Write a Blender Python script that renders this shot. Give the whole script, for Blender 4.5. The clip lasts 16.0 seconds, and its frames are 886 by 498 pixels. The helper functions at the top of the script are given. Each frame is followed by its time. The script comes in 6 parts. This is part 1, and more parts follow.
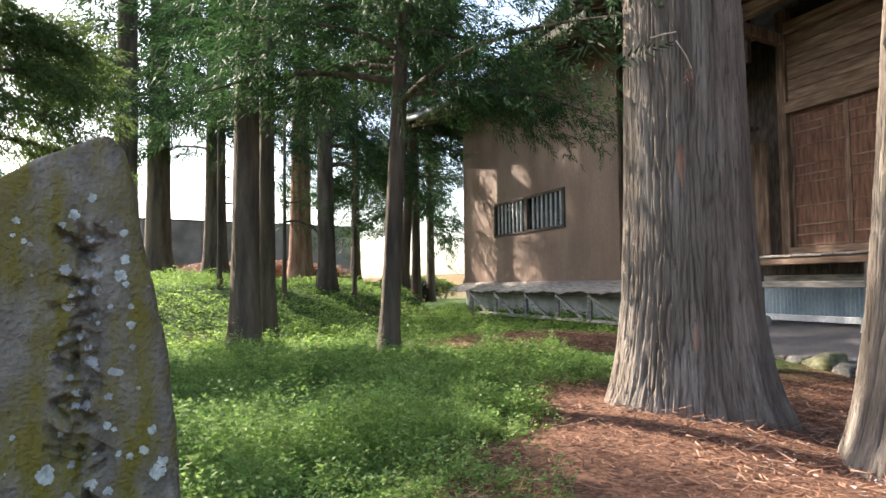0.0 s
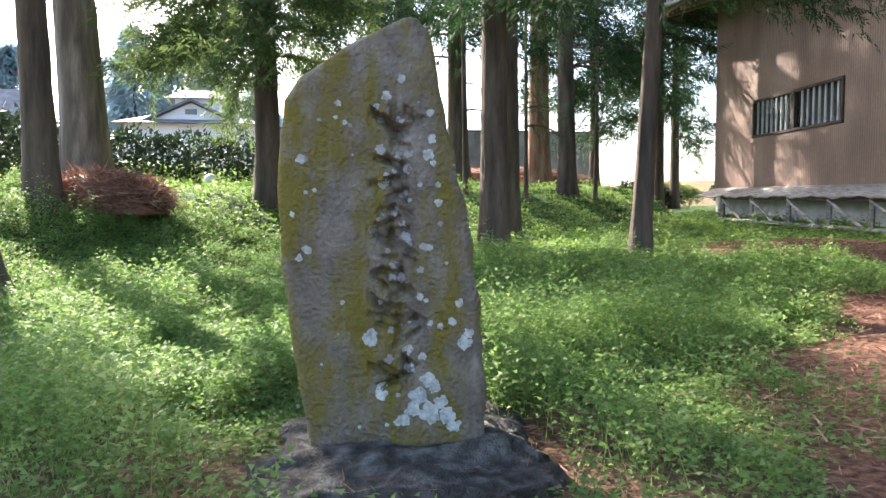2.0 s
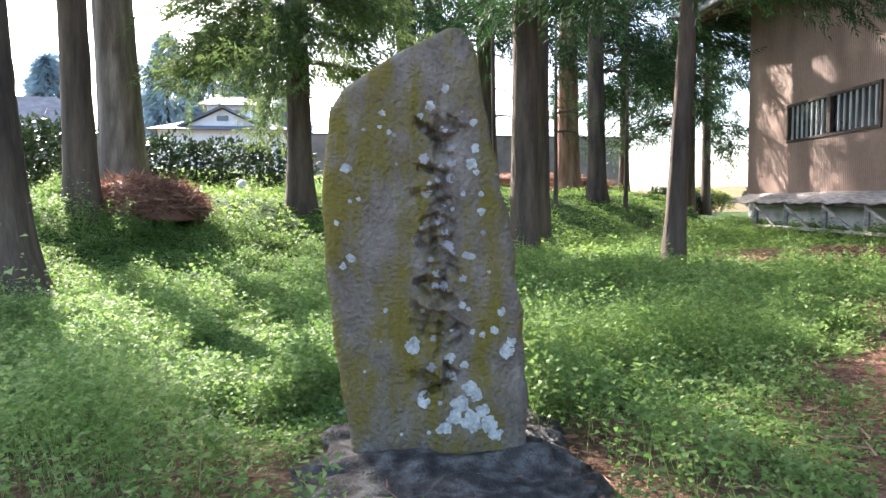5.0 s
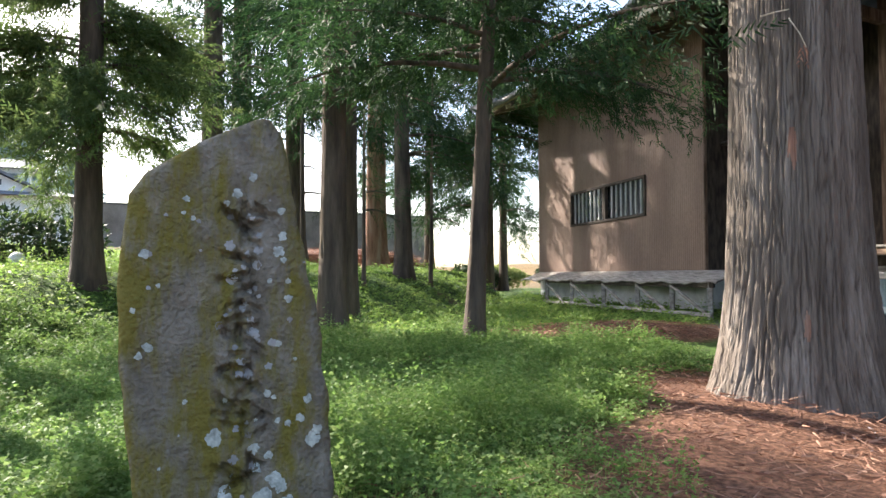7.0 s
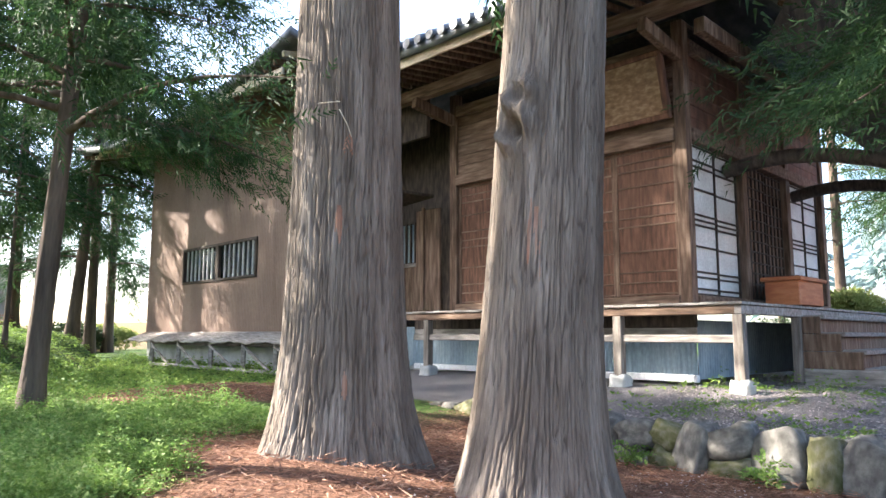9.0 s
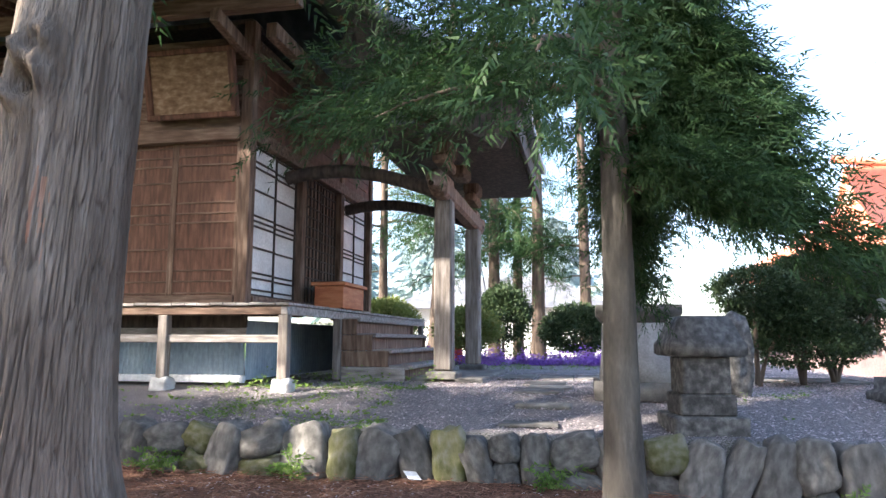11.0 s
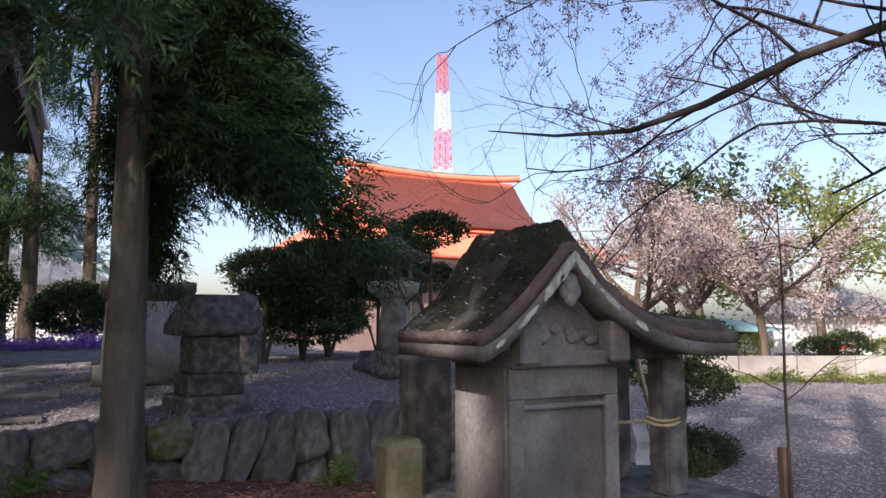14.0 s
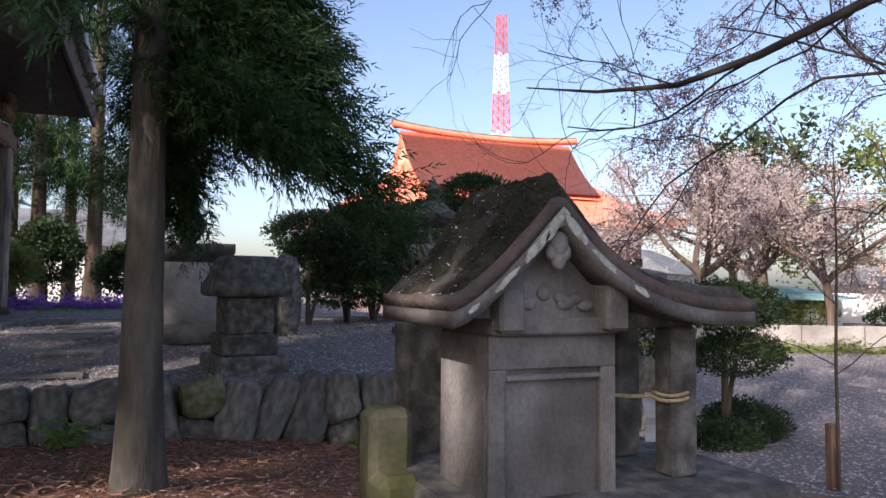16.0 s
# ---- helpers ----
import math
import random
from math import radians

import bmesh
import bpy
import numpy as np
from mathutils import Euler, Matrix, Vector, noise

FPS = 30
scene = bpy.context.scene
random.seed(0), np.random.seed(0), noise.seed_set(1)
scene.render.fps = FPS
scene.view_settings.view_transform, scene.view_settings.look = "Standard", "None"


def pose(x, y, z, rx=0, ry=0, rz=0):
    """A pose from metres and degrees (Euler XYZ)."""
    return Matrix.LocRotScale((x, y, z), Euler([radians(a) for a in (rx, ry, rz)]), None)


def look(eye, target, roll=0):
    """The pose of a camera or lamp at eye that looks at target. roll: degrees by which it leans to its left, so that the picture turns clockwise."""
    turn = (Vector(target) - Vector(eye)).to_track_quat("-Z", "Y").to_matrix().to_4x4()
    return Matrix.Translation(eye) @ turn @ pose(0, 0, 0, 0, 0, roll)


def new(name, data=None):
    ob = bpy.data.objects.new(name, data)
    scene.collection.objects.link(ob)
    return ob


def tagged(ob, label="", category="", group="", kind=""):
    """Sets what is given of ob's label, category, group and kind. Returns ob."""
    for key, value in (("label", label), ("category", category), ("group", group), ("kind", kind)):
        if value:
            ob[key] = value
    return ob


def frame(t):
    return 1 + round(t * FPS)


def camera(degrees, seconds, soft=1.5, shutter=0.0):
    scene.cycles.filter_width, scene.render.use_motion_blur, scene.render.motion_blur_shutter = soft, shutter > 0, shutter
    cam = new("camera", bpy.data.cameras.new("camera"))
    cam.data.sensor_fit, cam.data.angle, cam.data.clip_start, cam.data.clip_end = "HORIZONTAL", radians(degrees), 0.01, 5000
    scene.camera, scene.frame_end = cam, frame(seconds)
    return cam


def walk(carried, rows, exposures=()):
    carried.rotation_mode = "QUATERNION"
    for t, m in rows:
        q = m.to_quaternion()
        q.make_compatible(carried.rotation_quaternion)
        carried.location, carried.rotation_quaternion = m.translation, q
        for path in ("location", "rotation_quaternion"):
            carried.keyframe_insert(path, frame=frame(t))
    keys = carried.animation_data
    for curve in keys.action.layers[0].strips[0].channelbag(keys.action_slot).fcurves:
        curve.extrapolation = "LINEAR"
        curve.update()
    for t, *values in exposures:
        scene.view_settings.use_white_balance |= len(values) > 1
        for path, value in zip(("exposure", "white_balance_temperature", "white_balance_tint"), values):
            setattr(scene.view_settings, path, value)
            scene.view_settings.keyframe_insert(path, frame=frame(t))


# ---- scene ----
cam = camera(64.8, 16.0)
PATH = [
    (0, (0.252, -0.108, 0.904), (0.961, 1.759, 1.006), -0.6),
    (0.5, (0.19, -0.064, 0.885), (0.691, 1.872, 0.936), -0.1),
    (1, (0.129, -0.021, 0.845), (0.391, 1.962, 0.827), -0.4),
    (1.5, (0.097, 0.009, 0.81), (0.245, 2.0, 0.698), -1.0),
    (2, (0.073, 0.011, 0.819), (0.138, 2.004, 0.667), -0.6),
    (2.5, (0.056, 0.003, 0.821), (0.069, 1.997, 0.668), -0.4),
    (3, (0.043, 0.0, 0.824), (0.04, 1.994, 0.674), -0.5),
    (3.5, (0.039, 0.006, 0.823), (0.018, 2.0, 0.676), -0.6),
    (6, (0.011, -0.004, 0.858), (0.033, 1.994, 0.756), -0.4),
    (6.5, (0.005, -0.035, 0.875), (0.192, 1.956, 0.881), -0.2),
    (7, (0.024, -0.066, 0.868), (0.551, 1.862, 0.943), -0.1),
    (7.5, (0.113, -0.137, 0.88), (0.886, 1.702, 1.016), -0.3),
    (8, (0.235, -0.24, 0.894), (1.239, 1.479, 1.089), -0.5),
    (8.5, (0.333, -0.321, 0.906), (1.509, 1.28, 1.131), -0.3),
    (9, (0.441, -0.403, 0.895), (1.837, 1.009, 1.139), 0.1),
    (9.5, (0.563, -0.48, 0.889), (2.145, 0.718, 1.134), 0.2),
    (10, (0.617, -0.527, 0.893), (2.353, 0.435, 1.136), 0.5),
    (10.2, (0.625, -0.543, 0.881), (2.418, 0.308, 1.128), 0.5),
    (12.3, (0.924, -0.495, 0.825), (2.881, -0.826, 1.075), -0.3),
    (12.5, (0.922, -0.499, 0.822), (2.86, -0.925, 1.068), -0.3),
    (13, (0.931, -0.527, 0.822), (2.819, -1.143, 1.056), -0.4),
    (13.5, (0.924, -0.532, 0.824), (2.744, -1.33, 1.045), -0.3),
    (14, (0.931, -0.537, 0.822), (2.7, -1.448, 1.028), -0.2),
    (14.5, (0.953, -0.577, 0.826), (2.678, -1.572, 1.003), 0.0),
    (15, (0.975, -0.671, 0.825), (2.741, -1.603, 0.942), 0.1),
    (15.5, (0.98, -0.763, 0.824), (2.784, -1.62, 0.931), 0.2),
    (16, (0.993, -0.81, 0.818), (2.839, -1.573, 0.922), 0.5),
]
walk(cam, [(t, look(eye, target, roll)) for t, eye, target, roll in PATH],
     exposures=[(0, 1.95, 6700, 11), (3.0, 2.4, 6250, 16), (6.0, 2.4, 6250, 16), (7.0, 1.95, 6500, 12), (8.5, 2.35, 6400, 11), (10.2, 2.9, 6400, 12), (12.4, 1.0, 6400, 18), (13.6, 0.75, 6500, 20), (16.0, 0.8, 6500, 20)])

# ---- world, sun and exposure ----
world = bpy.data.worlds.new("world")
scene.world = world
world.use_nodes = True
wn = world.node_tree.nodes
sky = wn.new("ShaderNodeTexSky")
sky.sky_type = "NISHITA"
sky.sun_disc = False
SUN_DIR = Vector((-0.575, 0.82, 0.64)).normalized()
sky.sun_elevation = math.asin(SUN_DIR.z)
sky.sun_rotation = math.atan2(SUN_DIR.x, SUN_DIR.y)
sky.air_density, sky.dust_density, sky.ozone_density = 1.0, 2.4, 1.6
wn["Background"].inputs[1].default_value = 0.15
world.node_tree.links.new(sky.outputs[0], wn["Background"].inputs[0])
sun = new("sun", bpy.data.lights.new("sun", "SUN"))
sun.data.energy, sun.data.angle, sun.data.color = 5.0, radians(0.6), (1.0, 0.93, 0.82)
sun.matrix_world = Matrix.Translation((-20, 20, 30)) @ (-SUN_DIR).to_track_quat("-Z", "Y").to_matrix().to_4x4()

# ---- materials ----
def node_mat(name, cols, scale=6.0, stretch=(1, 1, 1), rough=0.85, bump=0.3, fine=60.0, metal=0.0, vary=0.12, bump_dist=0.01, coords="Object", spec=0.3, translucent=0.0):
    """Three colours mixed by a coarse and a fine noise, with relief from both."""
    m = bpy.data.materials.new(name)
    m.use_nodes = True
    nt = m.node_tree
    n, ln = nt.nodes, nt.links
    b = n["Principled BSDF"]
    tc = n.new("ShaderNodeTexCoord")
    mp = n.new("ShaderNodeMapping")
    mp.inputs["Scale"].default_value = stretch
    if coords == "World":
        geo = n.new("ShaderNodeNewGeometry")
        ln.new(geo.outputs["Position"], mp.inputs[0])
    else:
        ln.new(tc.outputs[coords], mp.inputs[0])
    n1, n2 = n.new("ShaderNodeTexNoise"), n.new("ShaderNodeTexNoise")
    n1.inputs["Scale"].default_value, n1.inputs["Detail"].default_value = scale, 6
    n2.inputs["Scale"].default_value, n2.inputs["Detail"].default_value = fine, 4
    ln.new(mp.outputs[0], n1.inputs[0])
    ln.new(mp.outputs[0], n2.inputs[0])
    ramp = n.new("ShaderNodeValToRGB")
    el = ramp.color_ramp.elements
    el[0].position, el[0].color = 0.32, (*cols[0], 1)
    el[1].position, el[1].color = 0.68, (*cols[-1], 1)
    if len(cols) > 2:
        e = el.new(0.5)
        e.color = (*cols[1], 1)
    ln.new(n1.outputs[0], ramp.inputs[0])
    info = n.new("ShaderNodeObjectInfo")
    hsv = n.new("ShaderNodeHueSaturation")
    mr = n.new("ShaderNodeMapRange")
    mr.inputs["To Min"].default_value, mr.inputs["To Max"].default_value = 1 - vary, 1 + vary
    ln.new(info.outputs["Random"], mr.inputs[0])
    mr2 = n.new("ShaderNodeMapRange")
    mr2.inputs["To Min"].default_value, mr2.inputs["To Max"].default_value = 0.62, 1.38
    ln.new(n2.outputs[0], mr2.inputs[0])
    mul = n.new("ShaderNodeMath")
    mul.operation = "MULTIPLY"
    ln.new(mr.outputs[0], mul.inputs[0])
    ln.new(mr2.outputs[0], mul.inputs[1])
    ln.new(mul.outputs[0], hsv.inputs["Value"])
    ln.new(ramp.outputs[0], hsv.inputs["Color"])
    ln.new(hsv.outputs[0], b.inputs["Base Color"])
    b.inputs["Roughness"].default_value, b.inputs["Metallic"].default_value = rough, metal
    b.inputs["Specular IOR Level"].default_value = spec
    if bump:
        add = n.new("ShaderNodeMath")
        add.operation = "ADD"
        ln.new(n1.outputs[0], add.inputs[0])
        ln.new(n2.outputs[0], add.inputs[1])
        bp = n.new("ShaderNodeBump")
        bp.inputs["Strength"].default_value, bp.inputs["Distance"].default_value = bump, bump_dist
        ln.new(add.outputs[0], bp.inputs["Height"])
        ln.new(bp.outputs[0], b.inputs["Normal"])
    if translucent:
        tr = n.new("ShaderNodeBsdfTranslucent")
        ln.new(hsv.outputs[0], tr.inputs[0])
        mx = n.new("ShaderNodeMixShader")
        mx.inputs[0].default_value = translucent
        ln.new(b.outputs[0], mx.inputs[1])
        ln.new(tr.outputs[0], mx.inputs[2])
        ln.new(mx.outputs[0], n["Material Output"].inputs[0])
    return m


def leaf_mat(name, cols, translucent=0.45, rough=0.6):
    """Leaves that vary from piece to piece and let light through."""
    m = bpy.data.materials.new(name)
    m.use_nodes = True
    n, ln = m.node_tree.nodes, m.node_tree.links
    b = n["Principled BSDF"]
    geo = n.new("ShaderNodeNewGeometry")
    ramp = n.new("ShaderNodeValToRGB")
    el = ramp.color_ramp.elements
    el[0].color, el[1].color = (*cols[0], 1), (*cols[-1], 1)
    for k, c in enumerate(cols[1:-1]):
        e = el.new((k + 1) / (len(cols) - 1))
        e.color = (*c, 1)
    no = n.new("ShaderNodeTexNoise")
    no.inputs["Scale"].default_value = 1.3
    ln.new(geo.outputs["Position"], no.inputs[0])
    mx0 = n.new("ShaderNodeMath")
    mx0.operation = "MULTIPLY_ADD"
    mx0.inputs[1].default_value = 0.55
    ln.new(geo.outputs["Random Per Island"], mx0.inputs[0])
    mx1 = n.new("ShaderNodeMath")
    mx1.operation = "MULTIPLY"
    mx1.inputs[1].default_value = 0.5
    ln.new(no.outputs[0], mx1.inputs[0])
    ln.new(mx1.outputs[0], mx0.inputs[2])
    ln.new(mx0.outputs[0], ramp.inputs[0])
    ln.new(ramp.outputs[0], b.inputs["Base Color"])
    b.inputs["Roughness"].default_value = rough
    b.inputs["Specular IOR Level"].default_value = 0.25
    tr = n.new("ShaderNodeBsdfTranslucent")
    ln.new(ramp.outputs[0], tr.inputs[0])
    mx = n.new("ShaderNodeMixShader")
    mx.inputs[0].default_value = translucent
    ln.new(b.outputs[0], mx.inputs[1])
    ln.new(tr.outputs[0], mx.inputs[2])
    ln.new(mx.outputs[0], n["Material Output"].inputs[0])
    return m


BARK = node_mat("bark", [(0.115, 0.09, 0.07), (0.175, 0.141, 0.114), (0.27, 0.228, 0.19)], 7, (1, 1, 0.13), 0.95, 1.0, 62, vary=0.05, bump_dist=0.016)
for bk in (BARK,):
    # mixes a darker brown into the furrows and knot holes between the pale ridges
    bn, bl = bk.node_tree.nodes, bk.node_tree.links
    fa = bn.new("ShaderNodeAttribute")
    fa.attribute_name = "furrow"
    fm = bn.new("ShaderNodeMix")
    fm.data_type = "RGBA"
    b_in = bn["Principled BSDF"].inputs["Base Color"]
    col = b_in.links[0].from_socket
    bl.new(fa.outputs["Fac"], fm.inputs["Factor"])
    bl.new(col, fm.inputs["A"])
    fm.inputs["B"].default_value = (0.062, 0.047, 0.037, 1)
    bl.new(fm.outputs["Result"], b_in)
BARK_RED = node_mat("bark_red", [(0.15, 0.08, 0.055), (0.27, 0.14, 0.095), (0.34, 0.23, 0.17)], 8, (1, 1, 0.12), 0.95, 0.8, 50)
BARK_DARK = node_mat("bark_dark", [(0.05, 0.036, 0.028), (0.095, 0.07, 0.052), (0.15, 0.11, 0.08)], 6, (1, 1, 0.15), 0.95, 0.8, 40)
BARK_PALE = node_mat("bark_pale", [(0.05, 0.044, 0.037), (0.085, 0.076, 0.063), (0.13, 0.117, 0.098)], 7, (1, 1, 0.3), 0.9, 0.5, 60)
WOOD = node_mat("weathered_wood", [(0.085, 0.052, 0.035), (0.16, 0.10, 0.068), (0.26, 0.18, 0.13)], 3, (6, 6, 0.8), 0.8, 0.35, 50)
WOOD_H = node_mat("weathered_wood_level", [(0.085, 0.052, 0.035), (0.16, 0.10, 0.068), (0.26, 0.18, 0.13)], 3, (6, 0.8, 6), 0.8, 0.35, 50)
WOOD_RED = node_mat("red_brown_wood", [(0.075, 0.036, 0.024), (0.13, 0.062, 0.04), (0.20, 0.10, 0.065)], 3, (2, 6, 1), 0.75, 0.3, 50)
WOOD_GREY = node_mat("grey_wood", [(0.17, 0.15, 0.135), (0.28, 0.25, 0.225), (0.40, 0.37, 0.34)], 4, (5, 0.8, 5), 0.85, 0.35, 50)
WOOD_GREY_V = node_mat("grey_post_wood", [(0.12, 0.10, 0.085), (0.20, 0.17, 0.145), (0.30, 0.265, 0.235)], 4, (5, 5, 0.6), 0.85, 0.35, 50)
WOOD_PALE = node_mat("pale_board", [(0.38, 0.31, 0.22), (0.52, 0.44, 0.33), (0.62, 0.55, 0.44)], 3, (5, 0.8, 5), 0.8, 0.25, 40)
CHERRY_BARK = node_mat("cherry_bark", [(0.016, 0.012, 0.011), (0.03, 0.023, 0.02), (0.05, 0.04, 0.036)], 6, (1, 1, 1), 0.85, 0.5, 40)
DARKWOOD = node_mat("dark_wood", [(0.03, 0.022, 0.018), (0.06, 0.045, 0.036), (0.10, 0.075, 0.06)], 4, (4, 4, 1), 0.8, 0.3, 50)
FADED_PAINT = node_mat("faded_ochre_board", [(0.15, 0.09, 0.05), (0.23, 0.145, 0.085), (0.34, 0.24, 0.16)], 3, (1, 3, 6), 0.85, 0.2, 40)
ORANGE_WOOD = node_mat("orange_wood", [(0.34, 0.10, 0.04), (0.45, 0.15, 0.06), (0.52, 0.20, 0.09)], 3, (1, 1, 5), 0.6, 0.15, 40)
BROWN_TIN = node_mat("brown_sheet", [(0.14, 0.085, 0.06), (0.185, 0.117, 0.086), (0.23, 0.155, 0.117)], 1.2, (1, 1, 0.4), 0.55, 0.1, 30, spec=0.4)
BLUE_TIN = node_mat("blue_sheet", [(0.16, 0.22, 0.27), (0.24, 0.31, 0.36), (0.32, 0.38, 0.41)], 2, (1, 1, 0.4), 0.5, 0.1, 30, spec=0.4)
CONCRETE = node_mat("concrete", [(0.36, 0.36, 0.35), (0.46, 0.46, 0.45), (0.55, 0.55, 0.53)], 3, (1, 1, 1), 0.9, 0.2, 60)
PAPER = node_mat("shoji_paper", [(0.62, 0.60, 0.57), (0.70, 0.69, 0.66), (0.78, 0.77, 0.74)], 3, (1, 1, 1), 0.9, 0.05, 30)
STONE = node_mat("stone", [(0.075, 0.07, 0.062), (0.125, 0.117, 0.105), (0.20, 0.187, 0.168)], 5, (1, 1, 1), 0.92, 0.35, 70, vary=0.3, bump_dist=0.006)
STONE_DARK = node_mat("dark_stone", [(0.05, 0.047, 0.044), (0.095, 0.09, 0.084), (0.18, 0.17, 0.155)], 14, (1, 1, 1), 0.95, 0.5, 110, bump_dist=0.006)
STONE_GREEN = node_mat("mossy_stone", [(0.085, 0.09, 0.03), (0.15, 0.145, 0.075), (0.22, 0.205, 0.16)], 4, (1, 1, 1), 0.92, 0.6, 45, vary=0.2)
STONE_PALE = node_mat("pale_stone", [(0.20, 0.19, 0.18), (0.29, 0.275, 0.265), (0.38, 0.365, 0.35)], 4, (1, 1, 1), 0.9, 0.35, 50)
MOSS = node_mat("moss", [(0.014, 0.014, 0.009), (0.03, 0.029, 0.017), (0.06, 0.056, 0.036)], 12, (1, 1, 1), 1.0, 1.0, 80, bump_dist=0.03)
LICHEN = node_mat("lichen", [(0.26, 0.27, 0.24), (0.40, 0.41, 0.37), (0.52, 0.53, 0.48)], 45, (1, 1, 1), 0.95, 0.4, 120)
TILE = node_mat("roof_tile", [(0.10, 0.11, 0.12), (0.16, 0.17, 0.19), (0.24, 0.25, 0.27)], 4, (1, 1, 1), 0.45, 0.2, 40, spec=0.5)
RED_ROOF = node_mat("orange_sheet_roof", [(0.82, 0.22, 0.12), (0.88, 0.25, 0.14), (0.92, 0.29, 0.17)], 0.6, (1, 1, 1), 0.5, 0.05, 8, vary=0.02)
TEMPLE_WALL = node_mat("temple_wall", [(0.20, 0.13, 0.12), (0.26, 0.175, 0.16), (0.31, 0.22, 0.20)], 1, (1, 1, 1), 0.85, 0.1, 20)
PLASTER = node_mat("white_plaster", [(0.66, 0.65, 0.62), (0.75, 0.74, 0.71), (0.82, 0.81, 0.79)], 1, (1, 1, 1), 0.85, 0.1, 20)
WHITE = node_mat("white_paint", [(0.70, 0.70, 0.70), (0.78, 0.78, 0.78), (0.84, 0.84, 0.84)], 2, (1, 1, 1), 0.6, 0.05, 20)
REDPAINT = node_mat("red_paint", [(0.55, 0.06, 0.04), (0.65, 0.09, 0.06), (0.72, 0.12, 0.09)], 2, (1, 1, 1), 0.5, 0.05, 20)
METAL_DARK = node_mat("dark_metal", [(0.04, 0.04, 0.045), (0.07, 0.07, 0.075), (0.11, 0.11, 0.11)], 5, (1, 1, 1), 0.5, 0.1, 40, metal=0.6)
ROPE = node_mat("straw_rope", [(0.30, 0.23, 0.13), (0.42, 0.34, 0.2), (0.52, 0.43, 0.28)], 30, (1, 1, 1), 0.95, 0.4, 120)
ASPHALT_ROOF = node_mat("grey_roof", [(0.09, 0.095, 0.105), (0.13, 0.135, 0.145), (0.18, 0.185, 0.195)], 2, (1, 1, 1), 0.6, 0.15, 30)
BLUE_ROOF = node_mat("teal_sheet_roof", [(0.20, 0.38, 0.38), (0.27, 0.46, 0.45), (0.33, 0.52, 0.5)], 2, (1, 1, 1), 0.5, 0.1, 30)
BLOCK_WALL = node_mat("garden_wall", [(0.20, 0.18, 0.165), (0.27, 0.248, 0.228), (0.34, 0.315, 0.29)], 1.5, (1, 1, 1), 0.9, 0.2, 30)
GLASS_DARK = node_mat("window_glass", [(0.03, 0.035, 0.04), (0.045, 0.05, 0.055)], 1, (1, 1, 1), 0.12, 0.0, 10, spec=0.6)
CEDAR_LEAF = leaf_mat("cedar_leaf", [(0.013, 0.033, 0.012), (0.029, 0.068, 0.023), (0.065, 0.115, 0.037)], 0.4)
CEDAR_LIGHT = leaf_mat("light_cedar_leaf", [(0.05, 0.085, 0.025), (0.10, 0.15, 0.045), (0.16, 0.19, 0.07)], 0.5)
GRASS_LEAF = leaf_mat("weed_leaf", [(0.07, 0.145, 0.03), (0.15, 0.255, 0.06), (0.31, 0.385, 0.14)], 0.5)
TALL_LEAF = leaf_mat("tall_weed_leaf", [(0.10, 0.185, 0.045), (0.22, 0.33, 0.09), (0.40, 0.46, 0.20)], 0.5)
GRASS_FAR = leaf_mat("meadow_leaf", [(0.09, 0.175, 0.035), (0.18, 0.29, 0.06), (0.34, 0.41, 0.12)], 0.5)
NEEDLE = leaf_mat("dry_needle", [(0.10, 0.046, 0.03), (0.26, 0.13, 0.086), (0.48, 0.31, 0.215)], 0.1, 0.8)
PETAL = leaf_mat("petal", [(0.42, 0.34, 0.34), (0.55, 0.46, 0.46), (0.7, 0.62, 0.6)], 0.2, 0.8)
BLOSSOM = leaf_mat("blossom", [(0.34, 0.25, 0.235), (0.50, 0.41, 0.39), (0.66, 0.59, 0.56)], 0.5, 0.8)
BUD_LEAF = leaf_mat("young_cherry_leaf", [(0.12, 0.08, 0.10), (0.20, 0.14, 0.165), (0.31, 0.245, 0.26)], 0.45, 0.7)
SPRING_LEAF = leaf_mat("spring_leaf", [(0.12, 0.16, 0.04), (0.20, 0.24, 0.07), (0.30, 0.30, 0.12)], 0.5, 0.7)
HEDGE_LEAF = leaf_mat("hedge_leaf", [(0.016, 0.034, 0.013), (0.034, 0.06, 0.022), (0.075, 0.10, 0.045)], 0.2, 0.55)
FLOWER = leaf_mat("purple_flower", [(0.20, 0.08, 0.36), (0.30, 0.14, 0.5), (0.42, 0.25, 0.6)], 0.4, 0.8)
# aerial haze over the far conifers is put into this pale leaf colour
HAZE_LEAF = leaf_mat("haze_tinted_leaf", [(0.32, 0.41, 0.42), (0.40, 0.49, 0.50), (0.47, 0.56, 0.56)], 0.6, 0.9)

# ---- tools ----
def from_np(name, verts, faces, mats, smooth=False, idx=None):
    """A mesh from arrays of places and of faces (all three- or all four-cornered)."""
    me = bpy.data.meshes.new(name)
    verts, faces = np.asarray(verts, np.float32), np.asarray(faces, np.int32)
    k = faces.shape[1]
    me.vertices.add(len(verts))
    me.vertices.foreach_set("co", verts.ravel())
    me.loops.add(faces.size)
    me.loops.foreach_set("vertex_index", faces.ravel())
    me.polygons.add(len(faces))
    me.polygons.foreach_set("loop_start", np.arange(0, faces.size, k, dtype=np.int32))
    if smooth:
        me.polygons.foreach_set("use_smooth", np.ones(len(faces), bool))
    for m in mats if isinstance(mats, (list, tuple)) else [mats]:
        me.materials.append(m)
    if idx is not None:
        me.polygons.foreach_set("material_index", np.asarray(idx, np.int32))
    me.update(calc_edges=True)
    return me


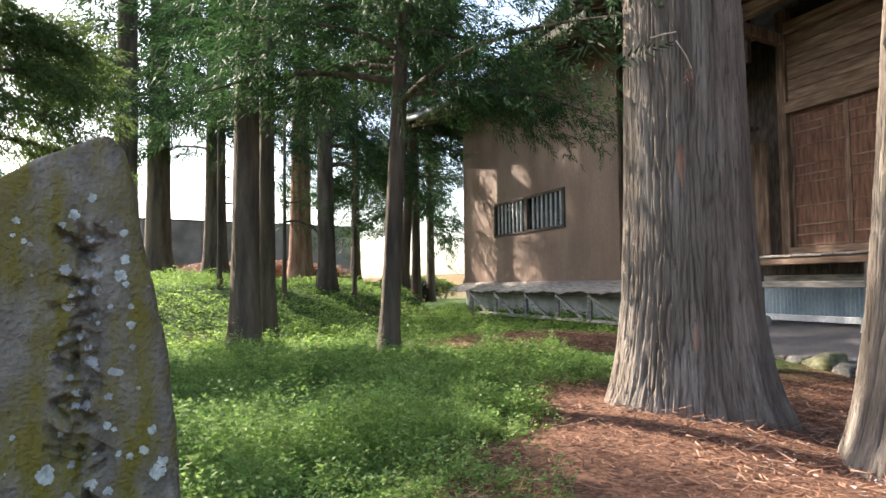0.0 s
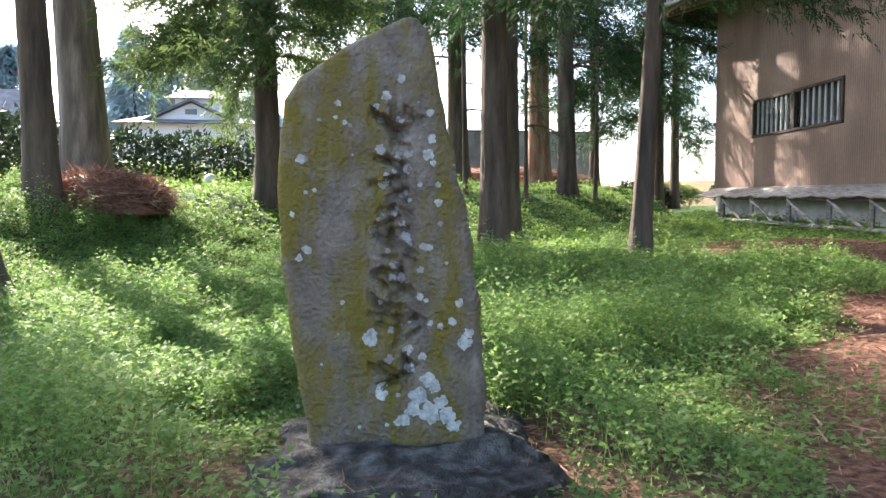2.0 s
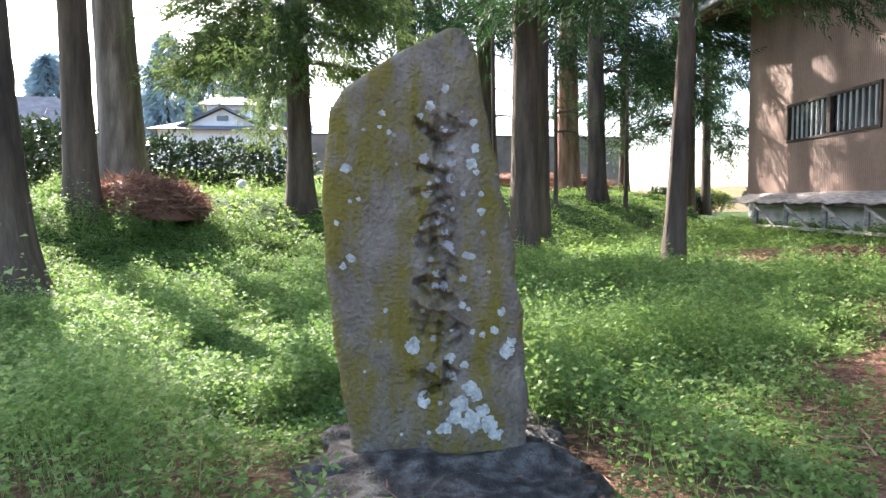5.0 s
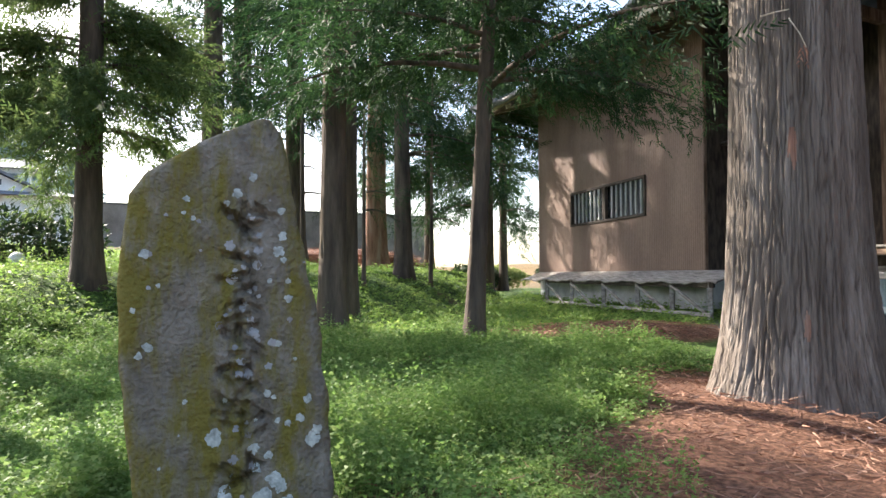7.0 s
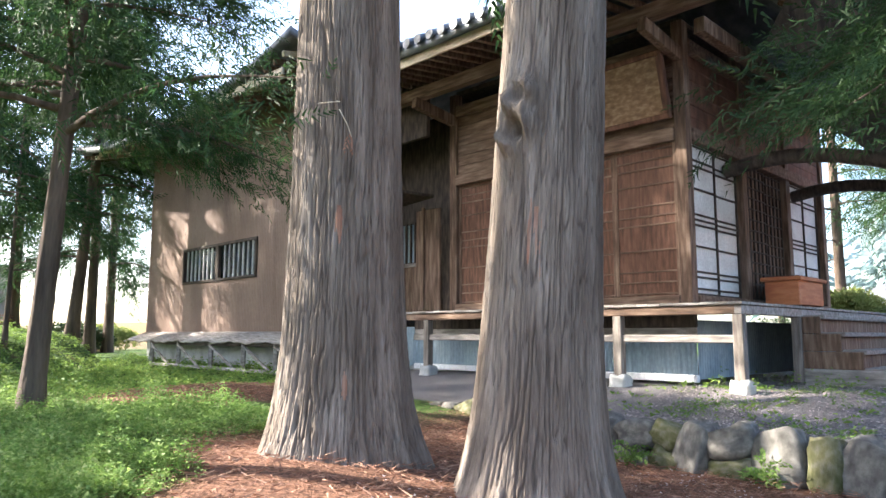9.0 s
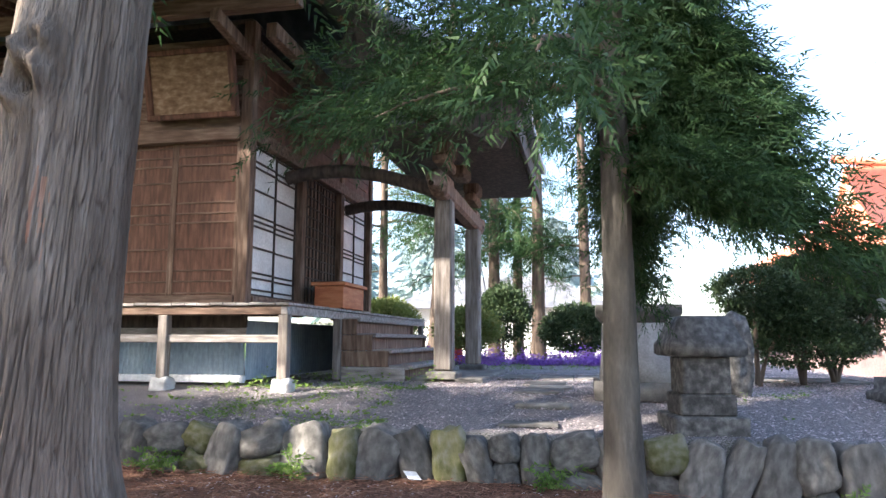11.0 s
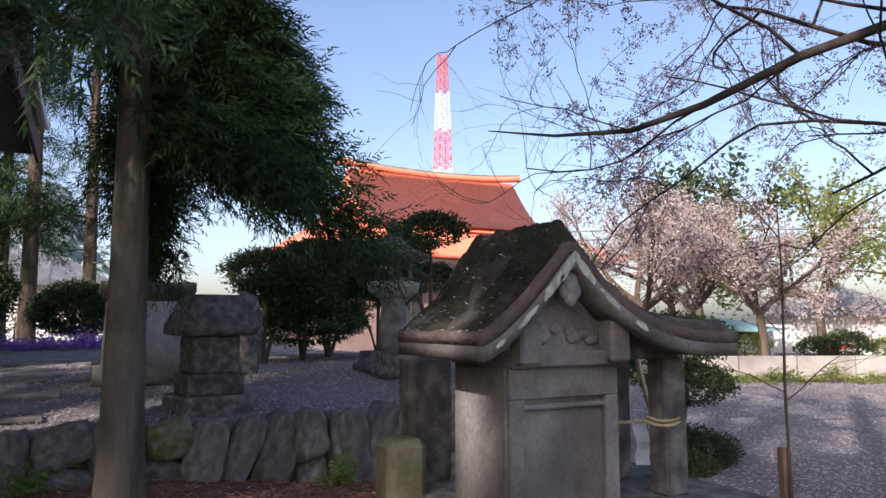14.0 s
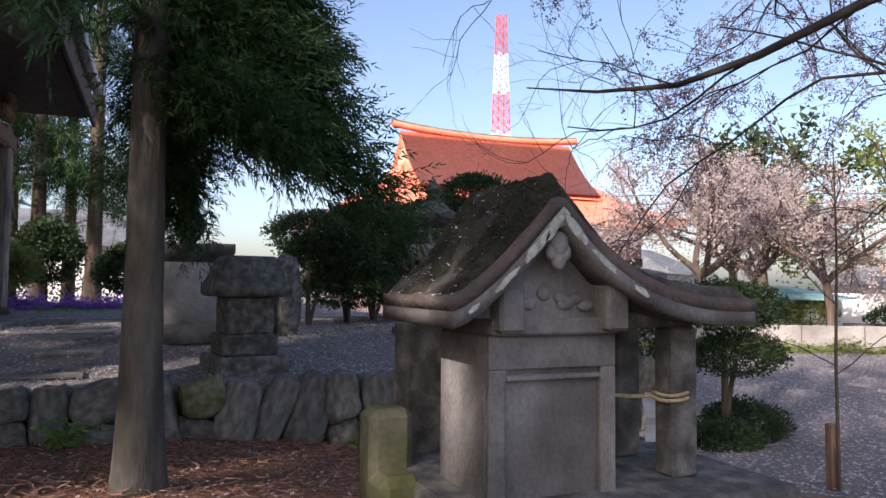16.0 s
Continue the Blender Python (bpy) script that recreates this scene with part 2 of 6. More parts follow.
def thing(name, label, category, group="", at=(0, 0, 0), turn=0, kind=""):
    ob = new(name)
    ob.empty_display_size = 0.2
    ob.matrix_world = pose(*at, 0, 0, turn)
    return tagged(ob, label, category, group, kind)


def put(name, me, parent=None, label="", at=None):
    ob = new(name, me)
    if parent:
        ob.parent = parent
    if at:
        ob.location = at
    return tagged(ob, label)


def part(name, bm, mat, parent=None, label="", smooth=False):
    me = bpy.data.meshes.new(name)
    bmesh.ops.recalc_face_normals(bm, faces=bm.faces)
    bm.to_mesh(me)
    bm.free()
    for m in mat if isinstance(mat, (list, tuple)) else [mat]:
        me.materials.append(m)
    if smooth:
        me.polygons.foreach_set("use_smooth", np.ones(len(me.polygons), bool))
    return put(name, me, parent, label)


def add_box(bm, lo, hi, bevel=0.0, m=None):
    c = [(a + b) / 2 for a, b in zip(lo, hi)]
    s = [max(1e-4, b - a) for a, b in zip(lo, hi)]
    r = bmesh.ops.create_cube(bm, size=1.0, matrix=(m or Matrix()) @ Matrix.Translation(c) @ Matrix.Diagonal((*s, 1)))
    if bevel:
        ed = list({e for v in r["verts"] for e in v.link_edges})
        bmesh.ops.bevel(bm, geom=ed, offset=bevel, segments=1, affect="EDGES")
    return bm


def box(name, lo, hi, mat, parent=None, label="", bevel=0.01, m=None):
    return part(name, add_box(bmesh.new(), lo, hi, bevel, m), mat, parent, label)


def beam(name, a, b, w, h, mat, parent=None, label="", bevel=0.01):
    """A squared timber from a to b."""
    a, b = Vector(a), Vector(b)
    m = Matrix.Translation((a + b) / 2) @ (b - a).to_track_quat("X", "Z").to_matrix().to_4x4()
    L = (b - a).length / 2
    return part(name, add_box(bmesh.new(), (-L, -w / 2, -h / 2), (L, w / 2, h / 2), bevel, m), mat, parent, label)


def tube_arrays(pts, radii, seg=8, off=0):
    pts = np.asarray(pts, float)
    n = len(pts)
    t = np.gradient(pts, axis=0)
    t /= np.linalg.norm(t, axis=1)[:, None] + 1e-9
    ref = np.where(np.abs(t[:, 2:3]) > 0.9, np.array([[1.0, 0, 0]]), np.array([[0, 0, 1.0]]))
    u = np.cross(t, ref)
    u /= np.linalg.norm(u, axis=1)[:, None] + 1e-9
    v = np.cross(t, u)
    a = np.linspace(0, 2 * np.pi, seg, endpoint=False)
    ring = u[:, None] * np.cos(a)[None, :, None] + v[:, None] * np.sin(a)[None, :, None]
    V = (pts[:, None] + ring * np.asarray(radii, float)[:, None, None]).reshape(-1, 3)
    i, j = np.meshgrid(np.arange(n - 1), np.arange(seg), indexing="ij")
    F = np.stack([i * seg + j, i * seg + (j + 1) % seg, (i + 1) * seg + (j + 1) % seg, (i + 1) * seg + j], -1).reshape(-1, 4) + off
    return V, F


def tubes_mesh(name, lines, mat, seg=6):
    """One mesh of many tapered tubes; lines: (points, radii)."""
    V, F, off = [], [], 0
    for pts, rad in lines:
        v, f = tube_arrays(pts, rad, seg, off)
        V.append(v), F.append(f)
        off += len(v)
    return from_np(name, np.concatenate(V), np.concatenate(F), mat, True)


def rhombs(base, d, side, length, width, bend=0.0):
    """Pointed leaf blades: base places, unit ways, unit sideways, lengths and widths."""
    L, W = length[:, None], width[:, None]
    low = base + d * L * 0.12
    tip = base + d * L
    tip[:, 2] -= bend * length
    V = np.stack([low + side * W, tip, low - side * W], 1).reshape(-1, 3)
    F = np.arange(len(base) * 3).reshape(-1, 3)
    return V, F


def unit(v):
    return v / (np.linalg.norm(v, axis=1)[:, None] + 1e-9)


def sprays(rng, pts, ways, size, n=9, needle=0.35, width=0.035, droop=0.25):
    """Cedar twigs: along each way n thin leaves to both sides."""
    k = len(pts)
    s = size * rng.uniform(0.6, 1.3, k)
    side = unit(np.cross(ways, rng.normal(size=(k, 3))))
    up = unit(np.cross(side, ways))
    B, D, S, Ln = [], [], [], []
    for q in range(n):
        f = q / (n - 1)
        sg = (1 if q % 2 else -1)
        o = pts + ways * (s * f)[:, None]
        o[:, 2] -= droop * s * f * f
        if q == n - 1:
            dd = ways.copy()
        else:
            dd = unit(ways * 1.0 + side * sg * 0.62 + up * rng.normal(0, 0.45, (k, 1)) + rng.normal(0, 0.12, (k, 3)))
        dd[:, 2] -= droop
        B.append(o), D.append(unit(dd)), S.append(unit(np.cross(dd, up + rng.normal(0, .4, (k, 3))))), Ln.append(s * needle * (1.15 - 0.5 * f))
    B, D, S, Ln = np.concatenate(B), np.concatenate(D), np.concatenate(S), np.concatenate(Ln)
    return rhombs(B, D, S, Ln, np.full(len(Ln), width * size), 0.15)


def vnoise(u, v, pu, seed):
    """Smooth value noise, round in u after pu cells."""
    rs = np.random.RandomState(seed)
    g = rs.rand(pu, 512)
    iu, iv = np.floor(u).astype(int), np.floor(v).astype(int)
    fu, fv = u - iu, v - iv
    fu, fv = fu * fu * (3 - 2 * fu), fv * fv * (3 - 2 * fv)
    a, b = g[iu % pu, iv % 512], g[(iu + 1) % pu, iv % 512]
    c, d = g[iu % pu, (iv + 1) % 512], g[(iu + 1) % pu, (iv + 1) % 512]
    return (a * (1 - fu) + b * fu) * (1 - fv) + (c * (1 - fu) + d * fu) * fv


def sm(v, a, b):
    v = min(1.0, max(0.0, (v - a) / (b - a)))
    return v * v * (3 - 2 * v)


def ground_z(x, y):
    """Height of the ground: level by the stele, falling to the terrace wall, rising to the back."""
    u = y - 9 - 1.1 * (x - 1)
    rise = 0.95 * sm(u, 2, 7) + 0.055 * min(18, max(0.0, u - 8))
    low = -0.4 * sm(x, 1.8, 6.6) * (1 - sm(y, 3.0, 7.0)) - 0.28 * sm(-y, 0.3, 4.0)
    low += 0.12 * math.exp(-((x - 3.5) ** 2 + (y - 3.9) ** 2) / 1.2)
    low += 0.16 * math.exp(-((x - 5.3) ** 2 / 2.5 + (y - 9.0) ** 2 / 2.0))
    high = 0.22 * sm(x, 7.4, 9.2)
    k = sm(x, 7.08, 7.26) * (1 - sm(-y, 5.6, 5.9)) * (1 - sm(x, 24.0, 24.3))
    return low + (high - low) * k + rise * (1 - k)


def cover(x, y):
    """Share of grass, dry needles and gravel at a place."""
    n = noise.noise((x * 0.9, y * 0.9, 3.0)) * 0.6 + noise.noise((x * 2.6, y * 2.6, 7.0)) * 0.35
    terrace = sm(x, 7.05, 7.3) * (1 - sm(y, 9.5, 11.0))
    lot = sm(-y, 3.6 + n, 5.2 + n)
    needle = max(sm((x - 1.15) * 0.85 - (y - 2.6) * 0.52 + n * 0.5, -0.1, 0.5) * (1 - sm(y, 5.2, 6.4)), sm(1.6 + n - math.hypot((x - 5.2) / 1.5, (y - 8.9) / 1.1), 0, 0.5),
                 sm(2.7 - y + n * 1.3, 0.0, 0.9) * 0.85, 0.7 * sm(y - 24 + n * 6 - 0.4 * x, 0, 6))
    needle = max(needle, sm(n, 0.28, 0.5) * 0.6)
    gravel = max(terrace, lot)
    needle *= 1 - gravel
    return max(0.0, 1 - needle - gravel), needle, gravel

# ---- ground ----
def axis(lo, hi, bands):
    out, x = [], lo
    while x < hi:
        out.append(x)
        st = next((s for a, b, s in bands if a <= x < b), 6.0)
        x += st
    return np.array(out + [hi])


gx = axis(-90, 180, [(-30, -12, 1.5), (-12, -5, 0.5), (-5, 7.0, 0.16), (7.0, 7.32, 0.04), (7.32, 17, 0.3), (17, 30, 1.0)])
gy = axis(-120, 120, [(-30, -8, 1.2), (-8, -2, 0.3), (-2, 11, 0.17), (11, 30, 0.5), (30, 50, 2.0)])
GV, GC = [], []
for x in gx:
    for y in gy:
        c = cover(x, y)
        near = max(0.0, 1 - max(0.0, abs(x - 3) - 8) / 10)
        z = ground_z(x, y) + near * (0.035 * noise.noise((x * 0.8, y * 0.8, 0)) + 0.015 * noise.noise((x * 3, y * 3, 5))) * (0.4 + 0.6 * (1 - c[2]))
        GV.append((x, y, z))
        GC.append((*c, 1.0))
ni, nj = len(gx), len(gy)
ii, jj = np.meshgrid(np.arange(ni - 1), np.arange(nj - 1), indexing="ij")
GF = np.stack([ii * nj + jj, (ii + 1) * nj + jj, (ii + 1) * nj + jj + 1, ii * nj + jj + 1], -1).reshape(-1, 4)


def ground_material():
    m = bpy.data.materials.new("ground_cover")
    m.use_nodes = True
    n, ln = m.node_tree.nodes, m.node_tree.links
    b = n["Principled BSDF"]
    at = n.new("ShaderNodeAttribute")
    at.attribute_name = "cover"
    sep = n.new("ShaderNodeSeparateColor")
    ln.new(at.outputs["Color"], sep.inputs[0])
    geo = n.new("ShaderNodeNewGeometry")

    def nz(scale, a, c, lo=0.35, hi=0.65):
        t = n.new("ShaderNodeTexNoise")
        t.inputs["Scale"].default_value, t.inputs["Detail"].default_value = scale, 8
        ln.new(geo.outputs["Position"], t.inputs[0])
        r = n.new("ShaderNodeValToRGB")
        r.color_ramp.elements[0].position, r.color_ramp.elements[0].color = lo, (*a, 1)
        r.color_ramp.elements[1].position, r.color_ramp.elements[1].color = hi, (*c, 1)
        ln.new(t.outputs[0], r.inputs[0])
        return r, t
    grass, _ = nz(9, (0.035, 0.06, 0.015), (0.10, 0.17, 0.04))
    dry, t2 = nz(30, (0.075, 0.037, 0.025), (0.24, 0.125, 0.08))
    grav, t3 = nz(75, (0.065, 0.06, 0.058), (0.34, 0.31, 0.305))
    m1, m2 = n.new("ShaderNodeMix"), n.new("ShaderNodeMix")
    m1.data_type = m2.data_type = "RGBA"
    ln.new(sep.outputs[1], m1.inputs["Factor"])
    ln.new(grass.outputs[0], m1.inputs["A"])
    ln.new(dry.outputs[0], m1.inputs["B"])
    ln.new(sep.outputs[2], m2.inputs["Factor"])
    ln.new(m1.outputs["Result"], m2.inputs["A"])
    ln.new(grav.outputs[0], m2.inputs["B"])
    ln.new(m2.outputs["Result"], b.inputs["Base Color"])
    b.inputs["Roughness"].default_value = 0.95
    b.inputs["Specular IOR Level"].default_value = 0.15
    bp = n.new("ShaderNodeBump")
    bp.inputs["Strength"].default_value, bp.inputs["Distance"].default_value = 0.7, 0.03
    ln.new(t3.outputs[0], bp.inputs["Height"])
    ln.new(bp.outputs[0], b.inputs["Normal"])
    return m


gme = from_np("ground", np.array(GV), GF, ground_material(), True)
ca = gme.color_attributes.new("cover", "FLOAT_COLOR", "POINT")
ca.data.foreach_set("color", np.array(GC, np.float32).ravel())
tagged(new("ground", gme), "grass, dry cedar needles and petal-strewn gravel ground", "ground", kind="structure")


# ---- cover: weeds, dry needles, petals ----
def scatter(rng, n, x0, x1, y0, y1, which, power=1.0):
    """Places on the ground, kept by the share of one cover."""
    xs, ys = rng.uniform(x0, x1, n), rng.uniform(y0, y1, n)
    keep = [i for i in range(n) if rng.rand() < cover(xs[i], ys[i])[which] ** power]
    xs, ys = xs[keep], ys[keep]
    zs = np.array([ground_z(a, b) for a, b in zip(xs, ys)])
    return np.stack([xs, ys, zs], 1)


def weeds(rng, P, h, leaves, size, spread):
    n = len(P)
    hh = h * rng.uniform(0.5, 1.3, n) * np.array([0.25 + max(0.0, 0.55 + 2.2 * noise.noise((p[0] * 1.3, p[1] * 1.3, 9.0)) + 1.1 * noise.noise((p[0] * 4, p[1] * 4, 2.0))) for p in P])
    B, D, S, L = [], [], [], []
    for q in range(leaves):
        f = rng.uniform(0.1, 1.0, n) ** 0.7
        a = rng.uniform(0, 2 * np.pi, n)
        o = P + np.stack([np.cos(a) * spread * f * rng.uniform(0.2, 1, n), np.sin(a) * spread * f * rng.uniform(0.2, 1, n), hh * f], 1)
        d = unit(np.stack([np.cos(a), np.sin(a), rng.uniform(-0.3, 0.7, n)], 1))
        B.append(o), D.append(d), S.append(unit(np.cross(d, np.array([0, 0, 1.0]) + rng.normal(0, 0.8, (n, 3))))), L.append(size * rng.uniform(0.6, 1.4, n))
    a = rng.uniform(0, 2 * np.pi, n)
    d = unit(np.stack([np.cos(a) * 0.3, np.sin(a) * 0.3, np.ones(n)], 1))
    B.append(P.copy()), D.append(d), S.append(unit(np.cross(d, rng.normal(size=(n, 3))))), L.append(hh * 0.85)
    B, D, S, L = map(np.concatenate, (B, D, S, L))
    W = np.where(np.arange(len(L)) < n * leaves, L * 0.3, 0.0015)
    return rhombs(B, D, S, L, W, 0.05)


rng = np.random.RandomState(5)
close_p = scatter(rng, 34000, -3.6, 3.4, 1.3, 4.6, 0, 0.8)
close_p = close_p[np.hypot(close_p[:, 0] / 0.5, (close_p[:, 1] - 2.0) / 0.42) > 1]
rest_p = scatter(rng, 36000, -5.5, 4.6, 1.3, 9.5, 0, 0.8)
rest_p = rest_p[(rest_p[:, 1] > 4.5) | (rest_p[:, 0] < -3.5) | (rest_p[:, 0] > 3.3)]
v1, f1 = weeds(rng, close_p, 0.16, 15, 0.021, 0.06)
v2, f2 = weeds(rng, rest_p, 0.15, 11, 0.032, 0.075)
near_p = np.concatenate([close_p[::2], rest_p])
tagged(new("weeds", from_np("weeds", np.concatenate([v1, v2]), np.concatenate([f1, f2 + len(v1)]), GRASS_LEAF)), "fresh green small-leaved weeds in knee-low tufts", "weeds", kind="stuff")
tall_p = near_p[[noise.noise((p[0] * 1.6, p[1] * 1.6, 21.0)) > 0.22 and noise.noise((p[0] * 7, p[1] * 7, 4.0)) > 0.05 for p in near_p]]
v, f = weeds(rng, tall_p, 0.24, 20, 0.026, 0.06)
tagged(new("tall_weeds", from_np("tall_weeds", v, f, TALL_LEAF)), "taller pale green leafy weeds in clumps", "weeds", kind="stuff")
far_p = np.concatenate([scatter(rng, 20000, -9, 9, 8.5, 22, 0), scatter(rng, 4000, 7.3, 11, 1.5, 4.5, 2, 6.0)[:160], scatter(rng, 9000, -14, -5, 4, 20, 0)])
v, f = weeds(rng, far_p, 0.13, 6, 0.055, 0.12)
tagged(new("meadow_grass", from_np("meadow_grass", v, f, GRASS_FAR)), "bright green low grass under the cedars", "grass", kind="stuff")
T = [scatter(rng, 900, 7.3, 9.6, 1.4, 3.6, 2), scatter(rng, 260, 8.0, 10, -4, -1.5, 2), scatter(rng, 700, 15, 19, -1, 3, 2)]
v, f = weeds(rng, np.concatenate([t[[noise.noise((p[0] * 1.3, p[1] * 1.3, 2)) > 0.08 for p in t]] for t in T]), 0.08, 6, 0.03, 0.05)
tagged(new("terrace_grass", from_np("terrace_grass", v, f, GRASS_LEAF)), "sparse green grass tufts on the gravel terrace", "grass", kind="stuff")

np_ = np.concatenate([scatter(rng, 60000, -4.5, 7.0, -4.5, 7.0, 1, 0.7), scatter(rng, 9000, 2.5, 8.2, 6.5, 11.5, 1)])
n = len(np_)
a = rng.uniform(0, 2 * np.pi, n)
d = unit(np.stack([np.cos(a), np.sin(a), rng.normal(0.05, 0.22, n)], 1))
np_[:, 2] += rng.uniform(0.0, 0.045, n)
v, f = rhombs(np_, d, unit(np.cross(d, rng.normal(size=(n, 3)))), rng.uniform(0.04, 0.15, n), rng.uniform(0.0025, 0.006, n), 0.0)
tagged(new("dry_needles", from_np("dry_needles", v, f, NEEDLE)), "rust-brown dry cedar needles lying on the ground", "needles", kind="stuff")

pt = np.concatenate([scatter(rng, 38000, 7.3, 14, -6, 4, 2), scatter(rng, 60000, 3, 17, -20, -4, 2), scatter(rng, 1500, 3, 7, -2, 3.2, 1)])
n = len(pt)
pt[:, 2] += 0.012
a = rng.uniform(0, 2 * np.pi, n)
d = unit(np.stack([np.cos(a), np.sin(a), rng.normal(0, 0.2, n)], 1))
v, f = rhombs(pt, d, unit(np.cross(d, np.tile([[0.1, 0.1, 1.0]], (n, 1)))), rng.uniform(0.02, 0.05, n), rng.uniform(0.009, 0.018, n), 0.0)
tagged(new("fallen_petals", from_np("fallen_petals", v, f, PETAL)), "pale fallen cherry petals on the gravel", "petals", kind="stuff")


# ---- trees ----
def trunk_mesh(name, h, r0, r1, flare, seg, rings, depth, seed, lean=(0, 0), mats=None, cells=None, knots=(), scars=()):
    """A tapered trunk with flared foot and long upright bark ridges."""
    rs = np.random.RandomState(seed)
    zz = np.concatenate([np.linspace(-0.25, 3.4, int(rings * 0.75)), np.linspace(3.4, h, rings - int(rings * 0.75) + 1)[1:]]) if h > 5 else np.linspace(-0.25, h, rings)
    A = np.linspace(0, 2 * np.pi, seg, endpoint=False)
    a, z = np.meshgrid(A, zz)
    t = np.clip(z / h, 0, 1)
    r = r0 + (r1 - r0) * t + flare * np.exp(-np.clip(z + 0.1, 0, 99) / 0.35) + 0.35 * flare * np.exp(-np.clip(z, 0, 99) / 1.1)
    r *= 1 + 0.05 * np.sin(3 * a + seed) * np.exp(-np.clip(z, 0, 99) / 0.8) + 0.02 * np.sin(5 * a + z * 0.3 + seed)
    cells = cells or max(10, int(2 * np.pi * r0 / 0.017))
    warp = (vnoise(a / (2 * np.pi) * 8, z * 1.1 + 50, 8, seed) - 0.5) * 0.9
    u = (a / (2 * np.pi) * cells + warp * 2.0)
    w = vnoise(u, z * 3.2 + 20, cells, seed + 1)
    w2 = vnoise(u * 2 + 3, z * 7 + 9, cells * 2, seed + 2)
    w3 = vnoise(u * 0.5 + 7, z * 0.5 + 70, max(4, cells // 2), seed + 4)
    crack = 0.9 * np.exp(-((w - 0.5) / 0.075) ** 2) + 0.25 * np.exp(-((w3 - 0.5) / 0.05) ** 2) + 0.4 * np.exp(-((w2 - 0.5) / 0.07) ** 2)
    r += depth * (0.7 - 1.25 * np.clip(crack, 0, 1.3)) + depth * 0.5 * (vnoise(u * 3, z * 7 + 30, cells * 3, seed + 3) - 0.5)
    hole = np.zeros_like(r)
    for ka, kz, ks, kd in knots:
        du, dv = np.angle(np.exp(1j * (a - ka))) * r0, z - kz
        q = np.hypot(du, dv * 0.8) / ks
        lip = np.exp(-((q - 0.85) / 0.34) ** 2) * (0.8 + 0.6 * np.sin(2 * np.arctan2(dv, du) + 0.6) + 0.5 * (vnoise(u, z * 14 + 3, cells, seed + 6) - 0.5))
        crack *= 1 - 0.75 * np.exp(-(q / 1.9) ** 2)
        r += 0.055 * np.exp(-(q / 2.0) ** 2) + 0.06 * lip - kd * np.exp(-(q / 0.5) ** 2) + 0.008 * np.sin(q * 11) * np.exp(-(q / 2.2) ** 2)
        hole = np.maximum(hole, np.exp(-(q / 0.4) ** 2) * min(1.0, kd * 11))
    x = np.cos(a) * r + lean[0] * z
    y = np.sin(a) * r + lean[1] * z
    V = np.stack([x, y, z], -1).reshape(-1, 3)
    n, s = len(zz), seg
    i, j = np.meshgrid(np.arange(n - 1), np.arange(s), indexing="ij")
    F = np.stack([i * s + j, i * s + (j + 1) % s, (i + 1) * s + (j + 1) % s, (i + 1) * s + j], -1).reshape(-1, 4)
    idx = None
    if isinstance(mats, (list, tuple)):
        zc, ac = (z[:-1, :] + 0.02).ravel(), a[:-1, :].ravel()
        idx = np.zeros(len(zc), int)
        zz_, aa_ = zc, ac
        for sa, sz, ha, hz in scars:
            q = np.hypot(np.angle(np.exp(1j * (aa_ - sa))) / ha, (zz_ - sz) / hz) + 1.7 * (vnoise(aa_ / (2 * np.pi) * 160, zz_ * 5 + 5, 160, seed + 9) - 0.4)
            idx[q < 0.85] = 1
    me = from_np(name, V, F, mats or BARK, True, idx)
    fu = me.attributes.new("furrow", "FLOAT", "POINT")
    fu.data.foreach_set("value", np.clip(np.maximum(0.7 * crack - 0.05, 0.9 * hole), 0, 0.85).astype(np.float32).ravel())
    return me


def crown_meshes(rng, h0, h1, R, limbs, per, size, leaf, lean=(0, 0), droop=0.35, only=None, n=13, width=0.02, needle=0.3):
    """Drooping limbs with twigs; gives the limb mesh and the leaf mesh."""
    lines, P, W = [], [], []
    for k in range(limbs):
        f = (k + rng.rand()) / limbs
        z0 = h0 + (h1 - h0) * f
        a = rng.uniform(0, 2 * np.pi) if only is None else rng.uniform(*only)
        L = R * (1.0 - 0.75 * f) * rng.uniform(0.65, 1.15)
        s = np.linspace(0, 1, 7)
        wob = rng.normal(0, 0.05, (7, 2)).cumsum(0) * L * 0.35
        x = lean[0] * z0 + np.cos(a) * L * s + wob[:, 0] * s
        y = lean[1] * z0 + np.sin(a) * L * s + wob[:, 1] * s
        z = z0 + 0.25 * L * s - droop * L * 1.5 * s ** 2
        pts = np.stack([x, y, z], 1)
        lines.append((pts, 0.035 * (1.1 - s) * min(1.3, 0.4 + L * 0.3)))
        m = int(per * L / R)
        q = rng.uniform(0.18, 1.0, m)
        base = np.stack([np.interp(q, s, pts[:, i]) for i in range(3)], 1)
        base += rng.normal(0, 1, (m, 3)) * np.array([0.16, 0.16, 0.13]) * L * 0.5
        out = np.array([np.cos(a), np.sin(a), -0.25])
        P.append(base), W.append(unit(out + rng.normal(0, 0.65, (m, 3))))
    v, f = sprays(rng, np.concatenate(P), np.concatenate(W), size, n, needle, width, 0.06)
    return [tubes_mesh("limb", [ln_], BARK_DARK, 5) for ln_ in lines], from_np("leaf", v, f, leaf)


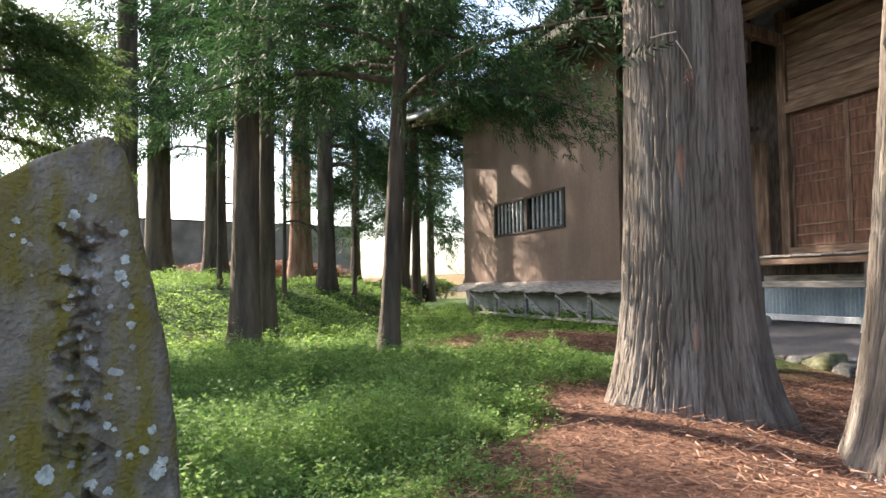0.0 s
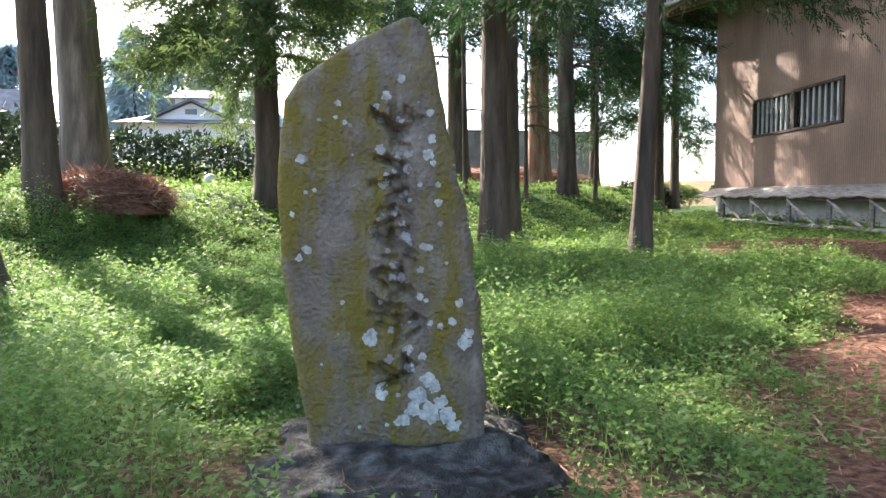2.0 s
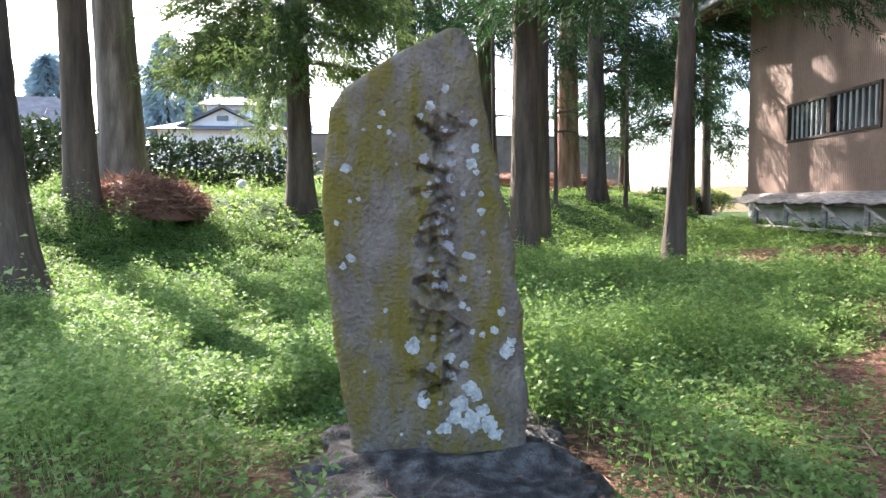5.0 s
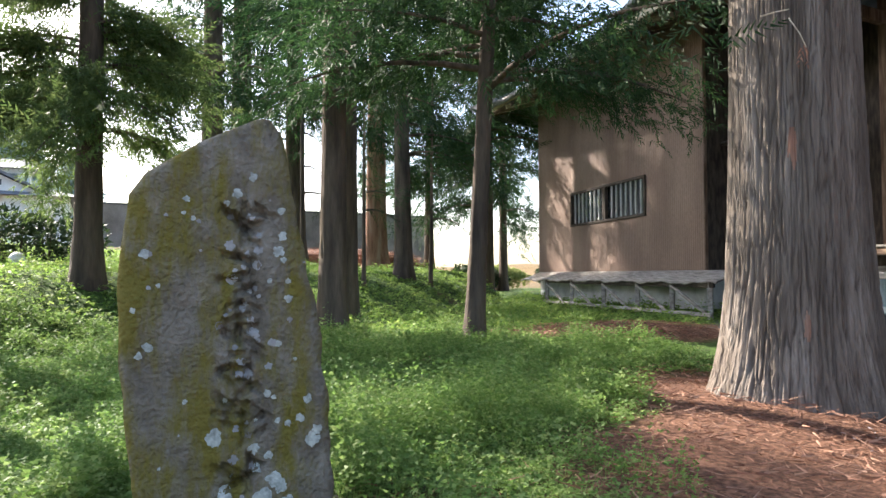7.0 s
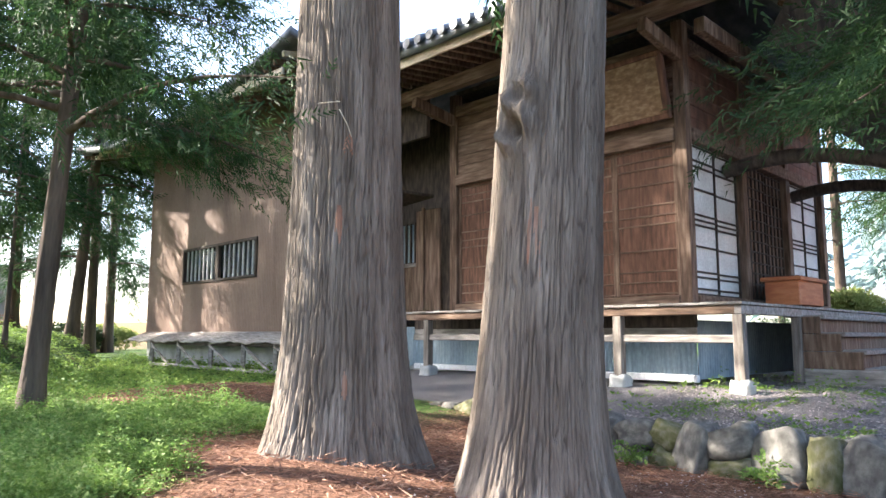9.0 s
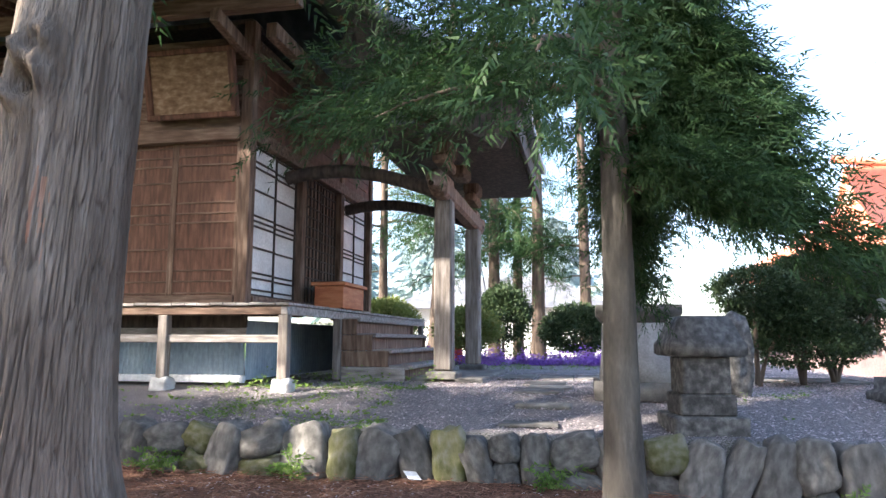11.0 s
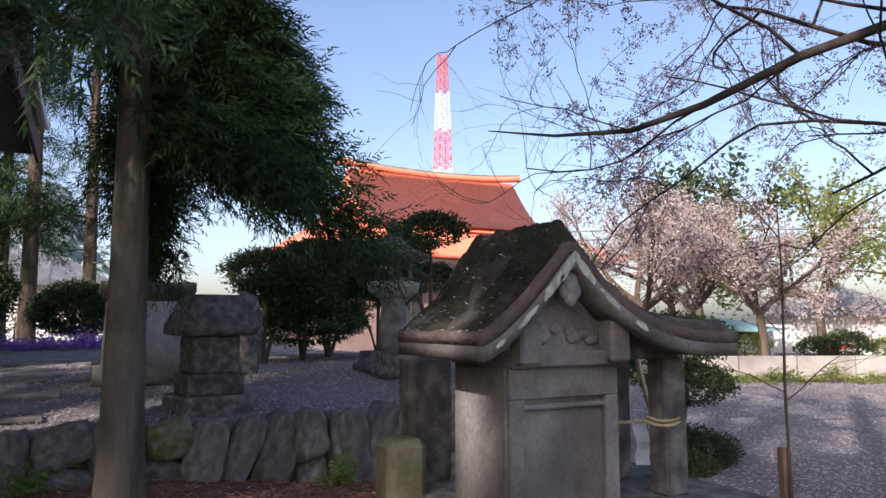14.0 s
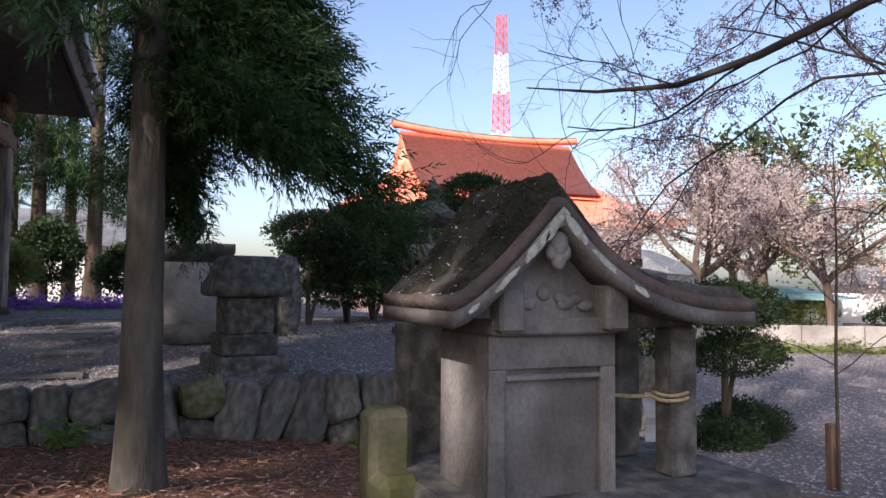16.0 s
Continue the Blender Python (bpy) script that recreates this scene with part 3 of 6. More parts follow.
def cedar(x, y, r0, h, label, lean=(0, 0), crown=None, seg=28, rings=24, depth=0.012, flare=None, bark=None, leaf=None, seed=1, group="cedars of the grove", z=None, knots=(), scars=()):
    rng = np.random.RandomState(seed)
    ob = thing("cedar_tree", label, "tree", group, (x, y, ground_z(x, y) if z is None else z))
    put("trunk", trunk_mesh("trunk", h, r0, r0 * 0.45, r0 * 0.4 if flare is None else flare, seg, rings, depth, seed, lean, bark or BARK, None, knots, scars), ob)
    for cr in ([] if not crown else crown if isinstance(crown, list) else [crown]):
        lm, lf = crown_meshes(rng, leaf=leaf or CEDAR_LEAF, lean=lean, **cr)
        for me in lm:
            put("limb", me, ob)
        put("crown", lf, ob, "drooping green needle sprays")
    return ob


# unseen high crown, widened and thickened to shade the ground below
big = dict(h0=6.0, h1=14.0, R=4.0, limbs=36, per=130, size=0.8, width=0.03)
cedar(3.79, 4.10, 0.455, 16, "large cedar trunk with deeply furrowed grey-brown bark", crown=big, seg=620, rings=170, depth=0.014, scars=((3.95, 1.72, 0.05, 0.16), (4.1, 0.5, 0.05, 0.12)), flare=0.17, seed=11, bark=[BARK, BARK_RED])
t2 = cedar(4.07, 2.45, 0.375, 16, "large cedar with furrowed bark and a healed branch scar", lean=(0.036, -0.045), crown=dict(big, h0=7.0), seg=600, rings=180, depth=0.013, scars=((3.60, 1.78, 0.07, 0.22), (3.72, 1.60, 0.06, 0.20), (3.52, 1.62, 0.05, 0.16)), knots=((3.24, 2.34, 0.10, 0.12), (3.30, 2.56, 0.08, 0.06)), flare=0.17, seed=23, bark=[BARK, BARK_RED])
mid = dict(h0=6.5, h1=13, R=2.2, limbs=18, per=40, size=0.7)
high = dict(h0=5.0, h1=15, R=3.2, limbs=34, per=100, size=0.75, width=0.026)
# crowns of the next three are set low and dense to shade the foreground
cedar(-3.72, 5.75, 0.27, 15, "dark cedar trunk with a flared foot in the weeds", (-0.04, 0.0), dict(mid, h0=3.8, h1=12, R=2.8, limbs=30, per=90), bark=BARK_DARK, seed=3, flare=0.2, seg=60, rings=50)
cedar(-4.35, 8.4, 0.17, 14, "straight brown cedar trunk at the needle heap", (-0.012, 0), dict(mid, h0=4.4, h1=12, R=2.6, limbs=30, per=90), seed=4, bark=BARK_DARK)
cedar(-4.75, 10.4, 0.30, 16, "thick brown cedar trunk behind the needle heap", (-0.03, 0), dict(high, h0=5.2, limbs=30), seed=5, bark=BARK)
cedar(-2.25, 10.9, 0.18, 13, "cedar with light yellow-green hanging foliage", (0.0, 0), dict(h0=2.0, h1=4.6, R=2.6, limbs=34, per=230, size=0.40, n=13, width=0.03), seed=6, leaf=CEDAR_LIGHT, bark=BARK_DARK)
cedar(-1.1, 20.5, 0.32, 17, "tall straight cedar trunk at the back of the grove", (0, 0), dict(high, h0=4.5), seed=7, bark=BARK_DARK)
cedar(-0.35, 23.5, 0.38, 17, "tall straight cedar trunk at the back of the grove", (0, 0), dict(high, h0=5), seed=8, bark=BARK_DARK)
cedar(1.35, 23.2, 0.34, 17, "tall straight cedar trunk at the back of the grove", (0, 0), dict(high, h0=4), seed=9, bark=BARK_DARK)
cedar(4.1, 23.5, 0.36, 16, "cedar with reddish bark before the garden wall", (0, 0), dict(h0=4, h1=19, R=4.2, limbs=40, per=70, size=0.9), seed=10, bark=BARK_RED)
cedar(1.1, 9.65, 0.18, 14, "brown cedar trunk standing in the grass", (0.004, 0), dict(mid, h0=3.7, h1=10, limbs=12, per=36), seed=12, seg=60, rings=50, bark=BARK_DARK)
cedar(1.72, 12.6, 0.15, 13, "dark cedar trunk standing in the grass", (0, 0), dict(mid, h0=3.5, h1=10, limbs=24), seed=13, bark=BARK_DARK)
cedar(2.66, 8.15, 0.105, 11, "slender grey cedar trunk with dark low foliage", (0.05, 0.0), dict(h0=3.1, h1=8, R=3.3, droop=0.2, limbs=44, per=220, size=0.40, n=14, width=0.026), seed=14, seg=40, rings=40, bark=BARK_DARK)
# the wide second crown is added out of view to shade the hall side
cedar(3.85, 17.9, 0.22, 15, "dark cedar trunk with low side branches", (-0.01, 0), [dict(h0=2.6, h1=8, R=2.8, limbs=18, per=60, size=0.8), dict(h0=7, h1=17, R=5.2, limbs=44, per=110, size=0.9, width=0.032)], seed=15, bark=BARK_DARK)
cedar(7.1, 21.6, 0.16, 14, "leaning dark trunk by the brown outbuilding", (0.07, 0.0), dict(high, h0=3.5), seed=16, bark=BARK_DARK)
cedar(6.6, 26.0, 0.17, 14, "slim dark trunk at the back of the grove", (0.0, 0.0), dict(high, h0=3), seed=17, bark=BARK_DARK)
cedar(8.7, 25.0, 0.17, 14, "slim dark trunk at the back of the grove", (0.0, 0.0), dict(high, h0=3), seed=18, bark=BARK_DARK)
cedar(10.0, 27.0, 0.17, 14, "slim dark trunk at the back of the grove", (0.0, 0.0), dict(high, h0=2.6), seed=19, bark=BARK_DARK)
# the small cedar before the terrace wall, with low sprays close to the path
cedar(5.25, -0.76, 0.10, 9, "small cedar with grey trunk and low drooping sprays", (0.0, 0.0),
      [dict(h0=2.5, h1=6.5, R=2.4, limbs=22, per=330, size=0.26, droop=0.30, n=14, width=0.026, needle=0.28, only=(1.2, 3.0)),
       dict(h0=2.0, h1=5.6, R=1.25, limbs=46, per=560, size=0.25, droop=0.42, n=14, width=0.026, needle=0.28, only=(3.4, 6.6)),
       dict(h0=5.0, h1=8.8, R=2.0, limbs=22, per=160, size=0.32, n=13, width=0.03)], seg=40, rings=40, seed=31, bark=BARK_PALE, depth=0.006, flare=0.05, group="")
for k, (x, y, r) in enumerate([(1.06, 15.1, 0.045), (2.47, 15.7, 0.045), (4.57, 17.8, 0.05)]):
    cedar(x, y, r, 6, "thin young cedar stem in the grass", (0.01 * (k - 1), 0), dict(h0=1.6, h1=5.8, R=1.0, limbs=10, per=16, size=0.45), seed=40 + k, seg=10, rings=10, depth=0.003, bark=BARK_DARK, group="young cedars")
for k, (x, y, r, lx) in enumerate([(23.7, 6.1, 0.16, 0), (24.2, 4.4, 0.26, -0.05), (24.6, 2.4, 0.22, 0), (24.6, 0.9, 0.24, 0), (24.4, -0.7, 0.2, 0.01), (26.5, 3.4, 0.2, 0), (27, 1.8, 0.2, 0)] ):
    cedar(x, y, r, 13, "cedar trunk beyond the shrine forecourt", (0, lx), [dict(h0=2.8, h1=5.0, R=1.5, limbs=5, per=18, size=0.6), dict(h0=4.2, h1=12.5, R=2.6, limbs=22, per=60, size=0.8)], seed=60 + k, bark=BARK_DARK, group="cedars beyond the forecourt")
cedar(21.0, 26.0, 0.3, 15, "tree in light spring foliage behind the hall", (0, 0), dict(h0=6, h1=15, R=3.5, limbs=26, per=70, size=0.9, width=0.04), seed=80, leaf=SPRING_LEAF, bark=BARK_DARK, group="cedars beyond the forecourt")
sprig = thing("dry_sprig", "dry broken sprig caught on the cedar bark", "twig")
put("stem", tubes_mesh("stem", [([(3.36, 3.90, 2.63), (3.41, 3.82, 2.635), (3.45, 3.74, 2.63)], [0.006, 0.005, 0.004]), ([(3.43, 3.72, 2.56), (3.46, 3.66, 2.44), (3.47, 3.62, 2.34)], [0.004, 0.004, 0.003])], WOOD_PALE, 5), sprig)
v, f = sprays(np.random.RandomState(3), np.array([[3.465, 3.62, 2.34], [3.455, 3.63, 2.36]]), unit(np.array([[0.05, -0.1, -1.0], [-0.2, 0.1, -1.0]])), 0.11, 7, 0.4, 0.06, 0.1)
put("tuft", from_np("tuft", v, f, NEEDLE), sprig)

# ---- terrace wall ----
def boulder(seed, w, h, d, fine=3, rough=0.0):
    """A rough block, about w x d x h, with worn edges."""
    rs = np.random.RandomState(seed)
    bm = bmesh.new()
    bmesh.ops.create_icosphere(bm, subdivisions=fine, radius=1.0)
    for v in bm.verts:
        p = v.co.copy()
        k = 1 / max(abs(p.x), abs(p.y), abs(p.z))
        p = p.lerp(p * k, 0.74)
        nn = noise.noise_vector(p * 1.3 + Vector((seed * 3.1, 0, 0))) * 0.26 + noise.noise_vector(p * 4 + Vector((seed, 0, 0))) * (0.05 + rough)
        v.co = Vector(((p.x + nn.x) * d / 2, (p.y + nn.y) * w / 2, (p.z + nn.z) * h / 2))
    return bm


wall = thing("retaining_wall", "low dry wall of rough grey fieldstones", "wall", kind="structure")
stone_meshes = []
for k in range(12):
    bm = boulder(k, 1, 1, 1)
    me = bpy.data.meshes.new("stone")
    bm.to_mesh(me)
    bm.free()
    me.materials.append(STONE_GREEN if k % 4 == 3 else STONE)
    me.polygons.foreach_set("use_smooth", np.ones(len(me.polygons), bool))
    stone_meshes.append(me)
rs = np.random.RandomState(2)
y = 6.6
while y > -5.6:
    w = rs.uniform(0.24, 0.46)
    zt, zb = 0.02 + rs.uniform(-0.04, 0.03), min(-0.12, ground_z(6.9, y - w / 2)) - 0.08
    full = rs.rand() < (0.75 if y > 0.8 else 0.45)
    cuts = [(zb, zt)] if full else [(zb, zb + (zt - zb) * rs.uniform(0.35, 0.5))]
    if not full:
        cuts.append((cuts[0][1], zt))
    for lo, hi in cuts:
        s = put("stone", stone_meshes[rs.randint(12)], wall)
        s.matrix_world = pose(7.13 + rs.uniform(-0.03, 0.03), y - w / 2 + rs.uniform(-0.02, 0.02), (lo + hi) / 2, rs.uniform(-24, 24), 6, rs.uniform(-10, 10)) @ Matrix.Diagonal((0.34, w * 1.06, (hi - lo) * 1.08, 1))
    y -= w


# ---- curved roofs ----
def hip_roof(name, x0, x1, y0, y1, ze, zr, ridge, lift, mat, parent, thick=0.16, curve=0.45, gable=0.0, n=24, m=14):
    """Hipped roof whose eaves rise at the corners; ridge: ((x, y), (x, y))."""
    (ax, ay), (bx, by) = ridge
    loop = []
    for i in range(n):
        loop.append((x0 + (x1 - x0) * i / n, y0))
    for i in range(n):
        loop.append((x1, y0 + (y1 - y0) * i / n))
    for i in range(n):
        loop.append((x1 + (x0 - x1) * i / n, y1))
    for i in range(n):
        loop.append((x0, y1 + (y0 - y1) * i / n))
    V = []
    N = len(loop)
    for k in range(m + 1):
        s = k / m
        for i, (px, py) in enumerate(loop):
            tx, ty = min(max(px, min(ax, bx)), max(ax, bx)), min(max(py, min(ay, by)), max(ay, by))
            fx, fy = abs(2 * (px - x0) / (x1 - x0) - 1), abs(2 * (py - y0) / (y1 - y0) - 1)
            c = min(fx, fy) ** 3 if max(fx, fy) > 0.99 else 0
            z = ze + (zr - ze) * ((1 - curve) * s + curve * s * s) + lift * c * (1 - s) ** 2
            V.append((px + (tx - px) * s, py + (ty - py) * s, z))
    F = []
    for k in range(m):
        for i in range(N):
            F.append((k * N + i, k * N + (i + 1) % N, (k + 1) * N + (i + 1) % N, (k + 1) * N + i))
    V2 = [(a, b, c - thick) for a, b, c in V]
    o = len(V)
    F2 = [(f[3] + o, f[2] + o, f[1] + o, f[0] + o) for f in F]
    F3 = [(i, i + o, (i + 1) % N + o, (i + 1) % N) for i in range(N)]
    return put(name, from_np(name, V + V2, F + F2 + F3, mat), parent)


def corrugated(name, a, b, z0, z1, mat, parent, pitch=0.076, depth=0.012, label=""):
    """An upright ribbed sheet from a to b."""
    a, b = np.array(a, float), np.array(b, float)
    L = np.linalg.norm(b - a)
    n = int(L / pitch * 4)
    d = (b - a) / L
    nrm = np.array([d[1], -d[0]])
    V, F = [], []
    for i in range(n + 1):
        p = a + d * (L * i / n) + nrm * depth * math.sin(i * math.pi / 2 + 0.7)
        V += [(p[0], p[1], z0), (p[0], p[1], z1)]
    F = [(2 * i, 2 * i + 2, 2 * i + 3, 2 * i + 1) for i in range(n)]
    return put(name, from_np(name, V, F, mat, True), parent, label)


# ---- worship hall ----
X0, X1, Y0, Y1 = 9.85, 15.65, 4.16, 8.76
FL = 1.36
hall = thing("worship_hall", "weathered timber shrine hall with veranda and tiled roof", "shrine")
for x, y in [(X0, Y0), (X0, Y1), (X1, Y0), (X1, Y1), (11.78, Y0), (13.72, Y0), (X0, 6.46)]:
    box("post", (x - 0.09, y - 0.09, FL - 0.15), (x + 0.09, y + 0.09, 5.5), WOOD, hall)
for z0, z1, pr in [(3.70, 3.90, 0.03), (FL - 0.02, FL + 0.10, 0.03), (5.05, 5.25, 0.02)]:
    box("wall_beam", (X0 - 0.09 - pr, Y0 + 0.09, z0), (X0 + 0.05, Y1 - 0.09, z1), WOOD_H, hall)
    box("wall_beam", (X0 + 0.09, Y0 - 0.09 - pr, z0), (X1 - 0.09, Y0 + 0.05, z1), WOOD_H, hall)
# plank wall above the lintel
for k in range(6):
    z = 3.90 + k * 0.19
    box("plank", (X0 - 0.045 + 0.004 * (k % 2), Y0 + 0.09, z), (X0 + 0.02, Y1 - 0.09, z + 0.185), WOOD_H, hall)
    box("plank", (X0 + 0.09, Y0 - 0.045 + 0.004 * (k % 2), z), (X1 - 0.09, Y0 + 0.02, z + 0.185), WOOD_RED, hall)
box("back_wall", (X0 + 0.2, Y1 - 0.05, FL), (X1, Y1 + 0.05, 5.6), DARKWOOD, hall)
box("far_wall", (X1 - 0.05, Y0 + 0.09, FL), (X1 + 0.05, Y1 - 0.05, 5.6), WOOD, hall)
box("ceiling_boarding", (X0, Y0, 5.5), (X1, Y1, 5.58), DARKWOOD, hall)


def wood_door(y0, y1, z0, z1, x):
    """Sliding board door with level battens."""
    d = box("sliding_door", (x, y0, z0), (x + 0.03, y1, z1), WOOD_RED, hall, "red-brown board sliding door", 0.004)
    for yy in (y0, y1 - 0.06):
        box("stile", (x - 0.018, yy, z0), (x - 0.001, yy + 0.06, z1), WOOD, d, bevel=0.004)
    h = z1 - z0
    for fz in (0.015, 0.09, 0.16, 0.30, 0.47, 0.53, 0.60, 0.74, 0.85, 0.91, 0.975):
        box("batten", (x - 0.014, y0 + 0.06, z0 + h * fz - 0.012), (x - 0.001, y1 - 0.06, z0 + h * fz + 0.014), WOOD_H, d, bevel=0.003)


for a, b in ((4.25, 5.30), (5.30, 6.37), (6.55, 7.6), (7.6, 8.67)):
    wood_door(a, b, FL + 0.10, 3.70, X0 - 0.03 + (0.035 if a in (5.30, 7.6) else 0))


def shoji(x0, x1, z0, z1, y, cols, rows, mat):
    d = box("shoji_panel", (x0 + 0.03, y + 0.02, z0), (x1 - 0.03, y + 0.03, z1), mat, hall, "white paper screen with dark lattice", 0)
    for xx in [x0 + (x1 - x0 - 0.05) * k / cols for k in range(cols + 1)]:
        box("stile", (xx, y - 0.012, z0), (xx + (0.05 if xx in (x0, x1) else 0.028), y + 0.018, z1), DARKWOOD, d, bevel=0.003)
    for fz in rows:
        z = z0 + (z1 - z0) * fz
        box("rail", (x0, y - 0.008, z - 0.014), (x1, y + 0.016, z + 0.014), DARKWOOD, d, bevel=0.003)


RW = (0.01, 0.045, 0.12, 0.155, 0.32, 0.46, 0.495, 0.53, 0.70, 0.85, 0.89, 0.985)
shoji(9.95, 10.82, FL + 0.1, 3.70, Y0 - 0.02, 1, RW, PAPER)
shoji(10.82, 11.69, FL + 0.1, 3.70, Y0 + 0.02, 1, RW, PAPER)
shoji(13.81, 14.68, FL + 0.1, 3.70, Y0 - 0.02, 1, RW, PAPER)
shoji(14.68, 15.56, FL + 0.1, 3.70, Y0 + 0.02, 1, RW, PAPER)
LT = (0.01, 0.12, 0.2, 0.28, 0.36, 0.44, 0.52, 0.6, 0.68, 0.76, 0.84, 0.92, 0.985)
shoji(11.87, 12.75, FL + 0.1, 3.70, Y0 - 0.02, 5, LT, WOOD)
shoji(12.75, 13.63, FL + 0.1, 3.70, Y0 + 0.02, 5, LT, WOOD)
# framed votive board leaning out from the upper wall
vb = thing("votive_board", "large faded framed votive board on the upper wall", "picture", at=(9.68, 4.95, 4.02))
tilt = pose(0, 0, 0, 0, -14, 0)
part("board", add_box(bmesh.new(), (-0.02, -0.62, 0.08), (0.02, 0.62, 0.92), 0.005, tilt), FADED_PAINT, vb, "faded ochre painted board")
for lo, hi in (((-0.06, -0.72, 0.0), (0.03, 0.72, 0.08)), ((-0.06, -0.72, 0.92), (0.03, 0.72, 1.0)), ((-0.055, -0.72, 0.08), (0.03, -0.62, 0.92)), ((-0.055, 0.62, 0.08), (0.03, 0.72, 0.92))):
    part("frame", add_box(bmesh.new(), lo, hi, 0.012, tilt), WOOD_RED, vb)
# veranda
DX, DY, DT = 8.84, 3.02, 1.30
nb = 34
for k in range(nb):
    y = DY + (Y1 + 0.3 - DY) * k / nb
    box("deck_board", (DX, y, DT - 0.035 + 0.003 * (k % 3)), (X0 - 0.09, y + (Y1 + 0.3 - DY) / nb - 0.008, DT + 0.003 * (k % 3)), WOOD_GREY, hall, bevel=0.004)
for k in range(40):
    x = X0 - 0.085 + (X1 + 1.0 - X0) * k / 40
    box("deck_board", (x, DY, DT - 0.035 + 0.003 * (k % 3)), (x + 0.162, Y0 - 0.09, DT + 0.003 * (k % 3)), WOOD_GREY, hall, bevel=0.004)
box("deck_beam", (DX + 0.03, DY + 0.1, DT - 0.15), (DX + 0.13, Y1 + 0.3, DT - 0.04), WOOD_H, hall)
box("deck_beam", (DX + 0.03, DY + 0.02, DT - 0.15), (X1 + 1.0, DY + 0.12, DT - 0.04), WOOD_GREY, hall)
for y in (DY + 0.08, 4.75, 6.6, 8.55):
    box("deck_post", (DX + 0.03, y - 0.065, 0.32), (DX + 0.15, y + 0.065, DT - 0.15), WOOD_GREY_V, hall)
    part("pier_stone", boulder(7, 0.26, 0.26, 0.26), CONCRETE, hall, smooth=True).matrix_world = Matrix.Translation((DX + 0.1, y, 0.24))
for x in (10.9, 14.9, 16.5):
    box("deck_post", (x - 0.06, DY + 0.03, 0.25), (x + 0.06, DY + 0.15, DT - 0.15), WOOD_GREY_V, hall)
box("tie_rail", (DX + 0.06, DY + 0.1, 0.80), (DX + 0.12, 8.9, 0.90), WOOD_GREY, hall)
# enclosed under-floor, set back
corrugated("underfloor_sheet", (X0 - 0.25, 9.6), (X0 - 0.25, Y0 - 0.2), 0.36, 0.80, BLUE_TIN, hall, label="blue-grey ribbed sheet skirting")
corrugated("underfloor_sheet", (X0 - 0.25, Y0 - 0.2), (X1, Y0 - 0.2), 0.3, 1.1, BLUE_TIN, hall, label="blue-grey ribbed sheet skirting")
box("skirting_plank", (X0 - 0.28, 3.95, 0.80), (X0 - 0.24, 9.6, 1.0), WOOD_GREY, hall)
box("skirting_plank", (X0 - 0.29, 3.95, 1.0), (X0 - 0.22, 9.6, 1.22), DARKWOOD, hall)
box("sill_board", (X0 - 0.30, 3.95, 0.26), (X0 - 0.22, 9.6, 0.36), WHITE, hall, "whitewashed sill board")
box("skirting_board", (X0 - 0.3, 6.0, 0.36), (X0 - 0.27, 6.35, 0.85), WHITE, hall, "white board")
# steps
for k in range(4):
    box("step", (10.95, 2.02 + 0.25 * k, 0.26 + 0.24 * k + 0.14), (14.5, 2.40 + 0.25 * k, 0.26 + 0.24 * k + 0.20), WOOD_GREY, hall)
    box("riser", (11.0, 2.10 + 0.25 * k, 0.2 + 0.24 * k), (14.45, 2.14 + 0.25 * k, 0.26 + 0.24 * k + 0.14), WOOD, hall)
for x in (10.9, 14.5):
    for k in range(4):
        box("step_side", (x, 2.06 + 0.25 * k, 0.2 + 0.24 * k), (x + 0.05, 3.05, 0.2 + 0.24 * (k + 1) - 0.004), WOOD if k else WOOD_GREY, hall)
ob_ = thing("offering_box", "orange-brown wooden offering box on the veranda", "box", at=(12.2, 3.55, DT + 0.006))
box("box", (-0.55, -0.25, 0.05), (0.55, 0.25, 0.42), ORANGE_WOOD, ob_)
box("rim", (-0.6, -0.3, 0.42), (0.6, 0.3, 0.48), ORANGE_WOOD, ob_)
for k in range(8):
    box("slat", (-0.5 + k * 0.135, -0.24, 0.481), (-0.44 + k * 0.135, 0.24, 0.5), WOOD_RED, ob_, bevel=0.004)
for x in (-0.5, 0.42):
    box("foot", (x, -0.25, 0), (x + 0.08, 0.25, 0.05), WOOD_RED, ob_)
# main roof
EX0, EX1, EY0, EY1, EZ = 7.95, 17.5, 2.3, 10.6, 5.72
hip_roof("roof", EX0, EX1, EY0, EY1, EZ, 9.2, ((12.75, 5.5), (12.75, 7.4)), 0.35, TILE, hall)
for k in range(30):
    y = EY0 + 0.2 + k * 0.275
    c = abs(2 * (y - EY0) / (EY1 - EY0) - 1) ** 3
    pts = []
    for q in range(6):
        s = q / 7
        ty = min(max(y, 5.5), 7.4)
        pts.append((EX0 + (12.75 - EX0) * s - 0.03, y + (ty - y) * s, EZ + (9.2 - EZ) * (0.55 * s + 0.45 * s * s) + 0.35 * c * (1 - s) ** 2 + 0.03))
    put("tile_roll", tubes_mesh("tile_roll", [(pts, [0.075] * 6)], TILE, 8), hall)
    bm = bmesh.new()
    bmesh.ops.create_cone(bm, cap_ends=True, segments=12, radius1=0.085, radius2=0.085, depth=0.04, matrix=pose(pts[0][0] - 0.03, pts[0][1], pts[0][2] - 0.02, 0, 90, 0))
    part("eave_tile", bm, TILE, hall)
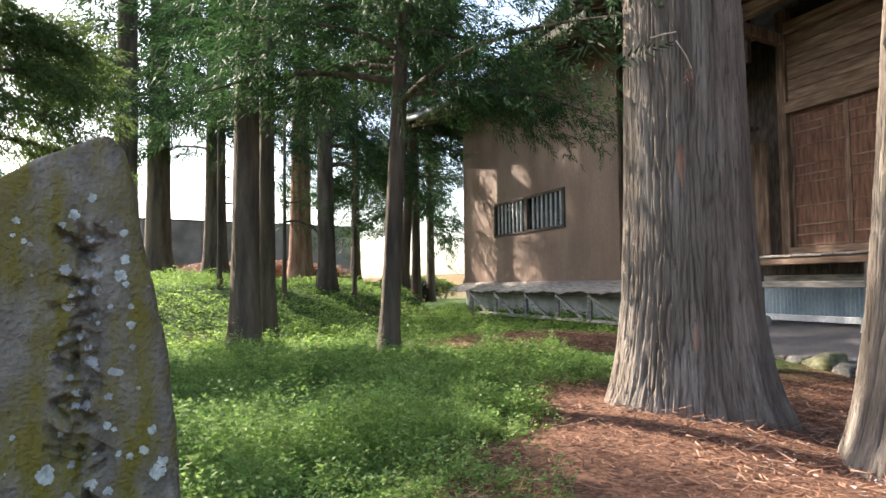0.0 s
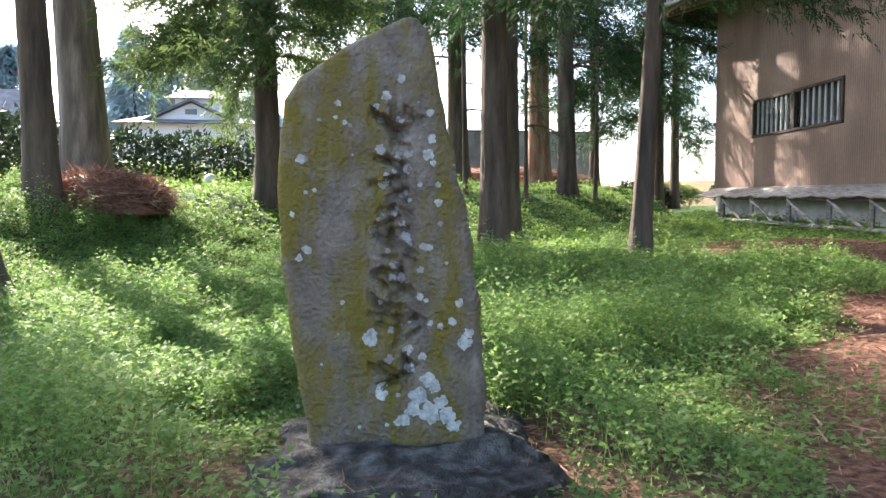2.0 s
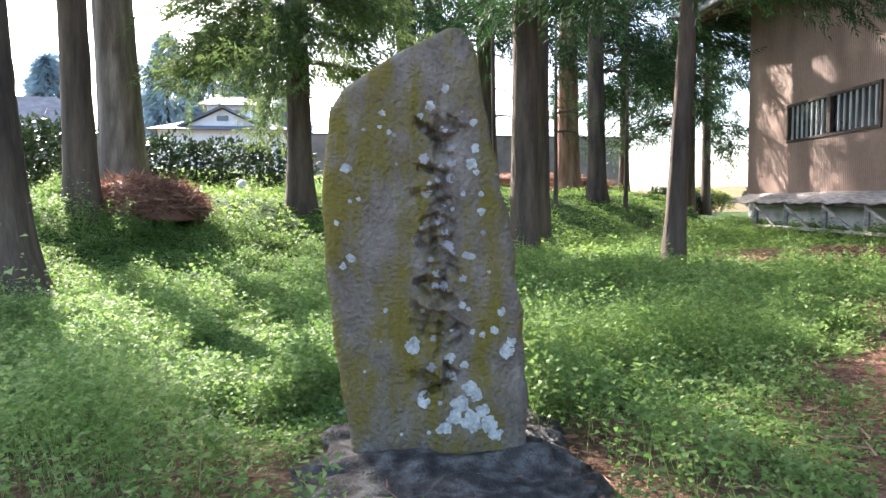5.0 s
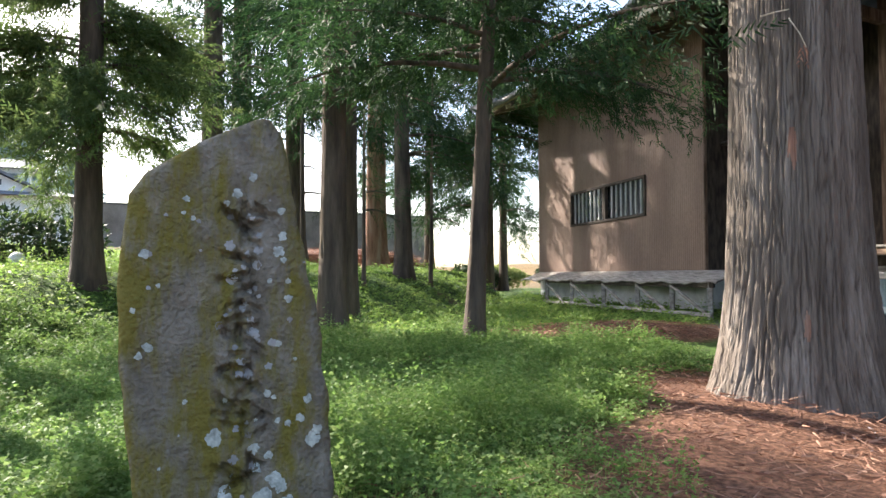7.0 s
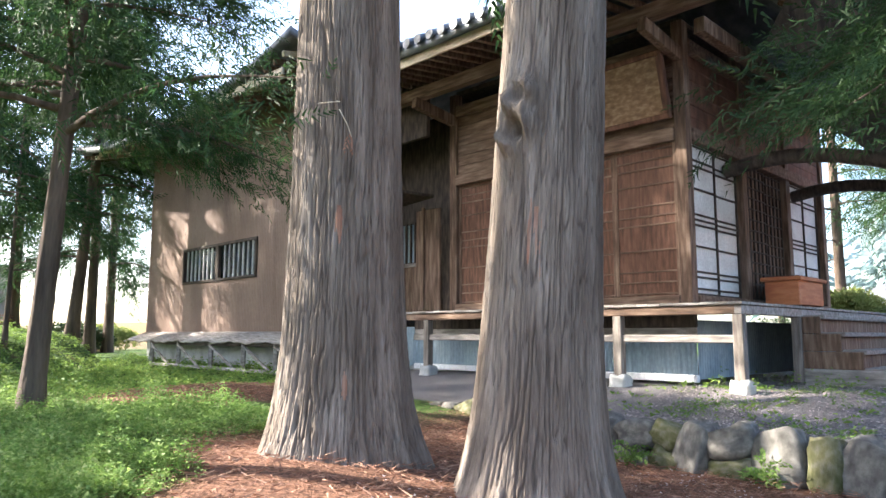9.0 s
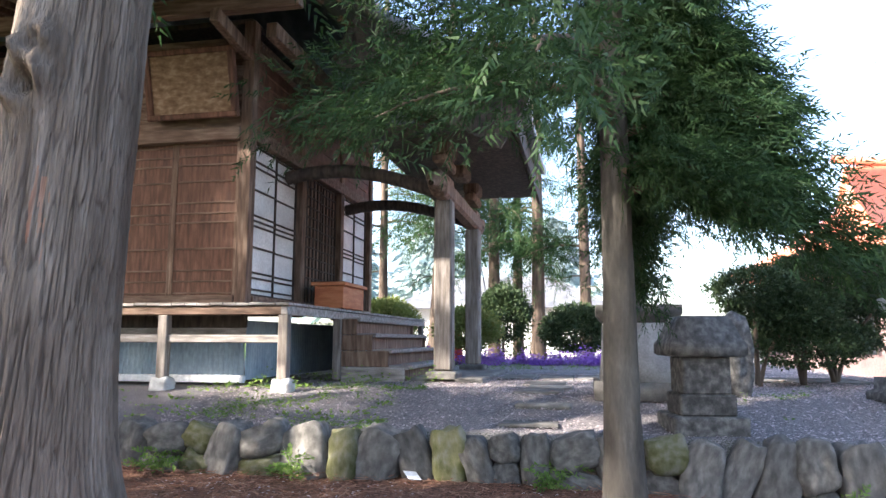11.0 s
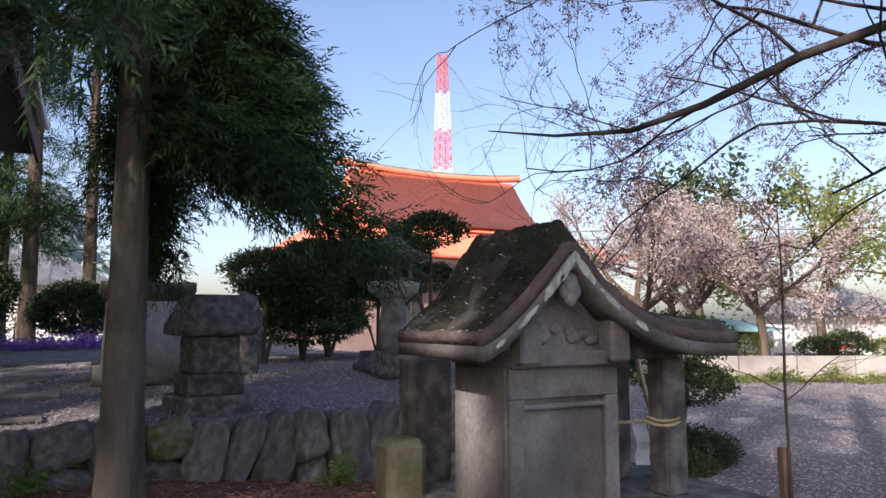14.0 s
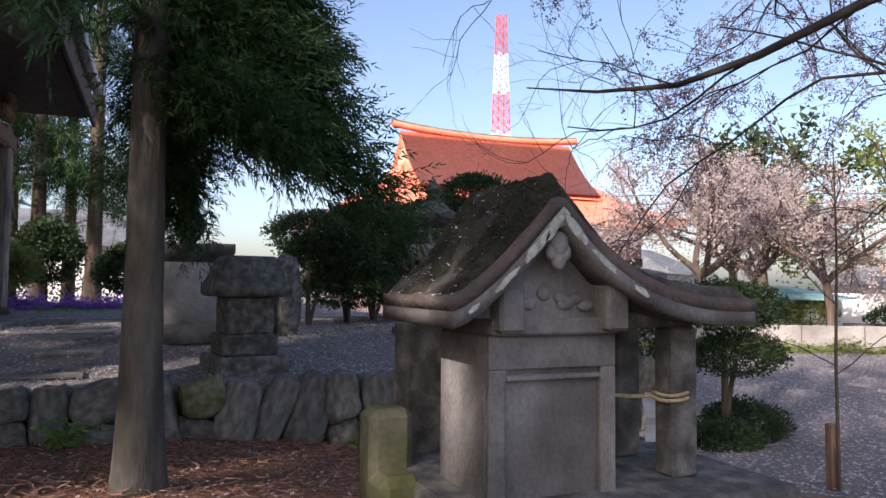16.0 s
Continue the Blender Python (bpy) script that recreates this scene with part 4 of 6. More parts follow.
for k in range(30):
    y = EY0 + 0.25 + k * 0.272
    c = abs(2 * (y - EY0) / (EY1 - EY0) - 1) ** 3
    beam("rafter", (EX0 + 0.1, y, EZ - 0.24 + 0.3 * c), (X0, y, EZ + 0.02), 0.075, 0.1, WOOD, hall)
beam("eave_board", (EX0 + 0.12, EY0 + 0.4, EZ - 0.20), (EX0 + 0.12, EY1 - 0.4, EZ - 0.20), 0.05, 0.16, WOOD_PALE, hall)
beam("eave_beam", (8.9, 3.0, EZ - 0.42), (8.9, 10.0, EZ - 0.42), 0.16, 0.22, WOOD_H, hall)
beam("eave_beam", (9.3, 3.6, EZ - 0.62), (17, 3.6, EZ - 0.62), 0.16, 0.22, WOOD, hall)
for y in (Y0, 6.46, Y1):
    beam("bracket_arm", (8.75, y, EZ - 0.60), (X0, y, EZ - 0.75), 0.13, 0.2, WOOD, hall)
# porch
for x in (11.24, 14.16):
    box("porch_post", (x - 0.14, 1.39, 0.38), (x + 0.14, 1.67, 3.0), WOOD_GREY_V, hall, bevel=0.03)
    box("post_base", (x - 0.24, 1.29, 0.2), (x + 0.24, 1.77, 0.38), STONE, hall, bevel=0.03)
    for q, (dx, dz) in enumerate(((0, 0.15), (0, 0.45))):
        box("bracket", (x - 0.25 - 0.2 * q, 1.42, 3.05 + dz), (x + 0.25 + 0.2 * q, 1.64, 3.22 + dz), WOOD, hall, bevel=0.04)
    pts = [(x, 1.53 + (Y0 - 1.53) * s, 3.1 + 0.45 * math.sin(s * 2.2)) for s in np.linspace(0, 1, 9)]
    put("rainbow_beam", tubes_mesh("rainbow_beam", [(pts, [0.11] * 9)], DARKWOOD, 10), hall)
box("porch_beam", (10.75, 1.40, 2.98), (14.65, 1.66, 3.28), WOOD, hall, bevel=0.05)
for sx, x in ((-1, 10.75), (1, 14.65)):
    pts = [(x + sx * 0.1 * q, 1.53, 3.13 + 0.07 * math.sin(q * 0.9)) for q in range(6)]
    put("beam_nose", tubes_mesh("beam_nose", [(pts, [0.15, 0.16, 0.15, 0.12, 0.09, 0.04])], WOOD, 10), hall, "carved beam end")
V, F = [], []
N1, N2 = 14, 10
for i in range(N1 + 1):
    s = i / N1
    for j in range(N2 + 1):
        x = 9.95 + 5.6 * j / N2
        V.append((x, 0.15 + 2.7 * s, 4.28 + 1.75 * s * (0.75 + 0.25 * s) + 0.28 * abs(2 * j / N2 - 1) ** 3 * (1 - s)))
F = [(i * (N2 + 1) + j, i * (N2 + 1) + j + 1, (i + 1) * (N2 + 1) + j + 1, (i + 1) * (N2 + 1) + j) for i in range(N1) for j in range(N2)]
o = len(V)
V += [(a, b, c - 0.2) for a, b, c in V]
F += [(f[3] + o, f[2] + o, f[1] + o, f[0] + o) for f in F]
rim = [i * (N2 + 1) for i in range(N1 + 1)]
F += [(a, b, b + o, a + o) for a, b in zip(rim, rim[1:])] + [(a + N2, a + N2 + o, b + N2 + o, b + N2) for a, b in zip(rim, rim[1:])] + [(j, j + o, j + 1 + o, j + 1) for j in range(N2)]
put("porch_roof", from_np("porch_roof", V, F, TILE), hall)
for k in range(20):
    x = 10.05 + k * 0.285
    beam("rafter", (x, 0.3, 4.08), (x, 2.9, 5.55), 0.075, 0.1, WOOD, hall)
# dark side panel and ceiling are added to stand in for porch-roof shade
beam("barge_board", (10.0, 0.3, 3.80), (10.0, 2.8, 5.2), 0.07, 0.85, DARKWOOD, hall)
box("eave_fascia", (10.0, 0.28, 3.72), (15.5, 0.34, 4.1), DARKWOOD, hall)
box("porch_ceiling", (10.1, 0.4, 3.86), (15.4, 2.6, 3.9), DARKWOOD, hall)
beam("porch_purlin", (10.1, 1.53, 4.35), (15.4, 1.53, 4.35), 0.2, 0.26, WOOD, hall)
beam("porch_purlin", (10.1, 0.75, 4.0), (15.4, 0.75, 4.0), 0.16, 0.2, WOOD, hall)
for x in (11.24, 12.7, 14.16):
    box("bracket", (x - 0.3, 1.38, 3.66), (x + 0.3, 1.68, 4.2), WOOD, hall, bevel=0.05)

# ---- connecting passage ----
link = thing("passage", "dark timber passage between hall and outbuilding", "building")
box("wall", (10.3, 8.81, 1.2), (10.4, 11.75, 5.4), DARKWOOD, link)
for k in range(10):
    box("plank", (10.22, 9.62 + k * 0.2, 1.25), (10.29, 9.81 + k * 0.2, 2.3), WOOD, link, bevel=0.004)
box("door_leaf", (9.55, 9.35, 1.35), (9.6, 9.42, 3.35), WOOD, link)
box("door_leaf", (9.6, 8.95, 1.35), (9.65, 9.62, 3.3), WOOD, link, "grey-brown plank door standing open")
box("window_frame", (10.2, 9.7, 2.3), (10.29, 10.9, 2.38), WOOD_GREY, link)
box("window_pane", (10.24, 9.7, 2.4), (10.28, 10.9, 3.2), BLUE_TIN, link)
for k in range(9):
    box("lattice_bar", (10.19, 9.72 + k * 0.14, 2.38), (10.23, 9.76 + k * 0.14, 3.22), DARKWOOD, link, bevel=0.003)
beam("canopy", (9.0, 9.0, 3.5), (9.4, 11.7, 3.45), 0.9, 0.06, DARKWOOD, link)
box("base", (9.8, 8.9, 0.15), (10.3, 11.75, 0.6), CONCRETE, link)
corrugated("skirting", (9.7, 11.7), (9.7, 9.62), 0.3, 1.05, BLUE_TIN, link)
box("upper_boarding", (9.2, 8.9, 4.6), (9.3, 11.75, 6.0), DARKWOOD, link)

# ---- brown outbuilding ----
bb = thing("outbuilding", "brown ribbed-sheet building covering the inner shrine", "building")
BX, BY0, BY1 = 8.6, 11.8, 20.0
for (y0, y1, z0, z1) in ((BY0, 13.95, 0.93, 6.3), (17.67, BY1, 0.93, 6.3), (13.95, 17.67, 0.93, 2.26), (13.95, 17.67, 3.08, 6.3)):
    corrugated("wall_sheet", (BX, y1), (BX, y0), z0, z1, BROWN_TIN, bb, 0.07, 0.006)
corrugated("wall_sheet", (15, BY1), (BX, BY1), 0.93, 6.3, BROWN_TIN, bb, 0.07, 0.006)
box("end_wall", (BX + 0.02, BY0 - 0.03, 0.93), (15, BY0 + 0.03, 6.3), DARKWOOD, bb)
box("corner_trim", (BX - 0.02, BY0 - 0.05, 0.93), (BX + 0.05, BY0 - 0.03, 6.3), WOOD, bb)
box("inner_wall", (BX + 0.5, BY0 + 0.1, 0.9), (BX + 0.6, BY1 - 0.1, 6.3), DARKWOOD, bb)
box("footing", (BX + 0.03, BY0, -0.3), (15, BY1 - 0.02, 0.93), CONCRETE, bb, "pale concrete footing")
win = box("window", (BX + 0.06, 13.95, 2.26), (BX + 0.08, 17.67, 3.08), GLASS_DARK, bb, "dark barred window")
for lo, hi in (((13.9, 2.2), (17.72, 2.27)), ((13.9, 3.07), (17.72, 3.14)), ((13.9, 2.27), (13.97, 3.07)), ((17.65, 2.27), (17.72, 3.07)), ((15.72, 2.27), (15.88, 3.07))):
    box("frame", (BX - 0.04, lo[0], lo[1]), (BX + 0.05, hi[0], hi[1]), DARKWOOD, win)
for k in range(16):
    y = 14.1 + k * 0.225
    if not 15.65 < y < 15.9:
        box("bar", (BX - 0.005, y, 2.27), (BX + 0.03, y + 0.045, 3.07), CONCRETE, win, bevel=0.004)
hip_roof("roof", 7.0, 16.6, 10.2, 22.0, 5.95, 9.6, ((11.8, 14), (11.8, 18)), 0.55, TILE, bb)
for k in range(34):
    y = 10.6 + k * 0.33
    c = abs(2 * (y - 10.2) / 11.8 - 1) ** 3
    beam("rafter", (7.1, y, 5.7 + 0.5 * c), (BX + 0.2, y, 6.25 + 0.3 * c), 0.08, 0.11, WOOD_PALE if k % 5 == 0 else WOOD, bb)
beam("eave_board", (7.12, 10.6, 5.78), (7.12, 20.2, 5.95), 0.05, 0.16, WOOD_PALE, bb)
# lean-to shelf along the foot
sh = thing("lean_to_shelf", "sagging grey board shelf on rough poles along the wall", "shelf")
V, F = [], []
for i in range(60):
    y = 10.6 + 9.3 * i / 59
    dz = 0.02 * math.sin(i * 0.7) + 0.015 * math.sin(i * 1.9)
    V += [(7.95, y, 0.74 + dz), (8.3, y, 0.88 + dz), (8.58, y, 0.96)]
F = [(3 * i + k, 3 * i + k + 1, 3 * i + k + 4, 3 * i + k + 3) for i in range(59) for k in range(2)]
o = len(V)
V += [(a, b, c - 0.035) for a, b, c in V]
F += [(f[3] + o, f[2] + o, f[1] + o, f[0] + o) for f in F] + [(3 * i, 3 * i + 3, 3 * i + 3 + o, 3 * i + o) for i in range(59)]
put("sheet", from_np("sheet", V, F, WOOD_GREY), sh)
for k, y in enumerate((10.9, 12.1, 13.4, 14.9, 16.6, 18.2)):
    z = ground_z(8.05, y)
    beam("pole", (8.05, y, z - 0.1), (8.08, y + 0.03, 0.74), 0.09, 0.09, WOOD_GREY, sh)
    if k:
        beam("brace", (8.02, y - 1.1, z + 0.1), (8.02, y, 0.66), 0.05, 0.06, WOOD_GREY, sh)
beam("rail", (8.0, 10.8, 0.14), (8.0, 18.3, 0.14), 0.06, 0.07, WOOD_GREY, sh)
beam("bearer", (8.06, 10.8, 0.68), (8.06, 18.3, 0.70), 0.06, 0.1, DARKWOOD, sh)

# ---- stele on its base ----
st = thing("stone_stele", "weathered grey stone stele with moss, lichen and worn carving", "stele", at=(0, 2.07, 0))
PROF = [(-0.26, 0.03), (-0.285, 0.17), (-0.325, 0.47), (-0.343, 0.72), (-0.342, 0.91), (-0.318, 1.10), (-0.272, 1.165), (-0.12, 1.265), (0.03, 1.338), (0.072, 1.344), (0.108, 1.30), (0.128, 1.19), (0.16, 1.0), (0.212, 0.78), (0.232, 0.62), (0.252, 0.45), (0.266, 0.25), (0.262, 0.06)]


def side_x(z):
    """Left and right edge of the slab at a height."""
    L = [p for p in PROF if p[0] < 0.071 and PROF.index(p) <= 9]
    R = sorted(PROF[9:], key=lambda p: p[1])
    return np.interp(z, [p[1] for p in L], [p[0] for p in L]), np.interp(z, [p[1] for p in R], [p[0] for p in R])


STELE = node_mat("stele_stone", [(0.125, 0.10, 0.072), (0.18, 0.15, 0.115), (0.25, 0.215, 0.17)], 9, (1, 1, 1), 0.92, 1.0, 70, bump_dist=0.02)
nt = STELE.node_tree
tc = nt.nodes.new("ShaderNodeTexCoord")
mpn = nt.nodes.new("ShaderNodeMapping")
mpn.inputs["Scale"].default_value = (4.2, 1.0, 1.5)
mpn.inputs["Location"].default_value = (0.35, 0, 2.1)
mo = nt.nodes.new("ShaderNodeTexNoise")
mo.inputs["Scale"].default_value, mo.inputs["Detail"].default_value, mo.inputs["Roughness"].default_value = 1.3, 9, 0.68
rp = nt.nodes.new("ShaderNodeValToRGB")
rp.color_ramp.elements[0].position, rp.color_ramp.elements[1].position = 0.45, 0.57
mxn = nt.nodes.new("ShaderNodeMix")
mxn.data_type = "RGBA"
bs = nt.nodes["Principled BSDF"]
src = bs.inputs["Base Color"].links[0].from_socket
nt.links.new(tc.outputs["Object"], mpn.inputs[0])
nt.links.new(mpn.outputs[0], mo.inputs[0])
nt.links.new(mo.outputs[0], rp.inputs[0])
nt.links.new(rp.outputs[0], mxn.inputs["Factor"])
nt.links.new(src, mxn.inputs["A"])
mxn.inputs["B"].default_value = (0.17, 0.135, 0.026, 1)
nt.links.new(mxn.outputs["Result"], bs.inputs["Base Color"])

NX, NZ = 120, 240
# worn carved strokes: (centre x, centre z, half width, half height, slant)
rs = np.random.RandomState(12)
STROKES = []
for c in range(6):
    zc = 1.02 - c * 0.145
    for q in range(8):
        STROKES.append((0.0 + rs.uniform(-0.055, 0.055), zc + rs.uniform(-0.055, 0.055), rs.uniform(0.014, 0.04), rs.uniform(0.006, 0.013), rs.uniform(-0.9, 0.6)))
    STROKES.append((rs.uniform(-0.02, 0.03), zc, 0.009, rs.uniform(0.035, 0.06), 0.0))


def face_relief(x, z):
    d = 0.007 * noise.noise((x * 5, z * 5, 1)) + 0.004 * noise.noise((x * 16, z * 16, 2)) + 0.002 * noise.noise((x * 45, z * 45, 3))
    for sx, sz, hw, hh, sl in STROKES:
        dx, dz = x - sx, z - sz
        if abs(dx) < 0.08 and abs(dz) < 0.08:
            dz2 = dz - sl * dx
            k = max(abs(dx) / hw, abs(dz2) / hh)
            if k < 1.5:
                d += 0.022 * (1 - sm(k, 0.7, 1.4))
    return d


V = []
for j in range(NZ + 1):
    z = 0.03 + (1.338 - 0.03) * j / NZ
    a, b = side_x(z)
    a += 0.006 * noise.noise((z * 9, 0, 4))
    b += 0.012 * noise.noise((z * 11, 3, 4))
    for i in range(NX + 1):
        u = i / NX
        x = a + (b - a) * u
        e = min(u, 1 - u) * (b - a)
        V.append((x, face_relief(x, z) + 0.018 * math.exp(-e / 0.012) + 0.012 * sm(z, 1.25, 1.34), z))
F = [(j * (NX + 1) + i, j * (NX + 1) + i + 1, (j + 1) * (NX + 1) + i + 1, (j + 1) * (NX + 1) + i) for j in range(NZ) for i in range(NX)]
o = len(V)
for j in range(NZ + 1):
    z = 0.03 + (1.338 - 0.03) * j / NZ
    a, b = side_x(z)
    for u in (0.0, 0.06, 0.5, 0.94, 1.0):
        ed = 0.03 if u in (0.0, 1.0) else 0
        V.append((a + (b - a) * u + 0.008 * noise.noise((z * 8, u, 7)), 0.19 - ed + 0.012 * noise.noise((u * 5, z * 5, 8)), z))
F += [(o + j * 5 + i + 1, o + j * 5 + i, o + (j + 1) * 5 + i, o + (j + 1) * 5 + i + 1) for j in range(NZ) for i in range(4)]
for j in range(NZ):
    F += [(j * (NX + 1), (j + 1) * (NX + 1), o + (j + 1) * 5, o + j * 5), (j * (NX + 1) + NX, o + j * 5 + 4, o + (j + 1) * 5 + 4, (j + 1) * (NX + 1) + NX)]
top = NZ * (NX + 1)
for i in range(4):
    F.append((top + i * 30, top + i * 30 + 30, o + NZ * 5 + i + 1, o + NZ * 5 + i))
put("slab", from_np("slab", V, F, STELE, True), st, "grey slab with yellow-green moss")


def blotch(x, z, r, seed, parent, mat=None):
    """A flat lichen patch with an uneven rim."""
    bm = bmesh.new()
    n = 28
    c = bm.verts.new((x, face_relief(x, z) - 0.003, z))
    ring = []
    for k in range(n):
        a = 2 * math.pi * k / n
        rr = r * (1 + 0.5 * noise.noise((math.cos(a) * 1.4, math.sin(a) * 1.4, seed * 5.3)) + 0.3 * noise.noise((math.cos(a) * 4, math.sin(a) * 4, seed * 2.3)))
        px, pz = x + rr * math.cos(a), z + rr * math.sin(a)
        ring.append(bm.verts.new((px, face_relief(px, pz) - 0.0015, pz)))
    for k in range(n):
        bm.faces.new((c, ring[k], ring[(k + 1) % n]))
    return part("lichen", bm, mat or LICHEN, parent, smooth=True)


for k, (px, pz, r) in enumerate([(-0.077, .397, .024), (-.047, .233, .022), (.03, .36, .018), (.1, .667, .011), (.025, 1.16, .012), (.112, .985, .012), (.106, 1.06, .011), (.1, .94, .016), (.115, .915, .008), (.127, .85, .009), (.13, .8, .011),
                                 (.187, .5, .013), (.165, .445, .012), (.13, .43, .01), (.04, .3, .012), (.075, .34, .012), (.11, .25, .02), (.06, .22, .025), (.09, .27, .022), (.045, .18, .022), (.02, .15, .018), (.095, .17, .03), (.13, .2, .02), (.15, .16, .025), (.165, .13, .02),
                                 (.0, .145, .013), (-.3, .77, .008), (-.27, .93, .014), (-.26, .665, .013), (-.285, .64, .01), (-.02, 1.11, .014), (-.05, 1.08, .009), (-.16, 1.09, .01), (-.05, .5, .008), (.07, .52, .011), (.2, .38, .02), (.215, .41, .016), (.15, .62, .006), (.1, .44, .008)]):
    blotch(px, pz, r, k, st)
rs = np.random.RandomState(4)
for k in range(34):
    blotch(rs.normal(0.015, 0.035), rs.uniform(0.3, 1.06), rs.uniform(0.005, 0.014), 50 + k, st, STONE_PALE)
for k in range(26):
    blotch(rs.uniform(-0.3, 0.19), rs.uniform(0.1, 1.1), rs.uniform(0.003, 0.008), 90 + k, st, LICHEN if k % 2 else STONE_PALE)
BASE_STONE = node_mat("lichen_spotted_stone", [(0.035, 0.03, 0.025), (0.085, 0.075, 0.062), (0.20, 0.185, 0.16)], 16, (1, 1, 1), 0.95, 1.0, 120, bump_dist=0.02)
base = part("stele_base", boulder(5, 0.90, 0.46, 0.72, 6, 0.07), BASE_STONE, None, smooth=True)
base.matrix_world = pose(0.02, 2.1, -0.15, 0, 0, 90) @ Matrix.Diagonal((1, 1, 1, 1))
tagged(base, "rough dark base stone under the stele, spotted with lichen", "base stone")

# ---- small stone shrine ----
hk = thing("stone_wayside_shrine", "small grey stone shrine with curved mossy roof", "stone shrine")
RY, RZ = -1.762, 1.065


def roof_z(dy):
    """Underside of the curved roof at a sideways distance from the ridge (positive to the long slope)."""
    if dy < 0:
        t = min(1, -dy / 0.30)
        return RZ - 0.085 - 0.27 * (1 - (1 - t) ** 1.35) * 0.98
    t = min(1, dy / 0.66)
    return RZ - 0.085 - 0.27 * (1 - (1 - t) ** 2.9)


def curved_slab(x0, x1, off, thick, y_in, y_out, mat, name, label="", rough=0.0, n=46, m=10):
    V, F = [], []
    for k in range(n + 1):
        dy = -0.30 + y_in + (1.0 - y_in - y_out) * k / n
        zz = roof_z(dy) + off
        for i in range(m + 1):
            x = x0 + (x1 - x0) * i / m
            V.append((x, RY - dy, zz + thick + rough * (noise.noise((x * 14, dy * 14, 1)) + 0.6 * noise.noise((x * 40, dy * 40, 2)))))
    o = len(V)
    for k in range(n + 1):
        dy = -0.30 + y_in + (1.0 - y_in - y_out) * k / n
        for i in range(m + 1):
            V.append((x0 + (x1 - x0) * i / m, RY - dy, roof_z(dy) + off))
    w = m + 1
    for k in range(n):
        for i in range(m):
            F.append((k * w + i, k * w + i + 1, (k + 1) * w + i + 1, (k + 1) * w + i))
            F.append((o + k * w + i, o + (k + 1) * w + i, o + (k + 1) * w + i + 1, o + k * w + i + 1))
        F.append((k * w, (k + 1) * w, o + (k + 1) * w, o + k * w))
        F.append((k * w + m, o + k * w + m, o + (k + 1) * w + m, (k + 1) * w + m))
    for i in range(m):
        F.append((i, o + i, o + i + 1, i + 1))
        F.append((n * w + i, n * w + i + 1, o + n * w + i + 1, o + n * w + i))
    return put(name, from_np(name, V, F, mat, False), hk, label)


HUT_STONE = node_mat("worn_grey_stone", [(0.085, 0.077, 0.073), (0.15, 0.14, 0.135), (0.25, 0.238, 0.23)], 4.5, (1, 1, 0.8), 0.92, 0.6, 80, bump_dist=0.006)
REDSTONE = node_mat("reddish_stone", [(0.07, 0.06, 0.055), (0.115, 0.085, 0.076), (0.175, 0.15, 0.138)], 7, (1, 1, 1), 0.92, 0.7, 70)
curved_slab(2.50, 3.05, 0.0, 0.04, 0.0, 0.06, HUT_STONE, "roof_edge", "pale stone verge of the roof", 0.002)
curved_slab(2.508, 3.05, 0.041, 0.036, 0.0, 0.045, REDSTONE, "roof_layer", "reddish-grey stone layer", 0.003)
# rounded roof stone, thick over the ridge, with a crust of moss
V, F = [], []
NR, NC = 90, 52
for i in range(NR + 1):
    dy = -0.30 + 0.97 * i / NR
    for k in range(NC + 1):
        fx = k / NC
        x = 2.545 + 0.52 * fx
        edge = min(1.0, min(fx, 1 - fx) / 0.07)
        rim = min(1.0, (dy + 0.30) / 0.05, (0.67 - dy) / 0.04)
        hump = 0.052 * math.exp(-((dy - 0.01) / 0.14) ** 4) + 0.018 + 0.02 * sm(dy, 0.08, 0.2)
        if -0.20 < dy < 0.13:
            hump += 0.012 * (1 if noise.noise((x * 5.5, 2.0, 1.0)) > 0 else 0)
        lump = 0.012 * noise.noise((x * 13, dy * 13, 1)) + 0.011 * noise.noise((x * 34, dy * 34, 2)) + 0.006 * noise.noise((x * 80, dy * 80, 3))
        moss = 1.0 if dy < 0.12 else 0.35
        zt = roof_z(dy) + 0.074 + (hump + lump * moss) * (edge * (2 - edge)) ** 0.5 * max(0.15, rim)
        cap = 1.118 - 0.018 * (1 - edge) + 0.016 * noise.noise((x * 9, dy * 9, 6)) + lump * 0.6
        V.append((x, RY - dy, min(zt, cap)))
w_ = NC + 1
F = [(i * w_ + k, i * w_ + k + 1, (i + 1) * w_ + k + 1, (i + 1) * w_ + k) for i in range(NR) for k in range(NC)]
cut = [0 if V[f_[0]][1] > RY - 0.13 and noise.noise((V[f_[0]][0] * 9, V[f_[0]][1] * 9, 4)) > -0.28 else 1 for f_ in F]
ROOF_STONE = node_mat("weathered_roof_stone", [(0.028, 0.025, 0.021), (0.055, 0.049, 0.043), (0.10, 0.09, 0.08)], 12, (1, 1, 1), 0.95, 0.8, 90, bump_dist=0.01)
put("roof_stone", from_np("roof_stone", V, F, [MOSS, ROOF_STONE], True, cut), hk, "dark roof stone crusted with moss")
rs = np.random.RandomState(19)
pk = [V[q] for q in rs.randint(0, len(V), 420) if V[q][1] > RY - 0.02]
pp = np.array(pk) + np.array([[0, 0, 0.006]])
dd = unit(np.stack([rs.normal(size=len(pp)), rs.normal(size=len(pp)), rs.normal(0, 0.3, len(pp))], 1))
v, f = rhombs(pp, dd, unit(np.cross(dd, np.tile([[0.1, 0.5, 1.0]], (len(pp), 1)))), rs.uniform(0.008, 0.016, len(pp)), rs.uniform(0.003, 0.006, len(pp)), 0.0)
